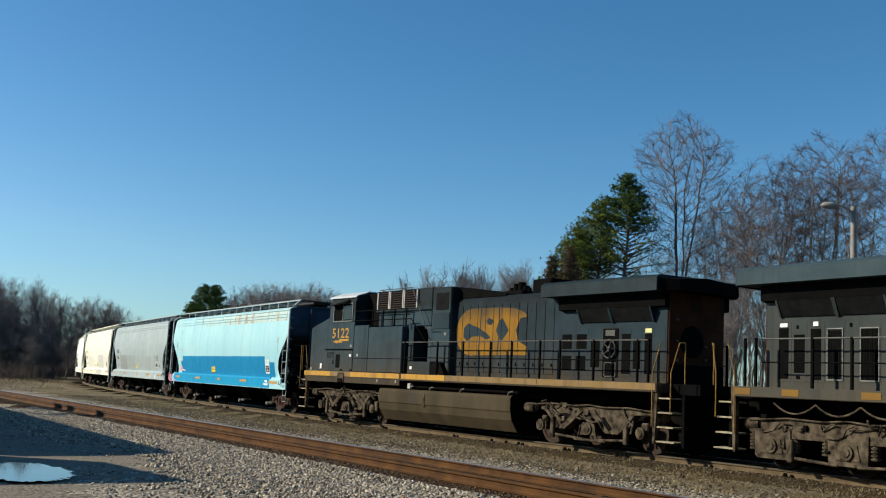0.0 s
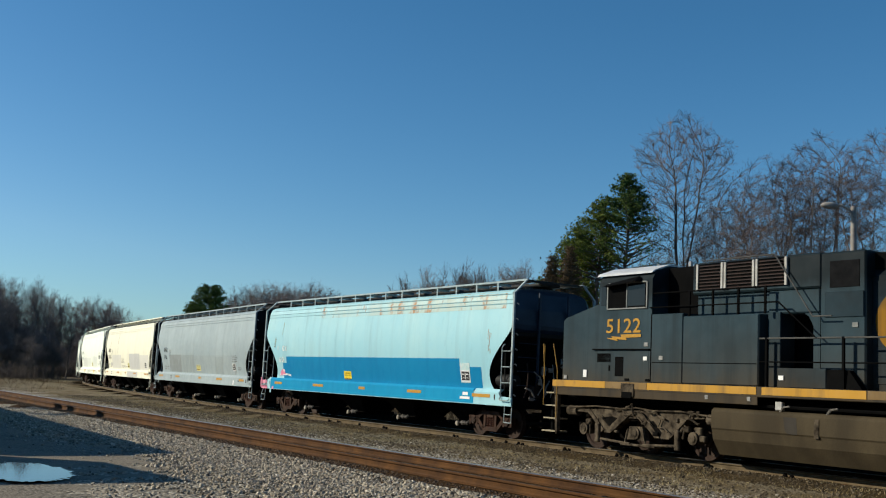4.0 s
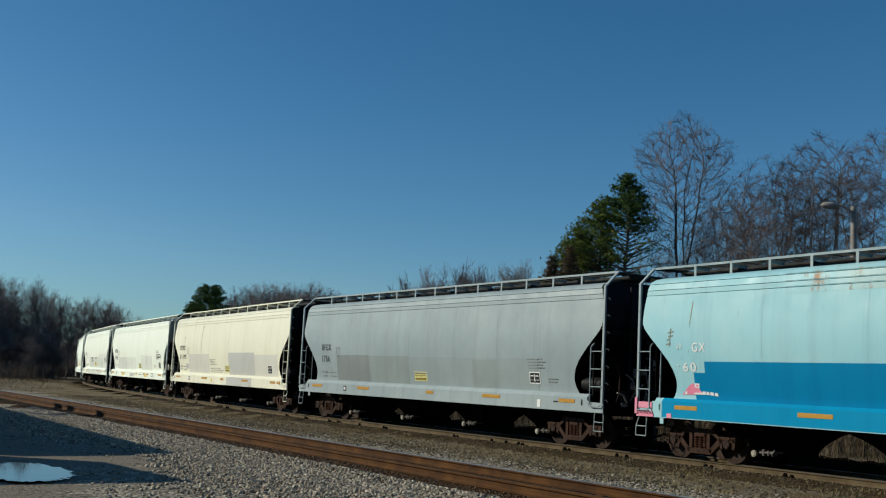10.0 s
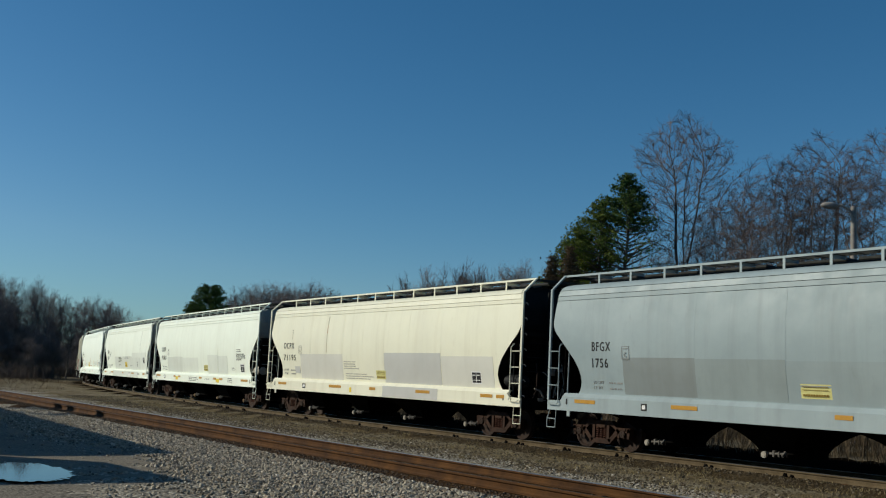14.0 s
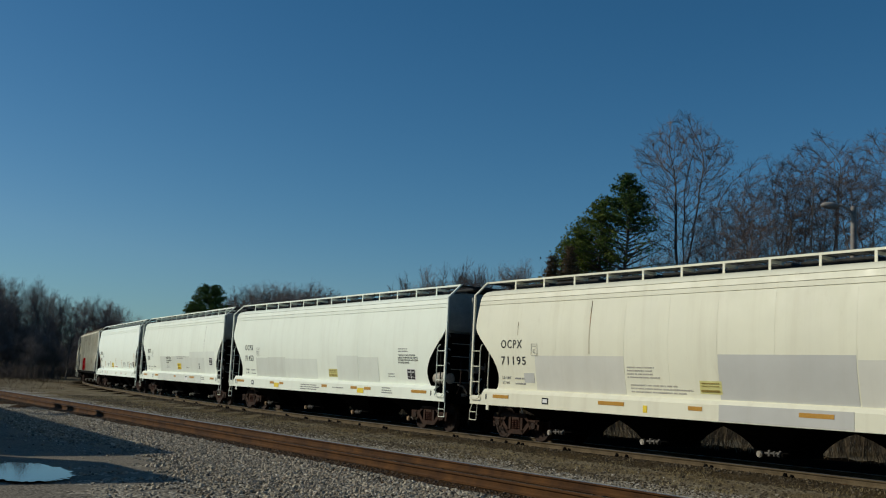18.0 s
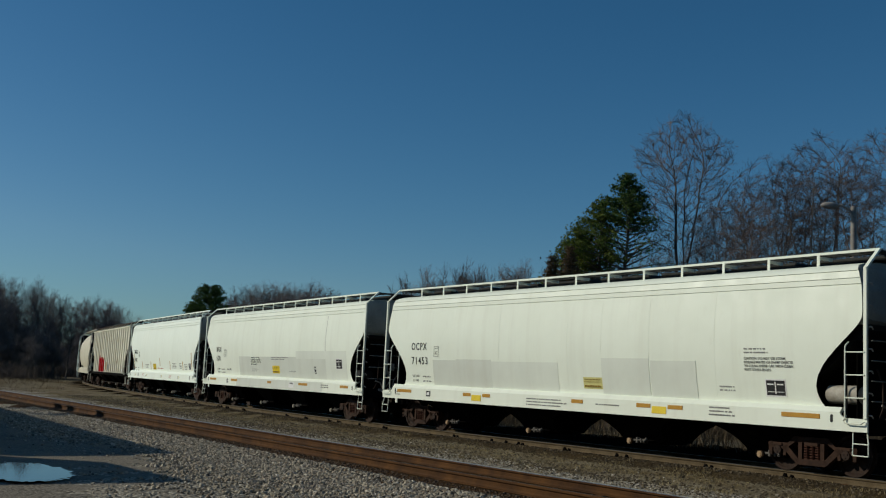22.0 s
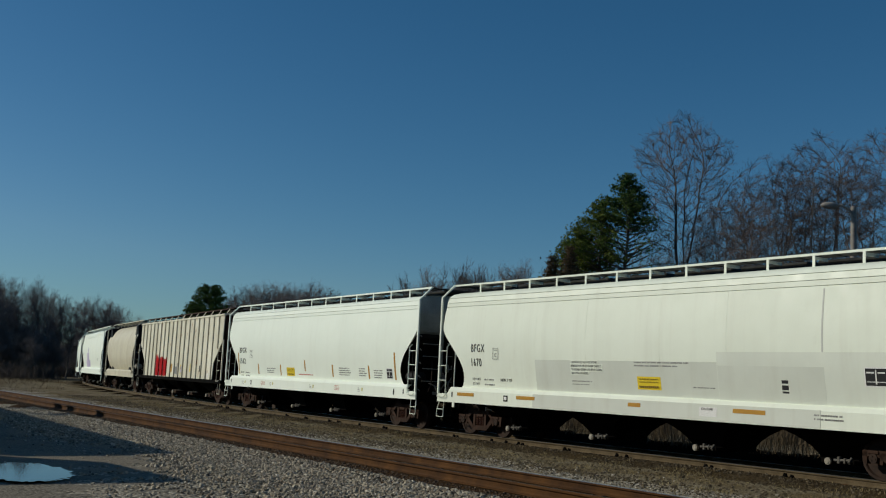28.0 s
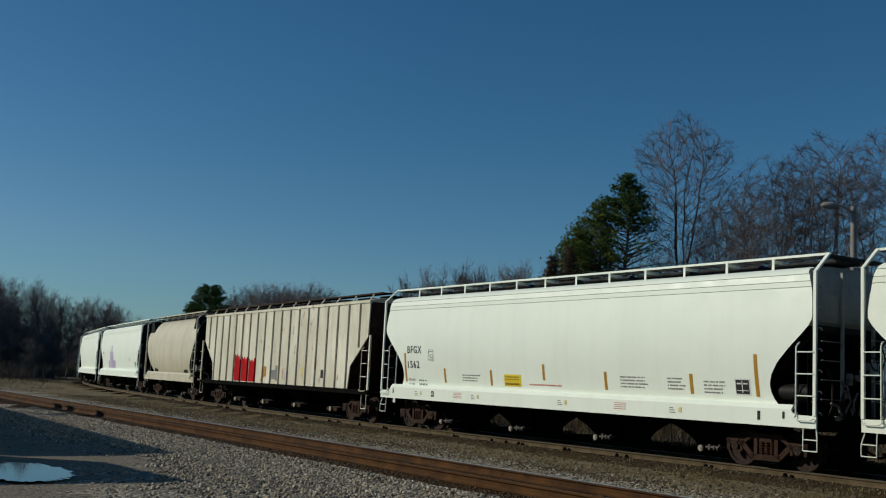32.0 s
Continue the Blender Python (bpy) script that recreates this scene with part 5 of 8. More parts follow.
    for k in range(19):
        x = -8.72 + k * 17.44 / 18
        if -4.8 < x < -1.7:
            part("spray_paint", Build().cbox(x - 0.033, x + 0.033, -1.531, -1.47, 1.24, 2.36 - 0.05 * (k % 3), 0.004), MAT["red_paint"], car, "red spray paint")
    for x, w, z0, z1, mt in ((-1.15, 0.35, 1.45, 1.9, "amber"), (0.1, 0.5, 1.4, 1.8, "faint_ink"), (1.35, 0.15, 1.4, 1.9, "yellow"), (3.45, 0.12, 1.55, 1.95, "yellow"), (-0.85, 0.3, 1.5, 1.95, "amber"), (0.55, 0.25, 1.35, 2.0, "faint_ink"), (1.35, 0.3, 1.45, 1.85, "purple_paint"), (5.4, 0.4, 1.55, 1.88, "ink"), (7.0, 0.3, 1.25, 1.5, "label_white")):
        part("paint_mark", Build().box(x, x + w, -1.468, -1.461, z0, z1), MAT[mt], car)
    CARS.append((car, -110.03, e - 1.85))


ribbed_car()


def barrel_car():
    """A short hopper with smooth bulging sides whose ends lean inwards to the sill."""
    car = hopper_car(dict(L=12.2, paint="tan", label="short tan covered hopper car with smooth rounded sides", brackets=7, barrel=True, bays=2, bay_pitch=3.5, bay_shift=0.30, seams=(),
                          set_x=[1.7, 1.6, 1.5, 1.33, 1.08, 0.78, 0.48, 0.3, 0.2, 0.15, 0.14, 0.2, 0.26, 0.4], tank="pipe_white"))
    car.name = "short_hopper_car"
    for s in (-1, 1):
        part("end_platform", Build().cbox(min(s * 5.6, s * 6.3), max(s * 5.6, s * 6.3), -1.45, 1.45, 1.0, 1.12, 0.01), MAT["grime"], car)
    CARS.append((car, -127.0, 4.3))

barrel_car()
sprayed_car = add_car(dict(L=17.7, paint="clean_white", label="white covered hopper car with purple spray paint", brackets=12, box=(6.6, 7.0, 1.7, 2.0), print=[(-7.3, -6.6, 2.7, 2), (4.3, 5.0, 2.2, 2)]), -143.8)
for x0, x1, z0, z1 in ((-4.6, -1.4, 1.55, 2.1), (-3.9, -2.2, 2.1, 2.75), (-3.2, -2.7, 2.75, 3.2)):
    patch(sprayed_car, "spray_paint", x0, x1, z0, z1, MAT["purple_paint"], "purple spray paint")
add_car(dict(L=18.2, paint="clean_white", label="plain white covered hopper car", brackets=12), -163.2)
add_car(dict(L=18.2, paint="grey", label="grey covered hopper car far down the train", brackets=12), -183.2)


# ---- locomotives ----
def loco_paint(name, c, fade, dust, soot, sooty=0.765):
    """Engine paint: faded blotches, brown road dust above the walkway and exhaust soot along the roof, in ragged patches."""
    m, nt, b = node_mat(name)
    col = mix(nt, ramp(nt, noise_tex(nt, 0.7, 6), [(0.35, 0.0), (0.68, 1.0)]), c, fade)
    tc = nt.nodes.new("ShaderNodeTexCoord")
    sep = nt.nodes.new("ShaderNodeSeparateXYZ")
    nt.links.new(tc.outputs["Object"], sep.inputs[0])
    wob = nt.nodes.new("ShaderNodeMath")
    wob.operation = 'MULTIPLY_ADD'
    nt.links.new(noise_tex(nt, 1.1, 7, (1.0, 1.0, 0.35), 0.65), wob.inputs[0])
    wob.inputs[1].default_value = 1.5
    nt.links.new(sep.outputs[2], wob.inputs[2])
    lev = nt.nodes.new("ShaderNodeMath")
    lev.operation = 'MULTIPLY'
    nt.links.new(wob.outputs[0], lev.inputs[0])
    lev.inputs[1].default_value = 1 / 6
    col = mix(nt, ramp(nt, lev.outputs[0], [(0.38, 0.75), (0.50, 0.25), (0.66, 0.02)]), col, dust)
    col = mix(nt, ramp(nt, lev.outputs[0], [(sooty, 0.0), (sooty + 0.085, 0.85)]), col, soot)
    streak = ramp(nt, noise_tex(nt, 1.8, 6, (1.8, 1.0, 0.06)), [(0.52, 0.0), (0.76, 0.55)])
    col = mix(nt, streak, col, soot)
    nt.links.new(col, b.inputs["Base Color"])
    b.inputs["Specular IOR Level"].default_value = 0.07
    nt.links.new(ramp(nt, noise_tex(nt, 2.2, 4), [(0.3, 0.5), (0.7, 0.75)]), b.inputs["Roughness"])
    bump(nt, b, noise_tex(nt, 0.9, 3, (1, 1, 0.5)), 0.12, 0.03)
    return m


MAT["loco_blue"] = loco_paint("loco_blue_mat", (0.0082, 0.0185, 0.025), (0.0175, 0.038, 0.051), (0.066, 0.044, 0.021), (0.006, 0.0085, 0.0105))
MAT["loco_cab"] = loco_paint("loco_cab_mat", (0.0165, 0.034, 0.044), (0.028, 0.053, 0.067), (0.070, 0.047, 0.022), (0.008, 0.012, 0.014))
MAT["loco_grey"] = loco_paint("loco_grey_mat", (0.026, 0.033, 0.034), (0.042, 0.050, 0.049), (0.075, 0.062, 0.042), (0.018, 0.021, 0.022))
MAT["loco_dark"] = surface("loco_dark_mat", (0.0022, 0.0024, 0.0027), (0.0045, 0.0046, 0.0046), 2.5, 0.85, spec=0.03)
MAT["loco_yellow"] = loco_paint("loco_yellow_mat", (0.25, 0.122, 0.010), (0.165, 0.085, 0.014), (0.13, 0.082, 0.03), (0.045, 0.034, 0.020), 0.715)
MAT["mark_yellow"] = surface("mark_yellow_mat", (0.46, 0.24, 0.022), (0.36, 0.185, 0.018), 4, 0.6, bmp=0.05)
MAT["frame_grey"] = surface("window_frame_mat", (0.10, 0.11, 0.105), (0.2, 0.205, 0.19), 6, 0.5, bmp=0.1)
MAT["wing_blue"] = car_paint("wing_blue_mat", (0.009, 0.0185, 0.0235), (0.006, 0.009, 0.010), 0.7, 0.6, fade=(0.014, 0.027, 0.033), spec=0.1)
MAT["wing_pale"] = car_paint("wing_pale_mat", (0.024, 0.044, 0.055), (0.018, 0.026, 0.028), 0.6, 0.6, fade=(0.034, 0.058, 0.070), spec=0.1)
MAT["stripe_clean"] = car_paint("stripe_mat", (0.42, 0.215, 0.012), (0.09, 0.055, 0.02), 0.75, 0.6)
MAT["stripe_dull"] = car_paint("dusty_stripe_mat", (0.19, 0.115, 0.035), (0.07, 0.046, 0.02), 0.8, 0.7)
MAT["screen"] = surface("radiator_screen_mat", (0.0045, 0.005, 0.0058), (0.010, 0.0105, 0.0115), 4, 0.85, spec=0.05)
MAT["grab_grey"] = surface("worn_rail_mat", (0.05, 0.05, 0.048), (0.10, 0.098, 0.09), 5, 0.6)
MAT["hand_yellow"] = surface("hand_yellow_mat", (0.34, 0.19, 0.03), (0.16, 0.10, 0.035), 9, 0.7)
MAT["louvre"] = surface("louvre_mat", (0.012, 0.006, 0.005), (0.03, 0.014, 0.011), 4, 0.6)
MAT["tank"] = surface("fuel_tank_mat", (0.044, 0.035, 0.022), (0.078, 0.061, 0.036), 1.2, 0.75, stretch=(1, 1, 0.3), spec=0.06)
MAT["stain"] = surface("fuel_stain_mat", (0.022, 0.0175, 0.012), (0.042, 0.034, 0.022), 2.0, 0.6, stretch=(1, 1, 0.3))
MAT["bogie"] = surface("bogie_mat", (0.014, 0.0105, 0.007), (0.135, 0.108, 0.075), 4.0, 0.9, bmp=0.5, spec=0.1)
MAT["soot"] = surface("sooty_end_mat", (0.024, 0.0095, 0.0045), (0.09, 0.031, 0.0105), 0.9, 0.85, spec=0.1)
MAT["tread"] = surface("worn_tread_mat", (0.20, 0.175, 0.12), (0.42, 0.37, 0.25), 7, 0.7)
MAT["cab_white"] = surface("roof_light_mat", (0.48, 0.5, 0.5), (0.6, 0.61, 0.6), 3, 0.45, bmp=0.1)
gm, gnt, gb = node_mat("cab_glass_mat")
gb.inputs["Base Color"].default_value = (0.012, 0.014, 0.016, 1)
gb.inputs["Roughness"].default_value = 0.06
gb.inputs["Specular IOR Level"].default_value = 0.22
MAT["glass"] = gm


def plates(name, items, material, parent, label="", y=1.06, sides=(-1, 1), deep=0.02):
    """Thin panels on the hood's sides: one object for each."""
    for x0, x1, z0, z1 in items:
        for s in sides:
            part(name, Build().cbox(x0, x1, s * y - deep, s * y + deep, z0, z1, 0.008), material, parent, label)


def louvre_panel(parent, x0, x1, z0, z1, y, frame, slat, n=8):
    for s in (-1, 1):
        b = Build().box(x0, x1, s * y - 0.02, s * y + 0.005, z0, z1)
        p = part("louvre_panel", b, MAT["loco_dark"], parent, "louvred intake panel")
        for k in range(n):
            z = z0 + 0.04 + (z1 - z0 - 0.08) * k / (n - 1)
            b = Build().prism_x([(s * (y + 0.005), z - 0.025), (s * (y + 0.045), z - 0.03), (s * (y + 0.045), z - 0.015), (s * (y + 0.005), z + 0.015)], x0 + 0.03, x1 - 0.03)
            part("slat", b, slat, p)
        for a, c in ((x0 - 0.03, x0 + 0.03), (x1 - 0.03, x1 + 0.03)):
            part("louvre_frame", Build().box(a, c, s * (y + 0.03) - 0.03, s * (y + 0.03) + 0.03, z0, z1), frame, p)


def loco_wheel_mesh():
    half = [(0.0, 0.10), (0.68, 0.10), (0.68, 0.56), (0.715, 0.56), (0.725, 0.54), (0.82, 0.53), (0.82, 0.45), (0.78, 0.42), (0.78, 0.2), (0.84, 0.18), (0.84, 0.1), (1.0, 0.1), (1.0, 0.0)]
    prof = [(-y, r) for y, r in half[:0:-1]] + half
    n = 32
    b = Build()
    b.add([(r * math.cos(2 * math.pi * i / n), y, r * math.sin(2 * math.pi * i / n)) for y, r in prof for i in range(n)],
          [(k * n + i, (k + 1) * n + i, (k + 1) * n + (i + 1) % n, k * n + (i + 1) % n) for k in range(len(prof) - 1) for i in range(n)])
    return b.mesh("wheelset", MAT["wheel"], 35)


LOCO_WHEEL = loco_wheel_mesh()


def loco_truck(parent, cx, boxed):
    dark_core = Build()
    # black block fills the truck's middle, added so that its gaps show as shade
    dark_core.cbox(cx - 2.85, cx + 2.85, -0.62, 0.62, 0.3, 1.28, 0.04)
    t = part("truck", dark_core, MAT["grime"], parent, "dusty brown six-wheeled truck")
    for s in (-1, 1):
        y0, y1 = s * 1.16 - 0.09, s * 1.16 + 0.09
        b = Build()
        if boxed:
            b.prism_y([(cx - 2.75, 0.82), (cx - 2.75, 1.02), (cx - 2.3, 1.12), (cx + 2.3, 1.12), (cx + 2.75, 1.02), (cx + 2.75, 0.82), (cx + 2.3, 0.72), (cx - 2.3, 0.72)], y0, y1)
            for k in (-1, 0, 1):
                x = cx + k * 2.05
                b.prism_y([(x - 0.52, 0.9), (x + 0.52, 0.9), (x + 0.5, 0.30), (x + 0.42, 0.24), (x - 0.42, 0.24), (x - 0.5, 0.30)], y0 + s * 0.03, y1 + s * 0.03)
        else:
            d = -s      # the two sides are point symmetric
            q = [(-2.55, 0.99), (-2.5, 1.07), (-2.0, 1.06), (-0.9, 1.12), (0.4, 1.11), (1.6, 1.15), (2.35, 1.12), (2.35, 1.02), (1.78, 0.98), (1.70, 0.85), (1.18, 0.45), (0.72, 0.44), (0.02, 0.90), (-0.36, 0.90), (-1.02, 0.47), (-1.28, 0.47), (-1.62, 0.72), (-1.98, 0.97)]
            b.prism_y([(cx + d * u, z) for u, z in q], y0, y1)
            for strut in (((-1.24, 0.50), (-1.02, 0.47), (-0.28, 0.98), (-0.46, 1.08)), ((-0.02, 1.05), (0.22, 1.06), (0.86, 0.46), (0.68, 0.45)), ((-1.95, 1.02), (-1.85, 1.06), (-1.28, 0.56), (-1.36, 0.48)), ((1.15, 0.46), (1.26, 0.50), (1.78, 0.96), (1.66, 1.0))):
                part("frame_rib", Build().prism_y([(cx + d * u, z) for u, z in strut], y0 - 0.035, y1 + 0.035), MAT["bogie"], t)
            # dark plates on the solid frame stand for its shaded holes
            part("frame_hole_shade", Build().prism_y([(cx + d * u, z) for u, z in ((0.47, 0.86), (0.60, 0.88), (0.90, 0.60), (0.86, 0.52), (0.74, 0.55))], y0 - 0.004, y1 + 0.004), MAT["grime"], t)
            part("frame_hole_shade", Build().prism_y([(cx + d * u, z) for u, z in ((-1.42, 0.86), (-1.0, 0.92), (-0.66, 0.86), (-1.05, 0.62))], y0 - 0.004, y1 + 0.004), MAT["grime"], t)
            part("hanger_bar", Build().cbox(min(cx - d * 0.6, cx + d * 0.7), max(cx - d * 0.6, cx + d * 0.7), y0 - 0.05, y1 + 0.02, 0.19, 0.25, 0.015), MAT["bogie"], t)
            for u in (-0.45, 0.32):
                part("hanger", Build().tube((cx + d * u, s * 1.26, 0.22), (cx + d * u * 0.8, s * 1.24, 0.62), 0.03, n=6), MAT["bogie"], t)
        part("truck_frame", b, MAT["bogie"], t)
        for k in (-1, 0, 1):
            x = cx + k * 2.05
            b = Build().hull([(x + q * (1 + (0.35 if z < 0.5 else 0)), s * 1.2 + w_, z) for q in (-0.24, 0.24) for w_ in (-0.1, 0.1) for z in (0.36, 0.60, 0.70)]) if boxed or k == 0 else Build().cbox(x - 0.13, x + 0.13, s * 1.10 - 0.08, s * 1.10 + 0.08, 0.40, 0.80, 0.03)
            b.tube((x, s * 1.28, 0.53), (x, s * 1.34, 0.53), 0.16, n=16)
            b.tube((x, s * 1.34, 0.53), (x, s * 1.36, 0.53), 0.09, n=12)
            part("axle_box", b, MAT["bogie"], t)
            for dx in ((-0.62, 0.62) if boxed else ()):
                b = Build()
                for q in range(5):
                    b.tube((x + dx, s * 1.17, 0.42 + q * 0.075), (x + dx, s * 1.17, 0.46 + q * 0.075), 0.105, n=12)
                b.tube((x + dx, s * 1.17, 0.4), (x + dx, s * 1.17, 0.8), 0.07, n=10)
                part("coil_spring", b, MAT["bogie"], t)
        for k in (-1, 1):
            for q in range(4):
                a = (cx + k * (1.5 + 0.13 * q) + 0.1 * math.sin(q * 2.1), s * 1.24, 0.95 - 0.09 * (q % 4))
                part("brake_rod", Build().tube(a, (a[0] + 0.22 * math.cos(q * 1.7), s * 1.3, a[2] - 0.3 * abs(math.sin(q * 1.3)) - 0.08), 0.022 + 0.010 * (q % 3), n=7), MAT["bogie"], t)
            b = Build().tube((cx + k * 0.25, s * 1.27, 0.24), (cx + k * 1.4, s * 1.27, 0.3), 0.035, n=7)
            part("brake_linkage", b, MAT["bogie"], t)
            b = Build().tube((cx + k * 2.45, s * 1.18, 1.0), (cx + k * 2.85, s * 1.18, 1.0), 0.14, n=14)
            part("brake_cylinder", b, MAT["bogie"], t)
            b = Build().path([(cx + k * 2.7, s * 1.32, 1.08), (cx + k * 1.6, s * 1.30, 1.16), (cx + k * 0.6, s * 1.30, 1.13), (cx, s * 1.30, 1.18)], 0.022)
            b.cbox(cx + k * 1.5 - 0.08, cx + k * 1.5 + 0.08, s * 1.3 - 0.05, s * 1.3 + 0.05, 0.2, 0.7, 0.02)
            part("brake_rigging", b, MAT["bogie"], t)
    # brackets, bolts and bent air pipes over the frames
    rnd = random.Random(int(cx * 10) + 3)
    for s in (-1, 1):
        for k in range(9):
            x, z = cx + rnd.uniform(-2.6, 2.6), rnd.choice((rnd.uniform(0.95, 1.2), rnd.uniform(0.5, 1.0)))
            w, h = rnd.uniform(0.03, 0.10), rnd.uniform(0.03, 0.08)
            part("bracket", Build().cbox(x - w, x + w, s * 1.26 - 0.06, s * 1.26 + 0.06, z - h, z + h, 0.02), MAT["bogie" if k % 3 else "grime"], t)
        for k in range(7):
            x, z = cx + rnd.uniform(-2.4, 2.2), rnd.uniform(0.85, 1.2)
            pts = [(x, s * 1.3, z)]
            for _ in range(4):
                pts.append((pts[-1][0] + rnd.uniform(-0.05, 0.3), s * (1.3 + rnd.uniform(-0.03, 0.05)), max(0.4, pts[-1][2] + rnd.uniform(-0.2, 0.12))))
            part("brake_pipe", Build().path(pts, rnd.choice((0.018, 0.028)), 6), MAT["bogie"], t)
    for k in (-1, 0, 1):
        w = part("wheelset", LOCO_WHEEL, None, t, at=pose(cx + k * 2.05, 0, 0.533))
        WHEELS.append((w, cx + k * 2.05, 0.533, 0.533, parent))
        if boxed:
            w["flipped"] = 1
    return t


def locomotive(label, boxed):
    lo = empty("locomotive", label, "locomotive", "freight train")
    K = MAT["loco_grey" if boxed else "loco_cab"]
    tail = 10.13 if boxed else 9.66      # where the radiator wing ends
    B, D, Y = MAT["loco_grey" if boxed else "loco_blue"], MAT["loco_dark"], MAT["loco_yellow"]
    # frame and walkway
    part("underframe", Build().cbox(-10.3, 10.3, -0.9, 0.9, 1.25, 1.62, 0.03), D, lo)
    for s in (-1, 1):
        part("walkway", Build().cbox(-10.2, 10.12 if boxed else 9.75, s * 1.27 - 0.25, s * 1.27 + 0.25, 1.60, 1.84, 0.015), B, lo)
        if boxed:
            for x0 in (9.86, 8.46, 6.36, 4.26, 2.16, 0.06, -2.04, -4.14, -6.24, -8.34):
                part("stripe", Build().cbox(x0 - 0.23, x0 + 0.25, s * 1.525 - 0.004, s * 1.525 + 0.004, 1.65, 1.80, 0.002), Y, lo, "yellow sill stripe")
        else:
            for x0, x1, m in ((-10.2, -7.95, "stripe_clean"), (-7.94, -6.35, "stripe_dull"), (-6.34, -2.78, "stripe_clean"), (-2.62, 0.1, "stripe_clean"), (0.13, 4.9, "stripe_dull"), (4.92, 9.7, "stripe_dull")):
                part("stripe", Build().cbox(x0, x1, s * 1.525 - 0.005, s * 1.525 + 0.004, 1.655, 1.83, 0.002), MAT[m], lo, "yellow sill stripe, dulled by dust")
            part("side_skirt", Build().cbox(-10.15, -2.75, s * 1.5 - 0.015, s * 1.5 + 0.015, 1.42, 1.65, 0.008), B, lo)
    # nose and cab
    part("nose", Build().prism_y([(-9.80, 1.84), (-9.82, 3.46), (-9.79, 3.52), (-9.70, 3.57), (-8.30, 3.92), (-7.9, 3.92), (-7.9, 1.84)], -1.49, 1.49), K, lo, "wide dark blue nose")
    part("cab", Build().prism_x([(-1.5, 1.84), (-1.5, 4.5), (-1.36, 4.74), (-0.9, 4.86), (0.9, 4.86), (1.36, 4.74), (1.5, 4.5), (1.5, 1.84)], -8.30, -6.25), K, lo)
    part("cab_rear", Build().cbox(-6.25, -5.15, -1.5, 1.5, 1.84, 3.58, 0.02), K, lo)
    # recess walls are near-black: the shade in there is put into the colour
    part("cab_recess", Build().cbox(-6.25, -4.9, -0.95, 0.95, 3.58, 4.82, 0.02), D, lo)
    part("cab_roof", Build().prism_x([(-1.50, 4.66), (-0.92, 4.885), (0.92, 4.885), (1.50, 4.66), (1.42, 4.74), (0.9, 4.925), (-0.9, 4.925), (-1.42, 4.74)], -8.44, -6.28), MAT["cab_white"], lo, "pale sunlit cab roof")
    for s in (-1, 1):
        # sliding side window with a dark opening, a sun shade over it and a narrow front light
        w = part("cab_window", Build().cbox(-7.92, -6.45, s * 1.502 - 0.008, s * 1.502 + 0.008, 3.78, 4.42, 0.003), D, lo, "half open cab side window")
        part("sliding_pane", Build().cbox(-7.18, -6.50, s * 1.512 - 0.006, s * 1.512 + 0.006, 3.82, 4.38, 0.002), MAT["glass"], w)
        for a in ((-7.97, -7.92, 3.74, 4.44), (-6.45, -6.40, 3.74, 4.44), (-7.92, -6.45, 3.74, 3.78), (-7.92, -6.45, 4.42, 4.46), (-7.205, -7.17, 3.78, 4.42)):
            part("window_frame", Build().cbox(a[0], a[1], s * 1.51 - 0.022, s * 1.51 + 0.022, a[2], a[3], 0.006), MAT["frame_grey"], w)
        part("sun_shade", Build().hull([(-7.95, s * 1.51, 4.36), (-7.95, s * 1.51, 4.45), (-6.72, s * 1.51, 4.60), (-6.62, s * 1.51, 4.50), (-7.92, s * 1.74, 4.34), (-6.74, s * 1.74, 4.46), (-6.66, s * 1.74, 4.42)]), D, w, "black sun shade")
        part("front_light", Build().cbox(-8.23, -8.03, s * 1.502 - 0.006, s * 1.502 + 0.006, 3.86, 4.40, 0.004), MAT["glass"], lo, "narrow dark cab window")
        part("cab_seam", Build().box(-6.262, -6.238, s * 1.5 - 0.01, s * 1.5 + 0.012, 1.86, 3.58), D, lo)
        part("panel_seam", Build().box(-6.2, -2.8, s * 1.5 - 0.008, s * 1.5 + 0.008, 2.345, 2.362), D, lo)
        part("vent_grille", Build().cbox(-8.33, -7.77, s * 1.49 - 0.01, s * 1.49 + 0.016, 2.34, 2.58, 0.004), D, lo)
        part("cab_door", Build().cbox(-7.70, -6.32, s * 1.5 - 0.006, s * 1.5 + 0.012, 1.87, 2.64, 0.006), K, lo)
        part("door_window", Build().cbox(-7.59, -7.27, s * 1.508 - 0.008, s * 1.508 + 0.008, 1.98, 2.49, 0.003), D, lo)
        part("door_handle", Build().cbox(-7.85, -7.79, s * 1.505 - 0.01, s * 1.505 + 0.01, 2.12, 2.26, 0.004), D, lo)
        for x in (-7.2, -6.42):
            part("door_hinge", Build().cbox(x, x + 0.17, s * 1.512 - 0.01, s * 1.512 + 0.01, 1.87, 1.93, 0.004), D, lo)
        part("bracket_plate", Build().cbox(-7.31, -6.81, s * 1.53 - 0.02, s * 1.53 + 0.02, 1.46, 1.80, 0.01), MAT["bogie"], lo)
        part("bracket_jaw", Build().cbox(-7.25, -6.87, s * 1.555 - 0.02, s * 1.555 + 0.02, 1.42, 1.58, 0.01), D, lo)
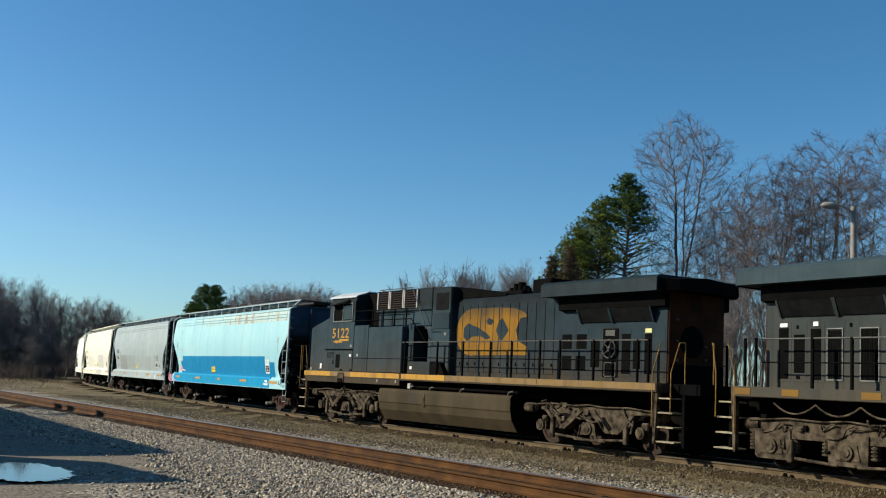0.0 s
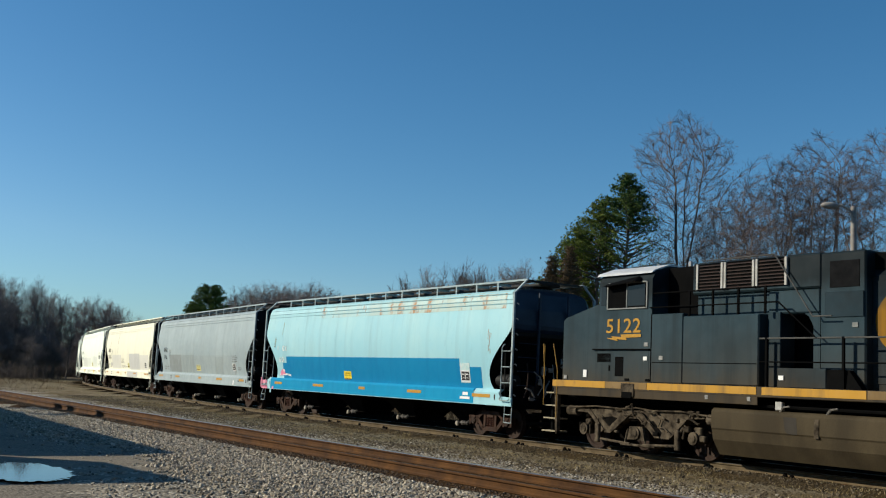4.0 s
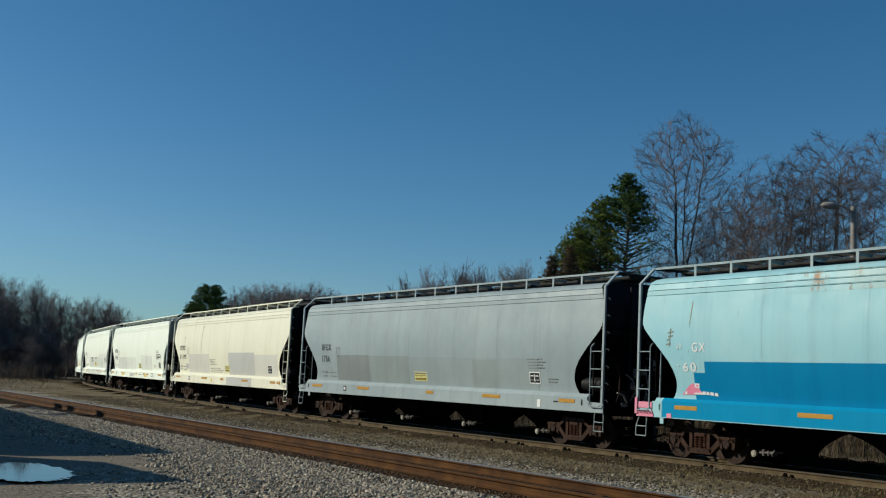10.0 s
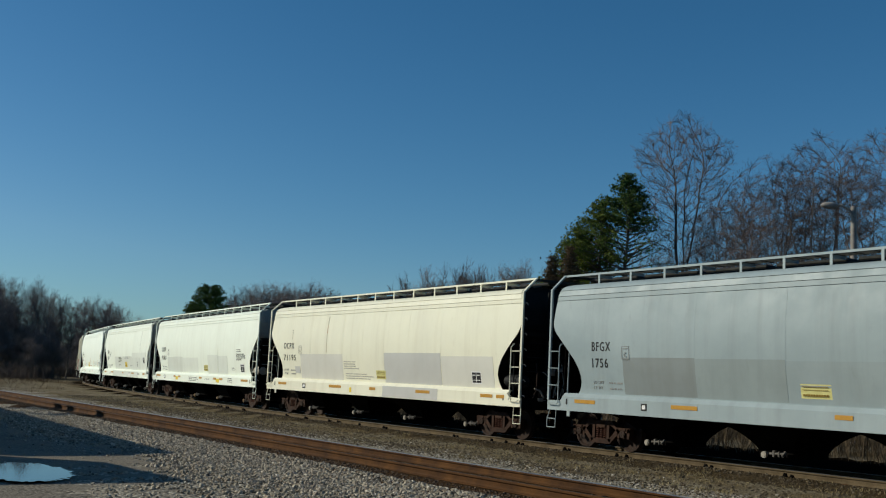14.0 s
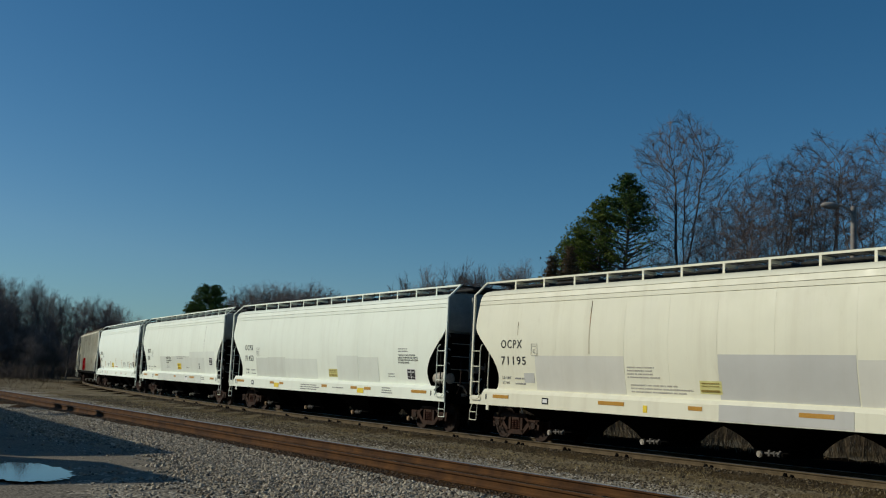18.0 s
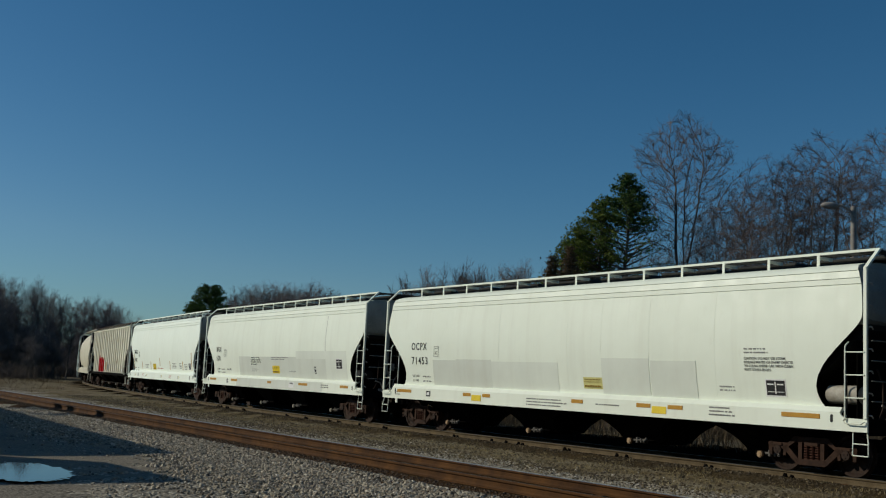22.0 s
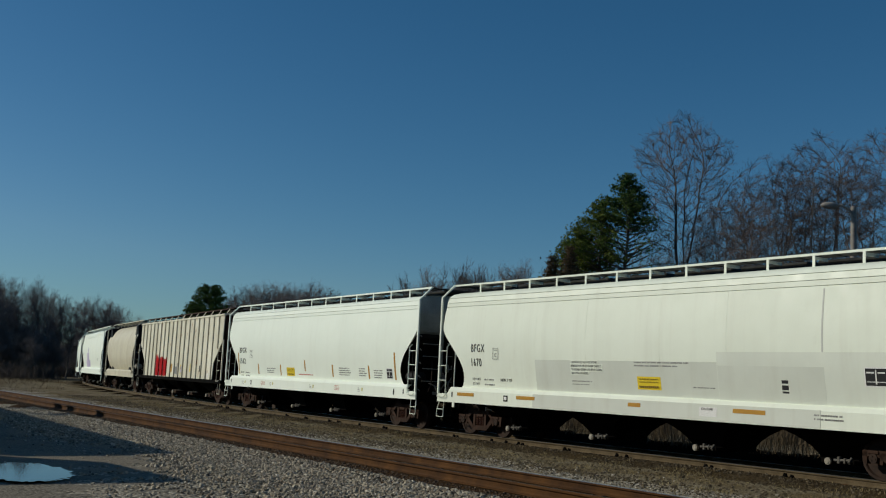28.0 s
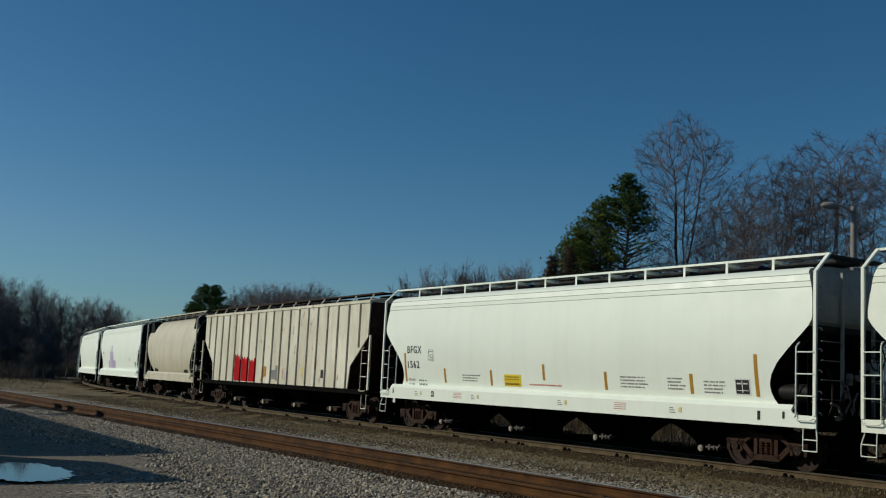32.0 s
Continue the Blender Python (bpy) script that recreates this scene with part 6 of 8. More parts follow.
        for x, z, m_ in ((-8.88, 1.93, "label_white"), (-6.52, 2.40, "label_white"), (-6.5, 2.76, "faint_ink"), (-5.95, 2.42, "faint_ink"), (-2.2, 2.0, "label_white"), (-9.72, 1.87, "faint_ink"), (-0.42, 3.16, "frame_grey")):
            yn = 1.275 if x > -1 else (1.463 if x > -2.5 else 1.506)
            part("notice", Build().cbox(x, x + 0.14, s * yn - 0.01, s * yn + 0.01, z, z + (0.2 if m_ == "label_white" and x < -8 else 0.1), 0.002), MAT[m_], lo)
        for x in (-4.35, -3.05):
            part("skirt_light", Build().cbox(x, x + 0.1, s * 1.518 - 0.006, s * 1.518 + 0.006, 1.50, 1.60, 0.003), MAT["faint_ink"], lo)
        part("ledge", Build().cbox(-8.49, -6.28, s * 1.53 - 0.025, s * 1.53 + 0.025, 2.67, 2.70, 0.005), D, lo)
        # bent stripe under the number, as a plain zigzag bar
        part("stripe_mark", Build().prism_y([(-7.96, 2.985), (-7.72, 2.99), (-7.76, 3.035), (-7.36, 3.01), (-7.40, 3.075), (-6.62, 3.085), (-6.62, 3.005), (-7.20, 2.99), (-7.16, 2.93), (-7.55, 2.955), (-7.50, 2.905)], s * 1.512 - 0.004, s * 1.512 + 0.004), MAT["mark_yellow"], lo)
    part("windshield", Build().prism_x([(-1.3, 4.32), (1.3, 4.32), (1.2, 4.7), (-1.2, 4.7)], -8.13, -8.09), MAT["glass"], lo)
    if not boxed:
        lettering("road_number", "5122", 0.385, -7.97, -1.512, 3.125, MAT["mark_yellow"], lo, 1.33, 0.0, 1.05)
    # cabinets behind the cab
    part("cabinet", Build().cbox(-5.15, -2.75, -1.5, 1.5, 1.84, 3.5, 0.03), K, lo)
    part("cabinet_top", Build().cbox(-4.95, -2.7, -1.20, 1.20, 3.5, 4.2, 0.02), K, lo)
    part("roof_housing", Build().prism_y([(-0.1, 4.40), (-0.1, 4.76), (0.5, 4.74), (2.5, 4.47), (2.5, 4.40)], -0.95, 0.95), D, lo, "black sloping roof housing")
    part("intake_box", Build().cbox(-5.05, -1.2, -1.30, 1.30, 4.04, 4.82, 0.04), K, lo)
    for x0, x1 in ((-4.83, -4.03), (-3.93, -3.06), (-2.96, -2.12)):
        louvre_panel(lo, x0, x1, 4.14, 4.78, 1.305, MAT["grab_pale"], MAT["louvre"], 8)
    # near-black core between the cabinets, coloured for the shade of the gap
    part("hood_core", Build().cbox(-2.75, -1.2, -0.70, 0.70, 1.84, 4.04, 0.03), D, lo)
    part("upper_cabinet", Build().cbox(-2.69, -1.26, -1.255, 1.255, 3.50, 4.03, 0.03), K, lo)
    part("corner_panel", Build().prism_y([(-1.44, 1.85), (-1.44, 3.20), (-1.56, 3.42), (-1.68, 3.49), (-1.26, 3.49), (-1.26, 1.85)], -1.245, 1.245), K, lo)
    part("blower_box", Build().cbox(-1.25, -0.1, -1.27, 1.27, 1.84, 4.80, 0.035), K, lo)
    for s in (-1, 1):
        part("side_panel", Build().cbox(-2.66, -2.3, *sorted((s * 0.8, s * 1.3)), 1.84, 3.54, 0.015), B, lo)
        for x in (-4.97, -4.2, -3.4, -2.6):
            part("upper_stanchion", Build().box(x - 0.025, x + 0.025, s * 1.46 - 0.02, s * 1.46 + 0.02, 3.5, 4.12), D, lo)
        part("upper_handrail", Build().path([(-6.35, s * 1.46, 4.12), (-2.55, s * 1.46, 4.12)], 0.02), D, lo)
    for s in (-1, 1):
        part("box_grille", Build().cbox(-1.0, -0.24, s * 1.27 - 0.01, s * 1.27 + 0.01, 4.02, 4.6, 0.008), MAT["screen"], lo)
        part("box_door", Build().cbox(-1.12, -0.14, s * 1.28 - 0.012, s * 1.28 + 0.012, 3.38, 3.93, 0.01), B, lo)
        part("floor_box", Build().hull([(-0.94, s * 1.27, 1.84), (-0.05, s * 1.27, 1.84), (-0.94, s * 1.45, 1.84), (-0.05, s * 1.45, 1.84), (-0.94, s * 1.27, 2.25), (-0.4, s * 1.27, 2.25), (-0.94, s * 1.42, 2.25), (-0.4, s * 1.42, 2.25)]), D, lo)
        part("floor_cabinet", Build().cbox(-2.25, -0.95, *sorted((s * 1.28, s * 1.45)), 1.84, 2.27, 0.015), B, lo)
    # long hood with its doors
    part("hood", Build().prism_x([(-1.04, 1.84), (-1.04, 4.25), (-0.9, 4.42), (0.9, 4.42), (1.04, 4.25), (1.04, 1.84)], -0.1, 9.6), B, lo)
    part("hood_end", Build().cbox(9.6, 9.66, -1.02, 1.02, 1.84, 4.3, 0.02), MAT["soot"], lo, "sooty brown hood end")
    # black panel low on the hood end, and a black round patch
    part("end_dark_panel", Build().cbox(9.655, 9.68, -1.0, 1.0, 1.84, 2.35, 0.01), D, lo)
    part("end_round_patch", Build().tube((9.655, -0.2, 2.95), (9.675, -0.2, 2.95), 0.42, n=24), D, lo, "black round patch")
    for y, z in ((-0.75, 3.5), (-0.75, 2.95), (-0.75, 2.45), (0.3, 2.5), (0.3, 2.85)):
        part("end_grab", Build().cbox(9.66, 9.70, y - 0.05, y + 0.05, z - 0.03, z + 0.03, 0.01), MAT["grab_grey"], lo)
    for k in range(12):
        x = -0.11 + k * 0.43
        for s in (-1, 1):
            d_ = part("hood_door", Build().cbox(x + 0.012, x + 0.418, s * 1.045 - 0.008, s * 1.045 + 0.008, 1.98, 4.14, 0.006), B, lo)
            part("door_gap", Build().box(x - 0.011, x + 0.011, s * 1.043 - 0.004, s * 1.043 + 0.004, 1.98, 4.14), D, d_)
            part("door_latch", Build().cbox(x + 0.34, x + 0.38, s * 1.06 - 0.012, s * 1.06 + 0.012, 2.2, 2.3, 0.006), D, d_)
    if boxed:
        plates("hood_door", [(8.86, 9.32, 1.98, 3.36), (8.42, 8.84, 1.98, 3.36), (7.94, 8.40, 1.98, 3.36), (7.40, 7.92, 1.98, 3.36), (6.48, 7.06, 1.98, 3.36), (5.6, 6.3, 1.98, 3.36), (4.8, 5.5, 1.98, 3.36)], B, lo, "", 1.036, deep=0.008)
        plates("door_grille", [(8.95, 9.23, 2.05, 3.20), (8.49, 8.79, 2.19, 3.05), (8.04, 8.32, 2.04, 3.17), (7.48, 7.84, 2.08, 3.13), (6.56, 6.98, 2.05, 3.15), (5.75, 6.15, 2.05, 3.15)], D, lo, "dark upright grille", 1.048, deep=0.008)
        for x0, x1 in ((7.46, 7.86), (6.54, 7.0)):
            for k in range(7):
                x = x0 + 0.04 + (x1 - x0 - 0.08) * k / 6
                plates("grille_bar", [(x - 0.008, x + 0.008, 2.08, 3.13)], MAT["screen"], lo, "", 1.058, deep=0.006)
            plates("grille_frame", [(x0 - 0.015, x0 + 0.015, 2.03, 3.18), (x1 - 0.015, x1 + 0.015, 2.03, 3.18), (x0, x1, 3.15, 3.18), (x0, x1, 2.03, 2.06)], MAT["frame_grey"], lo, "", 1.056, deep=0.008)
        plates("notice", [(8.97, 9.19, 3.22, 3.31), (8.10, 8.25, 3.23, 3.33)], MAT["label_white"], lo, "white notice", 1.05, deep=0.008)
        plates("door_latch", [(8.66, 8.72, 3.18, 3.26), (7.22, 7.28, 3.2, 3.28), (8.62, 8.72, 2.05, 2.12)], D, lo, "", 1.05, deep=0.012)
    else:
        plates("vent_grille", [(5.43, 5.86, 2.72, 3.14), (6.06, 6.5, 2.72, 3.14), (5.43, 5.86, 2.12, 2.53), (6.04, 6.47, 2.12, 2.53)], D, lo, "dark square vent", 1.042, deep=0.008)
        plates("hood_door", [(5.3, 6.56, 1.98, 3.3), (6.6, 7.1, 1.98, 3.3), (7.86, 8.3, 1.98, 3.3), (8.33, 8.7, 1.98, 3.3), (8.73, 9.14, 1.98, 3.3), (9.17, 9.55, 1.98, 3.3)], B, lo, "", 1.036, deep=0.008)
        plates("door_grille", [(6.68, 7.04, 2.22, 2.94), (7.93, 8.26, 2.06, 3.13), (8.37, 8.64, 2.2, 2.96), (8.8, 9.07, 2.07, 3.12)], D, lo, "dark upright grille", 1.048, deep=0.008)
    for s in (-1, 1):
        if not boxed:
            # black plate on the hood side stands for the dark inside of an open bay
            p = part("opening_shade", Build().cbox(7.17, 7.8, s * 1.043 - 0.008, s * 1.043 + 0.008, 1.95, 3.28, 0.006), D, lo)
            ring = [(7.49 + 0.25 * math.cos(2 * math.pi * q / 18), s * 1.11, 2.72 + 0.25 * math.sin(2 * math.pi * q / 18)) for q in range(19)]
            b = Build().path(ring, 0.022, 7)
            for q in range(5):
                b.tube((7.49, s * 1.1, 2.72), (7.49 + 0.25 * math.cos(q * 1.257), s * 1.11, 2.72 + 0.25 * math.sin(q * 1.257)), 0.014, n=6)
            b.tube((7.49, s * 1.05, 2.72), (7.49, s * 1.13, 2.72), 0.07, n=12)
            part("brake_wheel", b, MAT["grab_grey"], p, "grey hand brake wheel")
            b = Build()
            for x in (7.26, 7.7):
                b.box(x - 0.012, x + 0.012, s * 1.052 - 0.006, s * 1.052 + 0.006, 1.98, 2.36)
            for z in (1.98, 2.35):
                b.box(7.26, 7.7, s * 1.052 - 0.006, s * 1.052 + 0.006, z - 0.012, z + 0.012)
            part("door_frame", b, MAT["grab_grey"], p)
            part("notice", Build().cbox(7.28, 7.66, s * 1.056 - 0.004, s * 1.056 + 0.004, 3.08, 3.24, 0.002), MAT["grab_grey"], lo)
            part("notice", Build().cbox(8.82, 9.06, s * 1.05 - 0.004, s * 1.05 + 0.004, 3.15, 3.26, 0.002), MAT["pale_yellow"], lo)
        # overhanging radiator wing
        part("radiator_wing", Build().prism_x([(s * 1.0, 4.2), (s * 1.52, 4.2), (s * 1.52, 4.54), (s * 1.4, 4.62), (0, 4.64), (0, 4.2)], 4.95, tail), MAT["wing_pale" if boxed else "wing_blue"], lo, "overhanging radiator wing")
        # black block under the wing, added to carry the wing's shadow further down
        part("wing_shade", Build().hull([(x, s * y, z) for x in (5.4, 9.655) for y, z in ((1.03, 3.8), (1.2, 3.83), (1.2, 4.195), (1.03, 4.195))]), D, lo)
        # wing end is coloured black because this side lies in shade
        part("wing_end", Build().hull([(tail - 0.05, s * 1.50, 4.21), (tail - 0.05, s * 1.50, 4.53), (tail - 0.05, s * 0.2, 4.63), (tail + 0.42, s * 1.1, 4.22), (tail + 0.40, s * 1.1, 4.50), (tail + 0.42, 0, 4.22), (tail + 0.40, 0, 4.60), (tail - 0.05, 0, 4.21), (tail - 0.05, 0, 4.63)]), D, lo, "bevelled wing end, blackened as the shaded side")
        for x0, x1 in ((6.3, 7.52), (7.62, 9.12)):
            scr = part("radiator_screen", Build().prism_x([(s * 1.035, 3.46), (s * 1.08, 3.46), (s * 1.24, 3.82), (s * 1.035, 3.82)], x0, x1), MAT["screen"], lo, "dark sloped mesh screen")
            for x in (x0 - 0.03, x1 + 0.03):
                part("screen_frame", Build().prism_x([(s * 1.035, 3.44), (s * 1.1, 3.44), (s * 1.26, 3.83), (s * 1.035, 3.83)], x - 0.025, x + 0.025), B, scr)
        # handrails
        b = Build().path([(-3.0, s * 1.46, 2.93), (9.35, s * 1.46, 2.93)], 0.02)
        part("handrail", b, MAT["grab_grey"], lo)
        part("handrail", Build().path([(-3.0, s * 1.46, 2.40), (9.35, s * 1.46, 2.40)], 0.016), D, lo)
        for x in ((9.86, 9.53, 7.92, 6.89, 5.4, 3.9, 2.4, 0.9, -0.6, -2.1, -3.0) if boxed else (-2.98, -2.55, -0.5, 1.0, 2.5, 3.58, 4.94, 5.85, 7.28, 8.98, 9.38)):
            part("stanchion", Build().box(x - 0.028, x + 0.028, s * 1.46 - 0.025, s * 1.46 + 0.025, 1.62, 2.95), D, lo)
        part("handrail", Build().path([(-6.3, s * 1.53, 3.75), (-3.1, s * 1.5, 3.75), (-2.2, s * 1.5, 3.75), (-1.2, s * 1.5, 2.95)], 0.018), D, lo)
        part("handrail", Build().path([(-4.6, s * 1.4, 4.85), (-2.4, s * 1.4, 4.85), (-1.3, s * 1.45, 3.4), (-0.8, s * 1.45, 3.4)], 0.016), MAT["grab_grey"], lo)
        # steps at both ends
        for e in (-1, 1):
            ex = (10.12 if boxed else 9.60) if e > 0 else -10.0
            b = Build()
            b.prism_y([(ex, 0.32), (ex + e * 0.07, 0.32), (ex + e * 0.16, 1.84), (ex, 1.84)], s * 1.42 - 0.06, s * 1.42 + 0.06)
            part("step_side", b, MAT["bogie"], lo)
            for q, z in enumerate((0.36, 0.72, 1.08, 1.44)):
                part("step", Build().cbox(*sorted((ex + e * 0.05, ex + e * (0.72 - 0.05 * q))), s * 1.25 - 0.2, s * 1.25 + 0.2, z, z + 0.04, 0.006), MAT["tread"], lo)
            part("grab_rail", Build().path([(ex, s * 1.52, 0.75), (ex, s * 1.52, 2.1), (ex + e * 0.25, s * 1.5, 2.85)], 0.016), MAT["hand_yellow"], lo, "yellow grab rail")
            part("grab_rail", Build().path([(ex + e * 0.62, s * 1.5, 1.1), (ex + e * 0.62, s * 1.5, 2.1), (ex + e * 0.82, s * 1.42, 2.85), (ex + e * 0.9, s * 1.3, 2.85), (ex + e * 0.9, s * 1.3, 1.84)], 0.016), MAT["hand_yellow"], lo, "yellow grab rail")
        if not boxed:
            continue
        b = Build()
        for q in range(5):
            pts = []
            for i in range(9):
                f = i / 8
                pts.append((9.02 - (q + f) * 1.16, s * 1.42, 1.49 - 0.22 * (1 - (2 * f - 1) ** 2)))
            b.path(pts, 0.020, 5)
        part("chain", b, MAT["bogie"], lo, "dusty hanging safety chain")
    # ends, tank, roof gear
    for e in (-1, 1):
        part("end_platform", Build().cbox(min(e * 9.6, e * 10.75), max(e * 9.6, e * 10.75), -1.0, 1.0, 1.55, 1.84, 0.02), D, lo)
        part("pilot", Build().cbox(min(e * 10.4, e * 10.52), max(e * 10.4, e * 10.52), -1.3, 1.3, 0.25, 1.55, 0.02), D, lo)
        part("coupler", COUPLER_ME, None, lo, at=pose(e * 11.1, 0, 0, 0, 0, 0 if e > 0 else 180))
        for y in (-0.8, -0.5, 0.5, 0.8):
            part("air_hose", Build().path([(e * 10.52, y, 1.3), (e * 10.7, y, 0.9), (e * 10.85, y * 0.9, 0.6), (e * 11.05, y * 0.8, 0.7)], 0.03), D, lo)
    side = [(1.38 + 0.12 * math.sin(a), 1.19 + 0.12 * math.cos(a)) for a in [math.pi / 2 * i / 6 for i in range(7)]] + [(1.5, 0.84), (1.475, 0.80), (1.43, 0.57), (1.40, 0.52), (1.20, 0.22), (1.0, 0.20)]
    part("fuel_tank", Build().prism_x([(-y, z) for y, z in side] + side[::-1], -4.15, 3.66), MAT["tank"], lo, "dusty brown fuel tank", smooth=12)
    for e, x in ((-1, -4.15), (1, 3.66)):
        part("tank_end", Build().prism_x([(-y * 0.985, z * 0.98 + 0.01) for y, z in side] + [(y * 0.985, z * 0.98 + 0.01) for y, z in side[::-1]], min(x, x + e * 0.02), max(x, x + e * 0.02)), D, lo)
    for x in (-1.2,):
        for s in (-1, 1):
            part("tank_strap", Build().prism_x([(s * 1.495, 0.78), (s * 1.495, 1.18), (s * 1.515, 1.18), (s * 1.515, 0.78)], x, x + 0.12), MAT["bogie"], lo)
    if not boxed:
        part("fuel_stain", Build().prism_y([(-2.03, 1.19), (-1.98, 0.90), (-1.90, 0.83), (-1.64, 0.83), (-1.66, 1.0), (-1.68, 1.19)], -1.503, -1.49), MAT["stain"], lo, "dark fuel stain")
        for x in (-2.2, -0.95, 0.85, 3.4):
            b = Build().tube((x, -1.40, 1.28), (x + 0.12, -1.44, 1.40), 0.035, n=8).tube((x + 0.12, -1.44, 1.40), (x + 0.3, -1.44, 1.43), 0.022, n=6)
            part("tank_fitting", b, MAT["gate_gear"], lo)
        part("tank_fitting", Build().cbox(-2.3, -2.1, -1.46, -1.36, 1.33, 1.52, 0.015), MAT["grab_pale"], lo)
    part("pipe_run", Build().path([(-4.0, -1.3, 1.40), (3.8, -1.3, 1.40)], 0.04).path([(-4.0, 1.3, 1.40), (3.8, 1.3, 1.40)], 0.04), D, lo)
    b = Build().cbox(1.75, 2.75, -0.5, 0.2, 4.40, 4.62, 0.05)
    for x, r, h in ((1.84, 0.12, 4.74), (2.08, 0.15, 4.86), (2.34, 0.16, 4.90), (2.56, 0.13, 4.78), (2.72, 0.08, 4.70)):
        b.tube((x, -0.2, 4.42), (x + 0.03, -0.22, h), r, r * 0.75, 10)
    part("roof_silencer", Build().cbox(3.35, 4.3, -0.6, 0.4, 4.40, 4.90, 0.05), D, lo)
    part("exhaust", b, D, lo)
    b = Build().tube((-6.4, 0.2, 4.9), (-6.4, 0.2, 5.02), 0.08, n=10).tube((-7.2, -0.4, 4.9), (-7.2, -0.4, 5.05), 0.03, n=8).tube((-5.8, -0.6, 4.88), (-5.8, -0.6, 5.0), 0.06, n=8)
    part("roof_antenna", b, MAT["galv"], lo)
    for cx in ((-7.14, 7.14) if boxed else (-6.95, 6.95)):
        loco_truck(lo, cx, boxed)
    return lo


loco = locomotive("dark blue diesel locomotive with yellow stripe and emblem, walkway railings", False)
# the emblem: plain yellow shapes
arc = [(0.85 + 0.87 * math.cos(a), 3.27 + 0.76 * math.sin(a)) for a in [math.pi / 2 + math.pi * i / 16 for i in range(17)]]
emblem = [arc + [(1.25, 2.52), (1.30, 3.2), (1.34, 4.03)],
          [(1.36, 3.2), (1.38, 4.03), (2.30, 4.03), (2.34, 3.2), (2.27, 2.52), (1.32, 2.52)],
          [(2.36, 4.03), (3.1, 3.98), (3.45, 3.90), (3.70, 3.80), (3.74, 3.70), (3.42, 3.66), (3.22, 3.30), (3.36, 2.96), (3.78, 2.80), (3.78, 2.53), (2.33, 2.53), (2.40, 3.2)]]
inlays = [[(0.40, 3.12), (0.42, 3.40), (0.62, 3.56), (0.86, 3.50), (1.20, 3.42), (1.34, 3.36), (1.34, 3.14), (0.9, 3.12), (0.62, 2.98)],
          [(1.37, 3.13), (1.37, 3.35), (1.70, 3.22), (1.92, 3.08), (1.70, 3.02)], [(1.66, 3.62), (1.80, 3.72), (2.05, 3.62), (1.95, 3.48), (1.74, 3.50)],
          [(2.20, 3.30), (2.34, 3.62), (2.52, 3.68), (2.86, 3.30), (2.52, 2.98), (2.36, 3.05)]]
for pts in emblem:
    part("emblem", Build().prism_y(pts, -1.06, -1.0545), MAT["loco_yellow"], loco, "faded yellow painted shape")
for pts in inlays:
    part("emblem_inlay", Build().prism_y(pts, -1.062, -1.0555), MAT["loco_blue"], loco)
for k in range(1, 10):
    part("door_gap", Build().box(-0.118 + k * 0.43, -0.102 + k * 0.43, -1.0645, -1.057, 2.5, 4.06), MAT["loco_dark"], loco)
CARS.append((loco, 30.49, 6.95))
lead = locomotive("dark blue diesel locomotive with grey truck frames and hanging chain", True)
CARS.append((lead, 52.85, 6.95))
LEAD = lead


# ---- trees and brush behind the train ----
def grow(rnd, b, twigs, p, d, length, r, level, top, spread, up, kids):
    """One limb of a bare tree: bent segments that taper, with side limbs and fine twigs."""
    n = 4 if level < 2 else (3 if level < 4 else 2)
    seg = length / n
    for i in range(n):
        bend_ = Vector((rnd.gauss(0, 1), rnd.gauss(0, 1), rnd.gauss(0, 0.6))) * (0.10 if level == 0 else 0.22)
        d = (d + bend_ + Vector((0, 0, up * (0.12 if level else 0.05)))).normalized()
        q = p + d * seg
        r2 = r * (0.86 if level else 0.84)
        tgt = b if level < 3 else twigs
        sides = 7 if level == 0 else (5 if level == 1 else (4 if level == 2 else 3))
        thin = 0.72 if level > 3 else 1.0
        tgt.tube(p, q, r * thin, r2 * thin, sides, caps=False)
        if level < top and (i > 1 or level > 0):
            for _ in range(kids[level]):
                if rnd.random() < 0.85:
                    side = Vector((rnd.gauss(0, 1), rnd.gauss(0, 1), rnd.gauss(0, 0.5))).normalized()
                    nd = (d * (1 - spread) + side * spread + Vector((0, 0, 0.25 * up))).normalized()
                    f = rnd.uniform(0.45, 0.72) if level else rnd.uniform(0.35, 0.55)
                    grow(rnd, b, twigs, p + (q - p) * rnd.random(), nd, length * f * (1 - 0.35 * i / n), max(0.0055, r2 * rnd.uniform(0.4, 0.6)), level + 1, top, spread, up, kids)
        p, r = q, r2
    if level < top:
        for _ in range(2):
            side = Vector((rnd.gauss(0, 1), rnd.gauss(0, 1), rnd.gauss(0, 0.5))).normalized()
            grow(rnd, b, twigs, p, (d * 0.75 + side * 0.4).normalized(), length * 0.5, max(0.0055, r * 0.8), level + 1, top, spread, up, kids)


def tree_meshes(seed, spread=0.5, up=0.7, top=5, kids=(2, 2, 2, 2, 2), trunk=0.30, first=0.5, tw="twig"):
    """Trunk with limbs, and the fine twigs, of a bare tree 10 m high."""
    rnd = random.Random(seed)
    b, twigs = Build(), Build()
    grow(rnd, b, twigs, Vector((0, 0, -0.3)), Vector((rnd.gauss(0, 0.03), rnd.gauss(0, 0.03), 1)).normalized(), 10 * first, trunk * 0.5, 0, top, spread, up, kids)
    h = max(v[2] for v in twigs.v)
    k = 10 / h
    for q in (b, twigs):
        q.v = [(x * k, y * k, z * k if z > 0 else z) for x, y, z in q.v]
    return b.mesh("limbs", MAT["bark"], 50), twigs.mesh("twig_crown", MAT[tw])


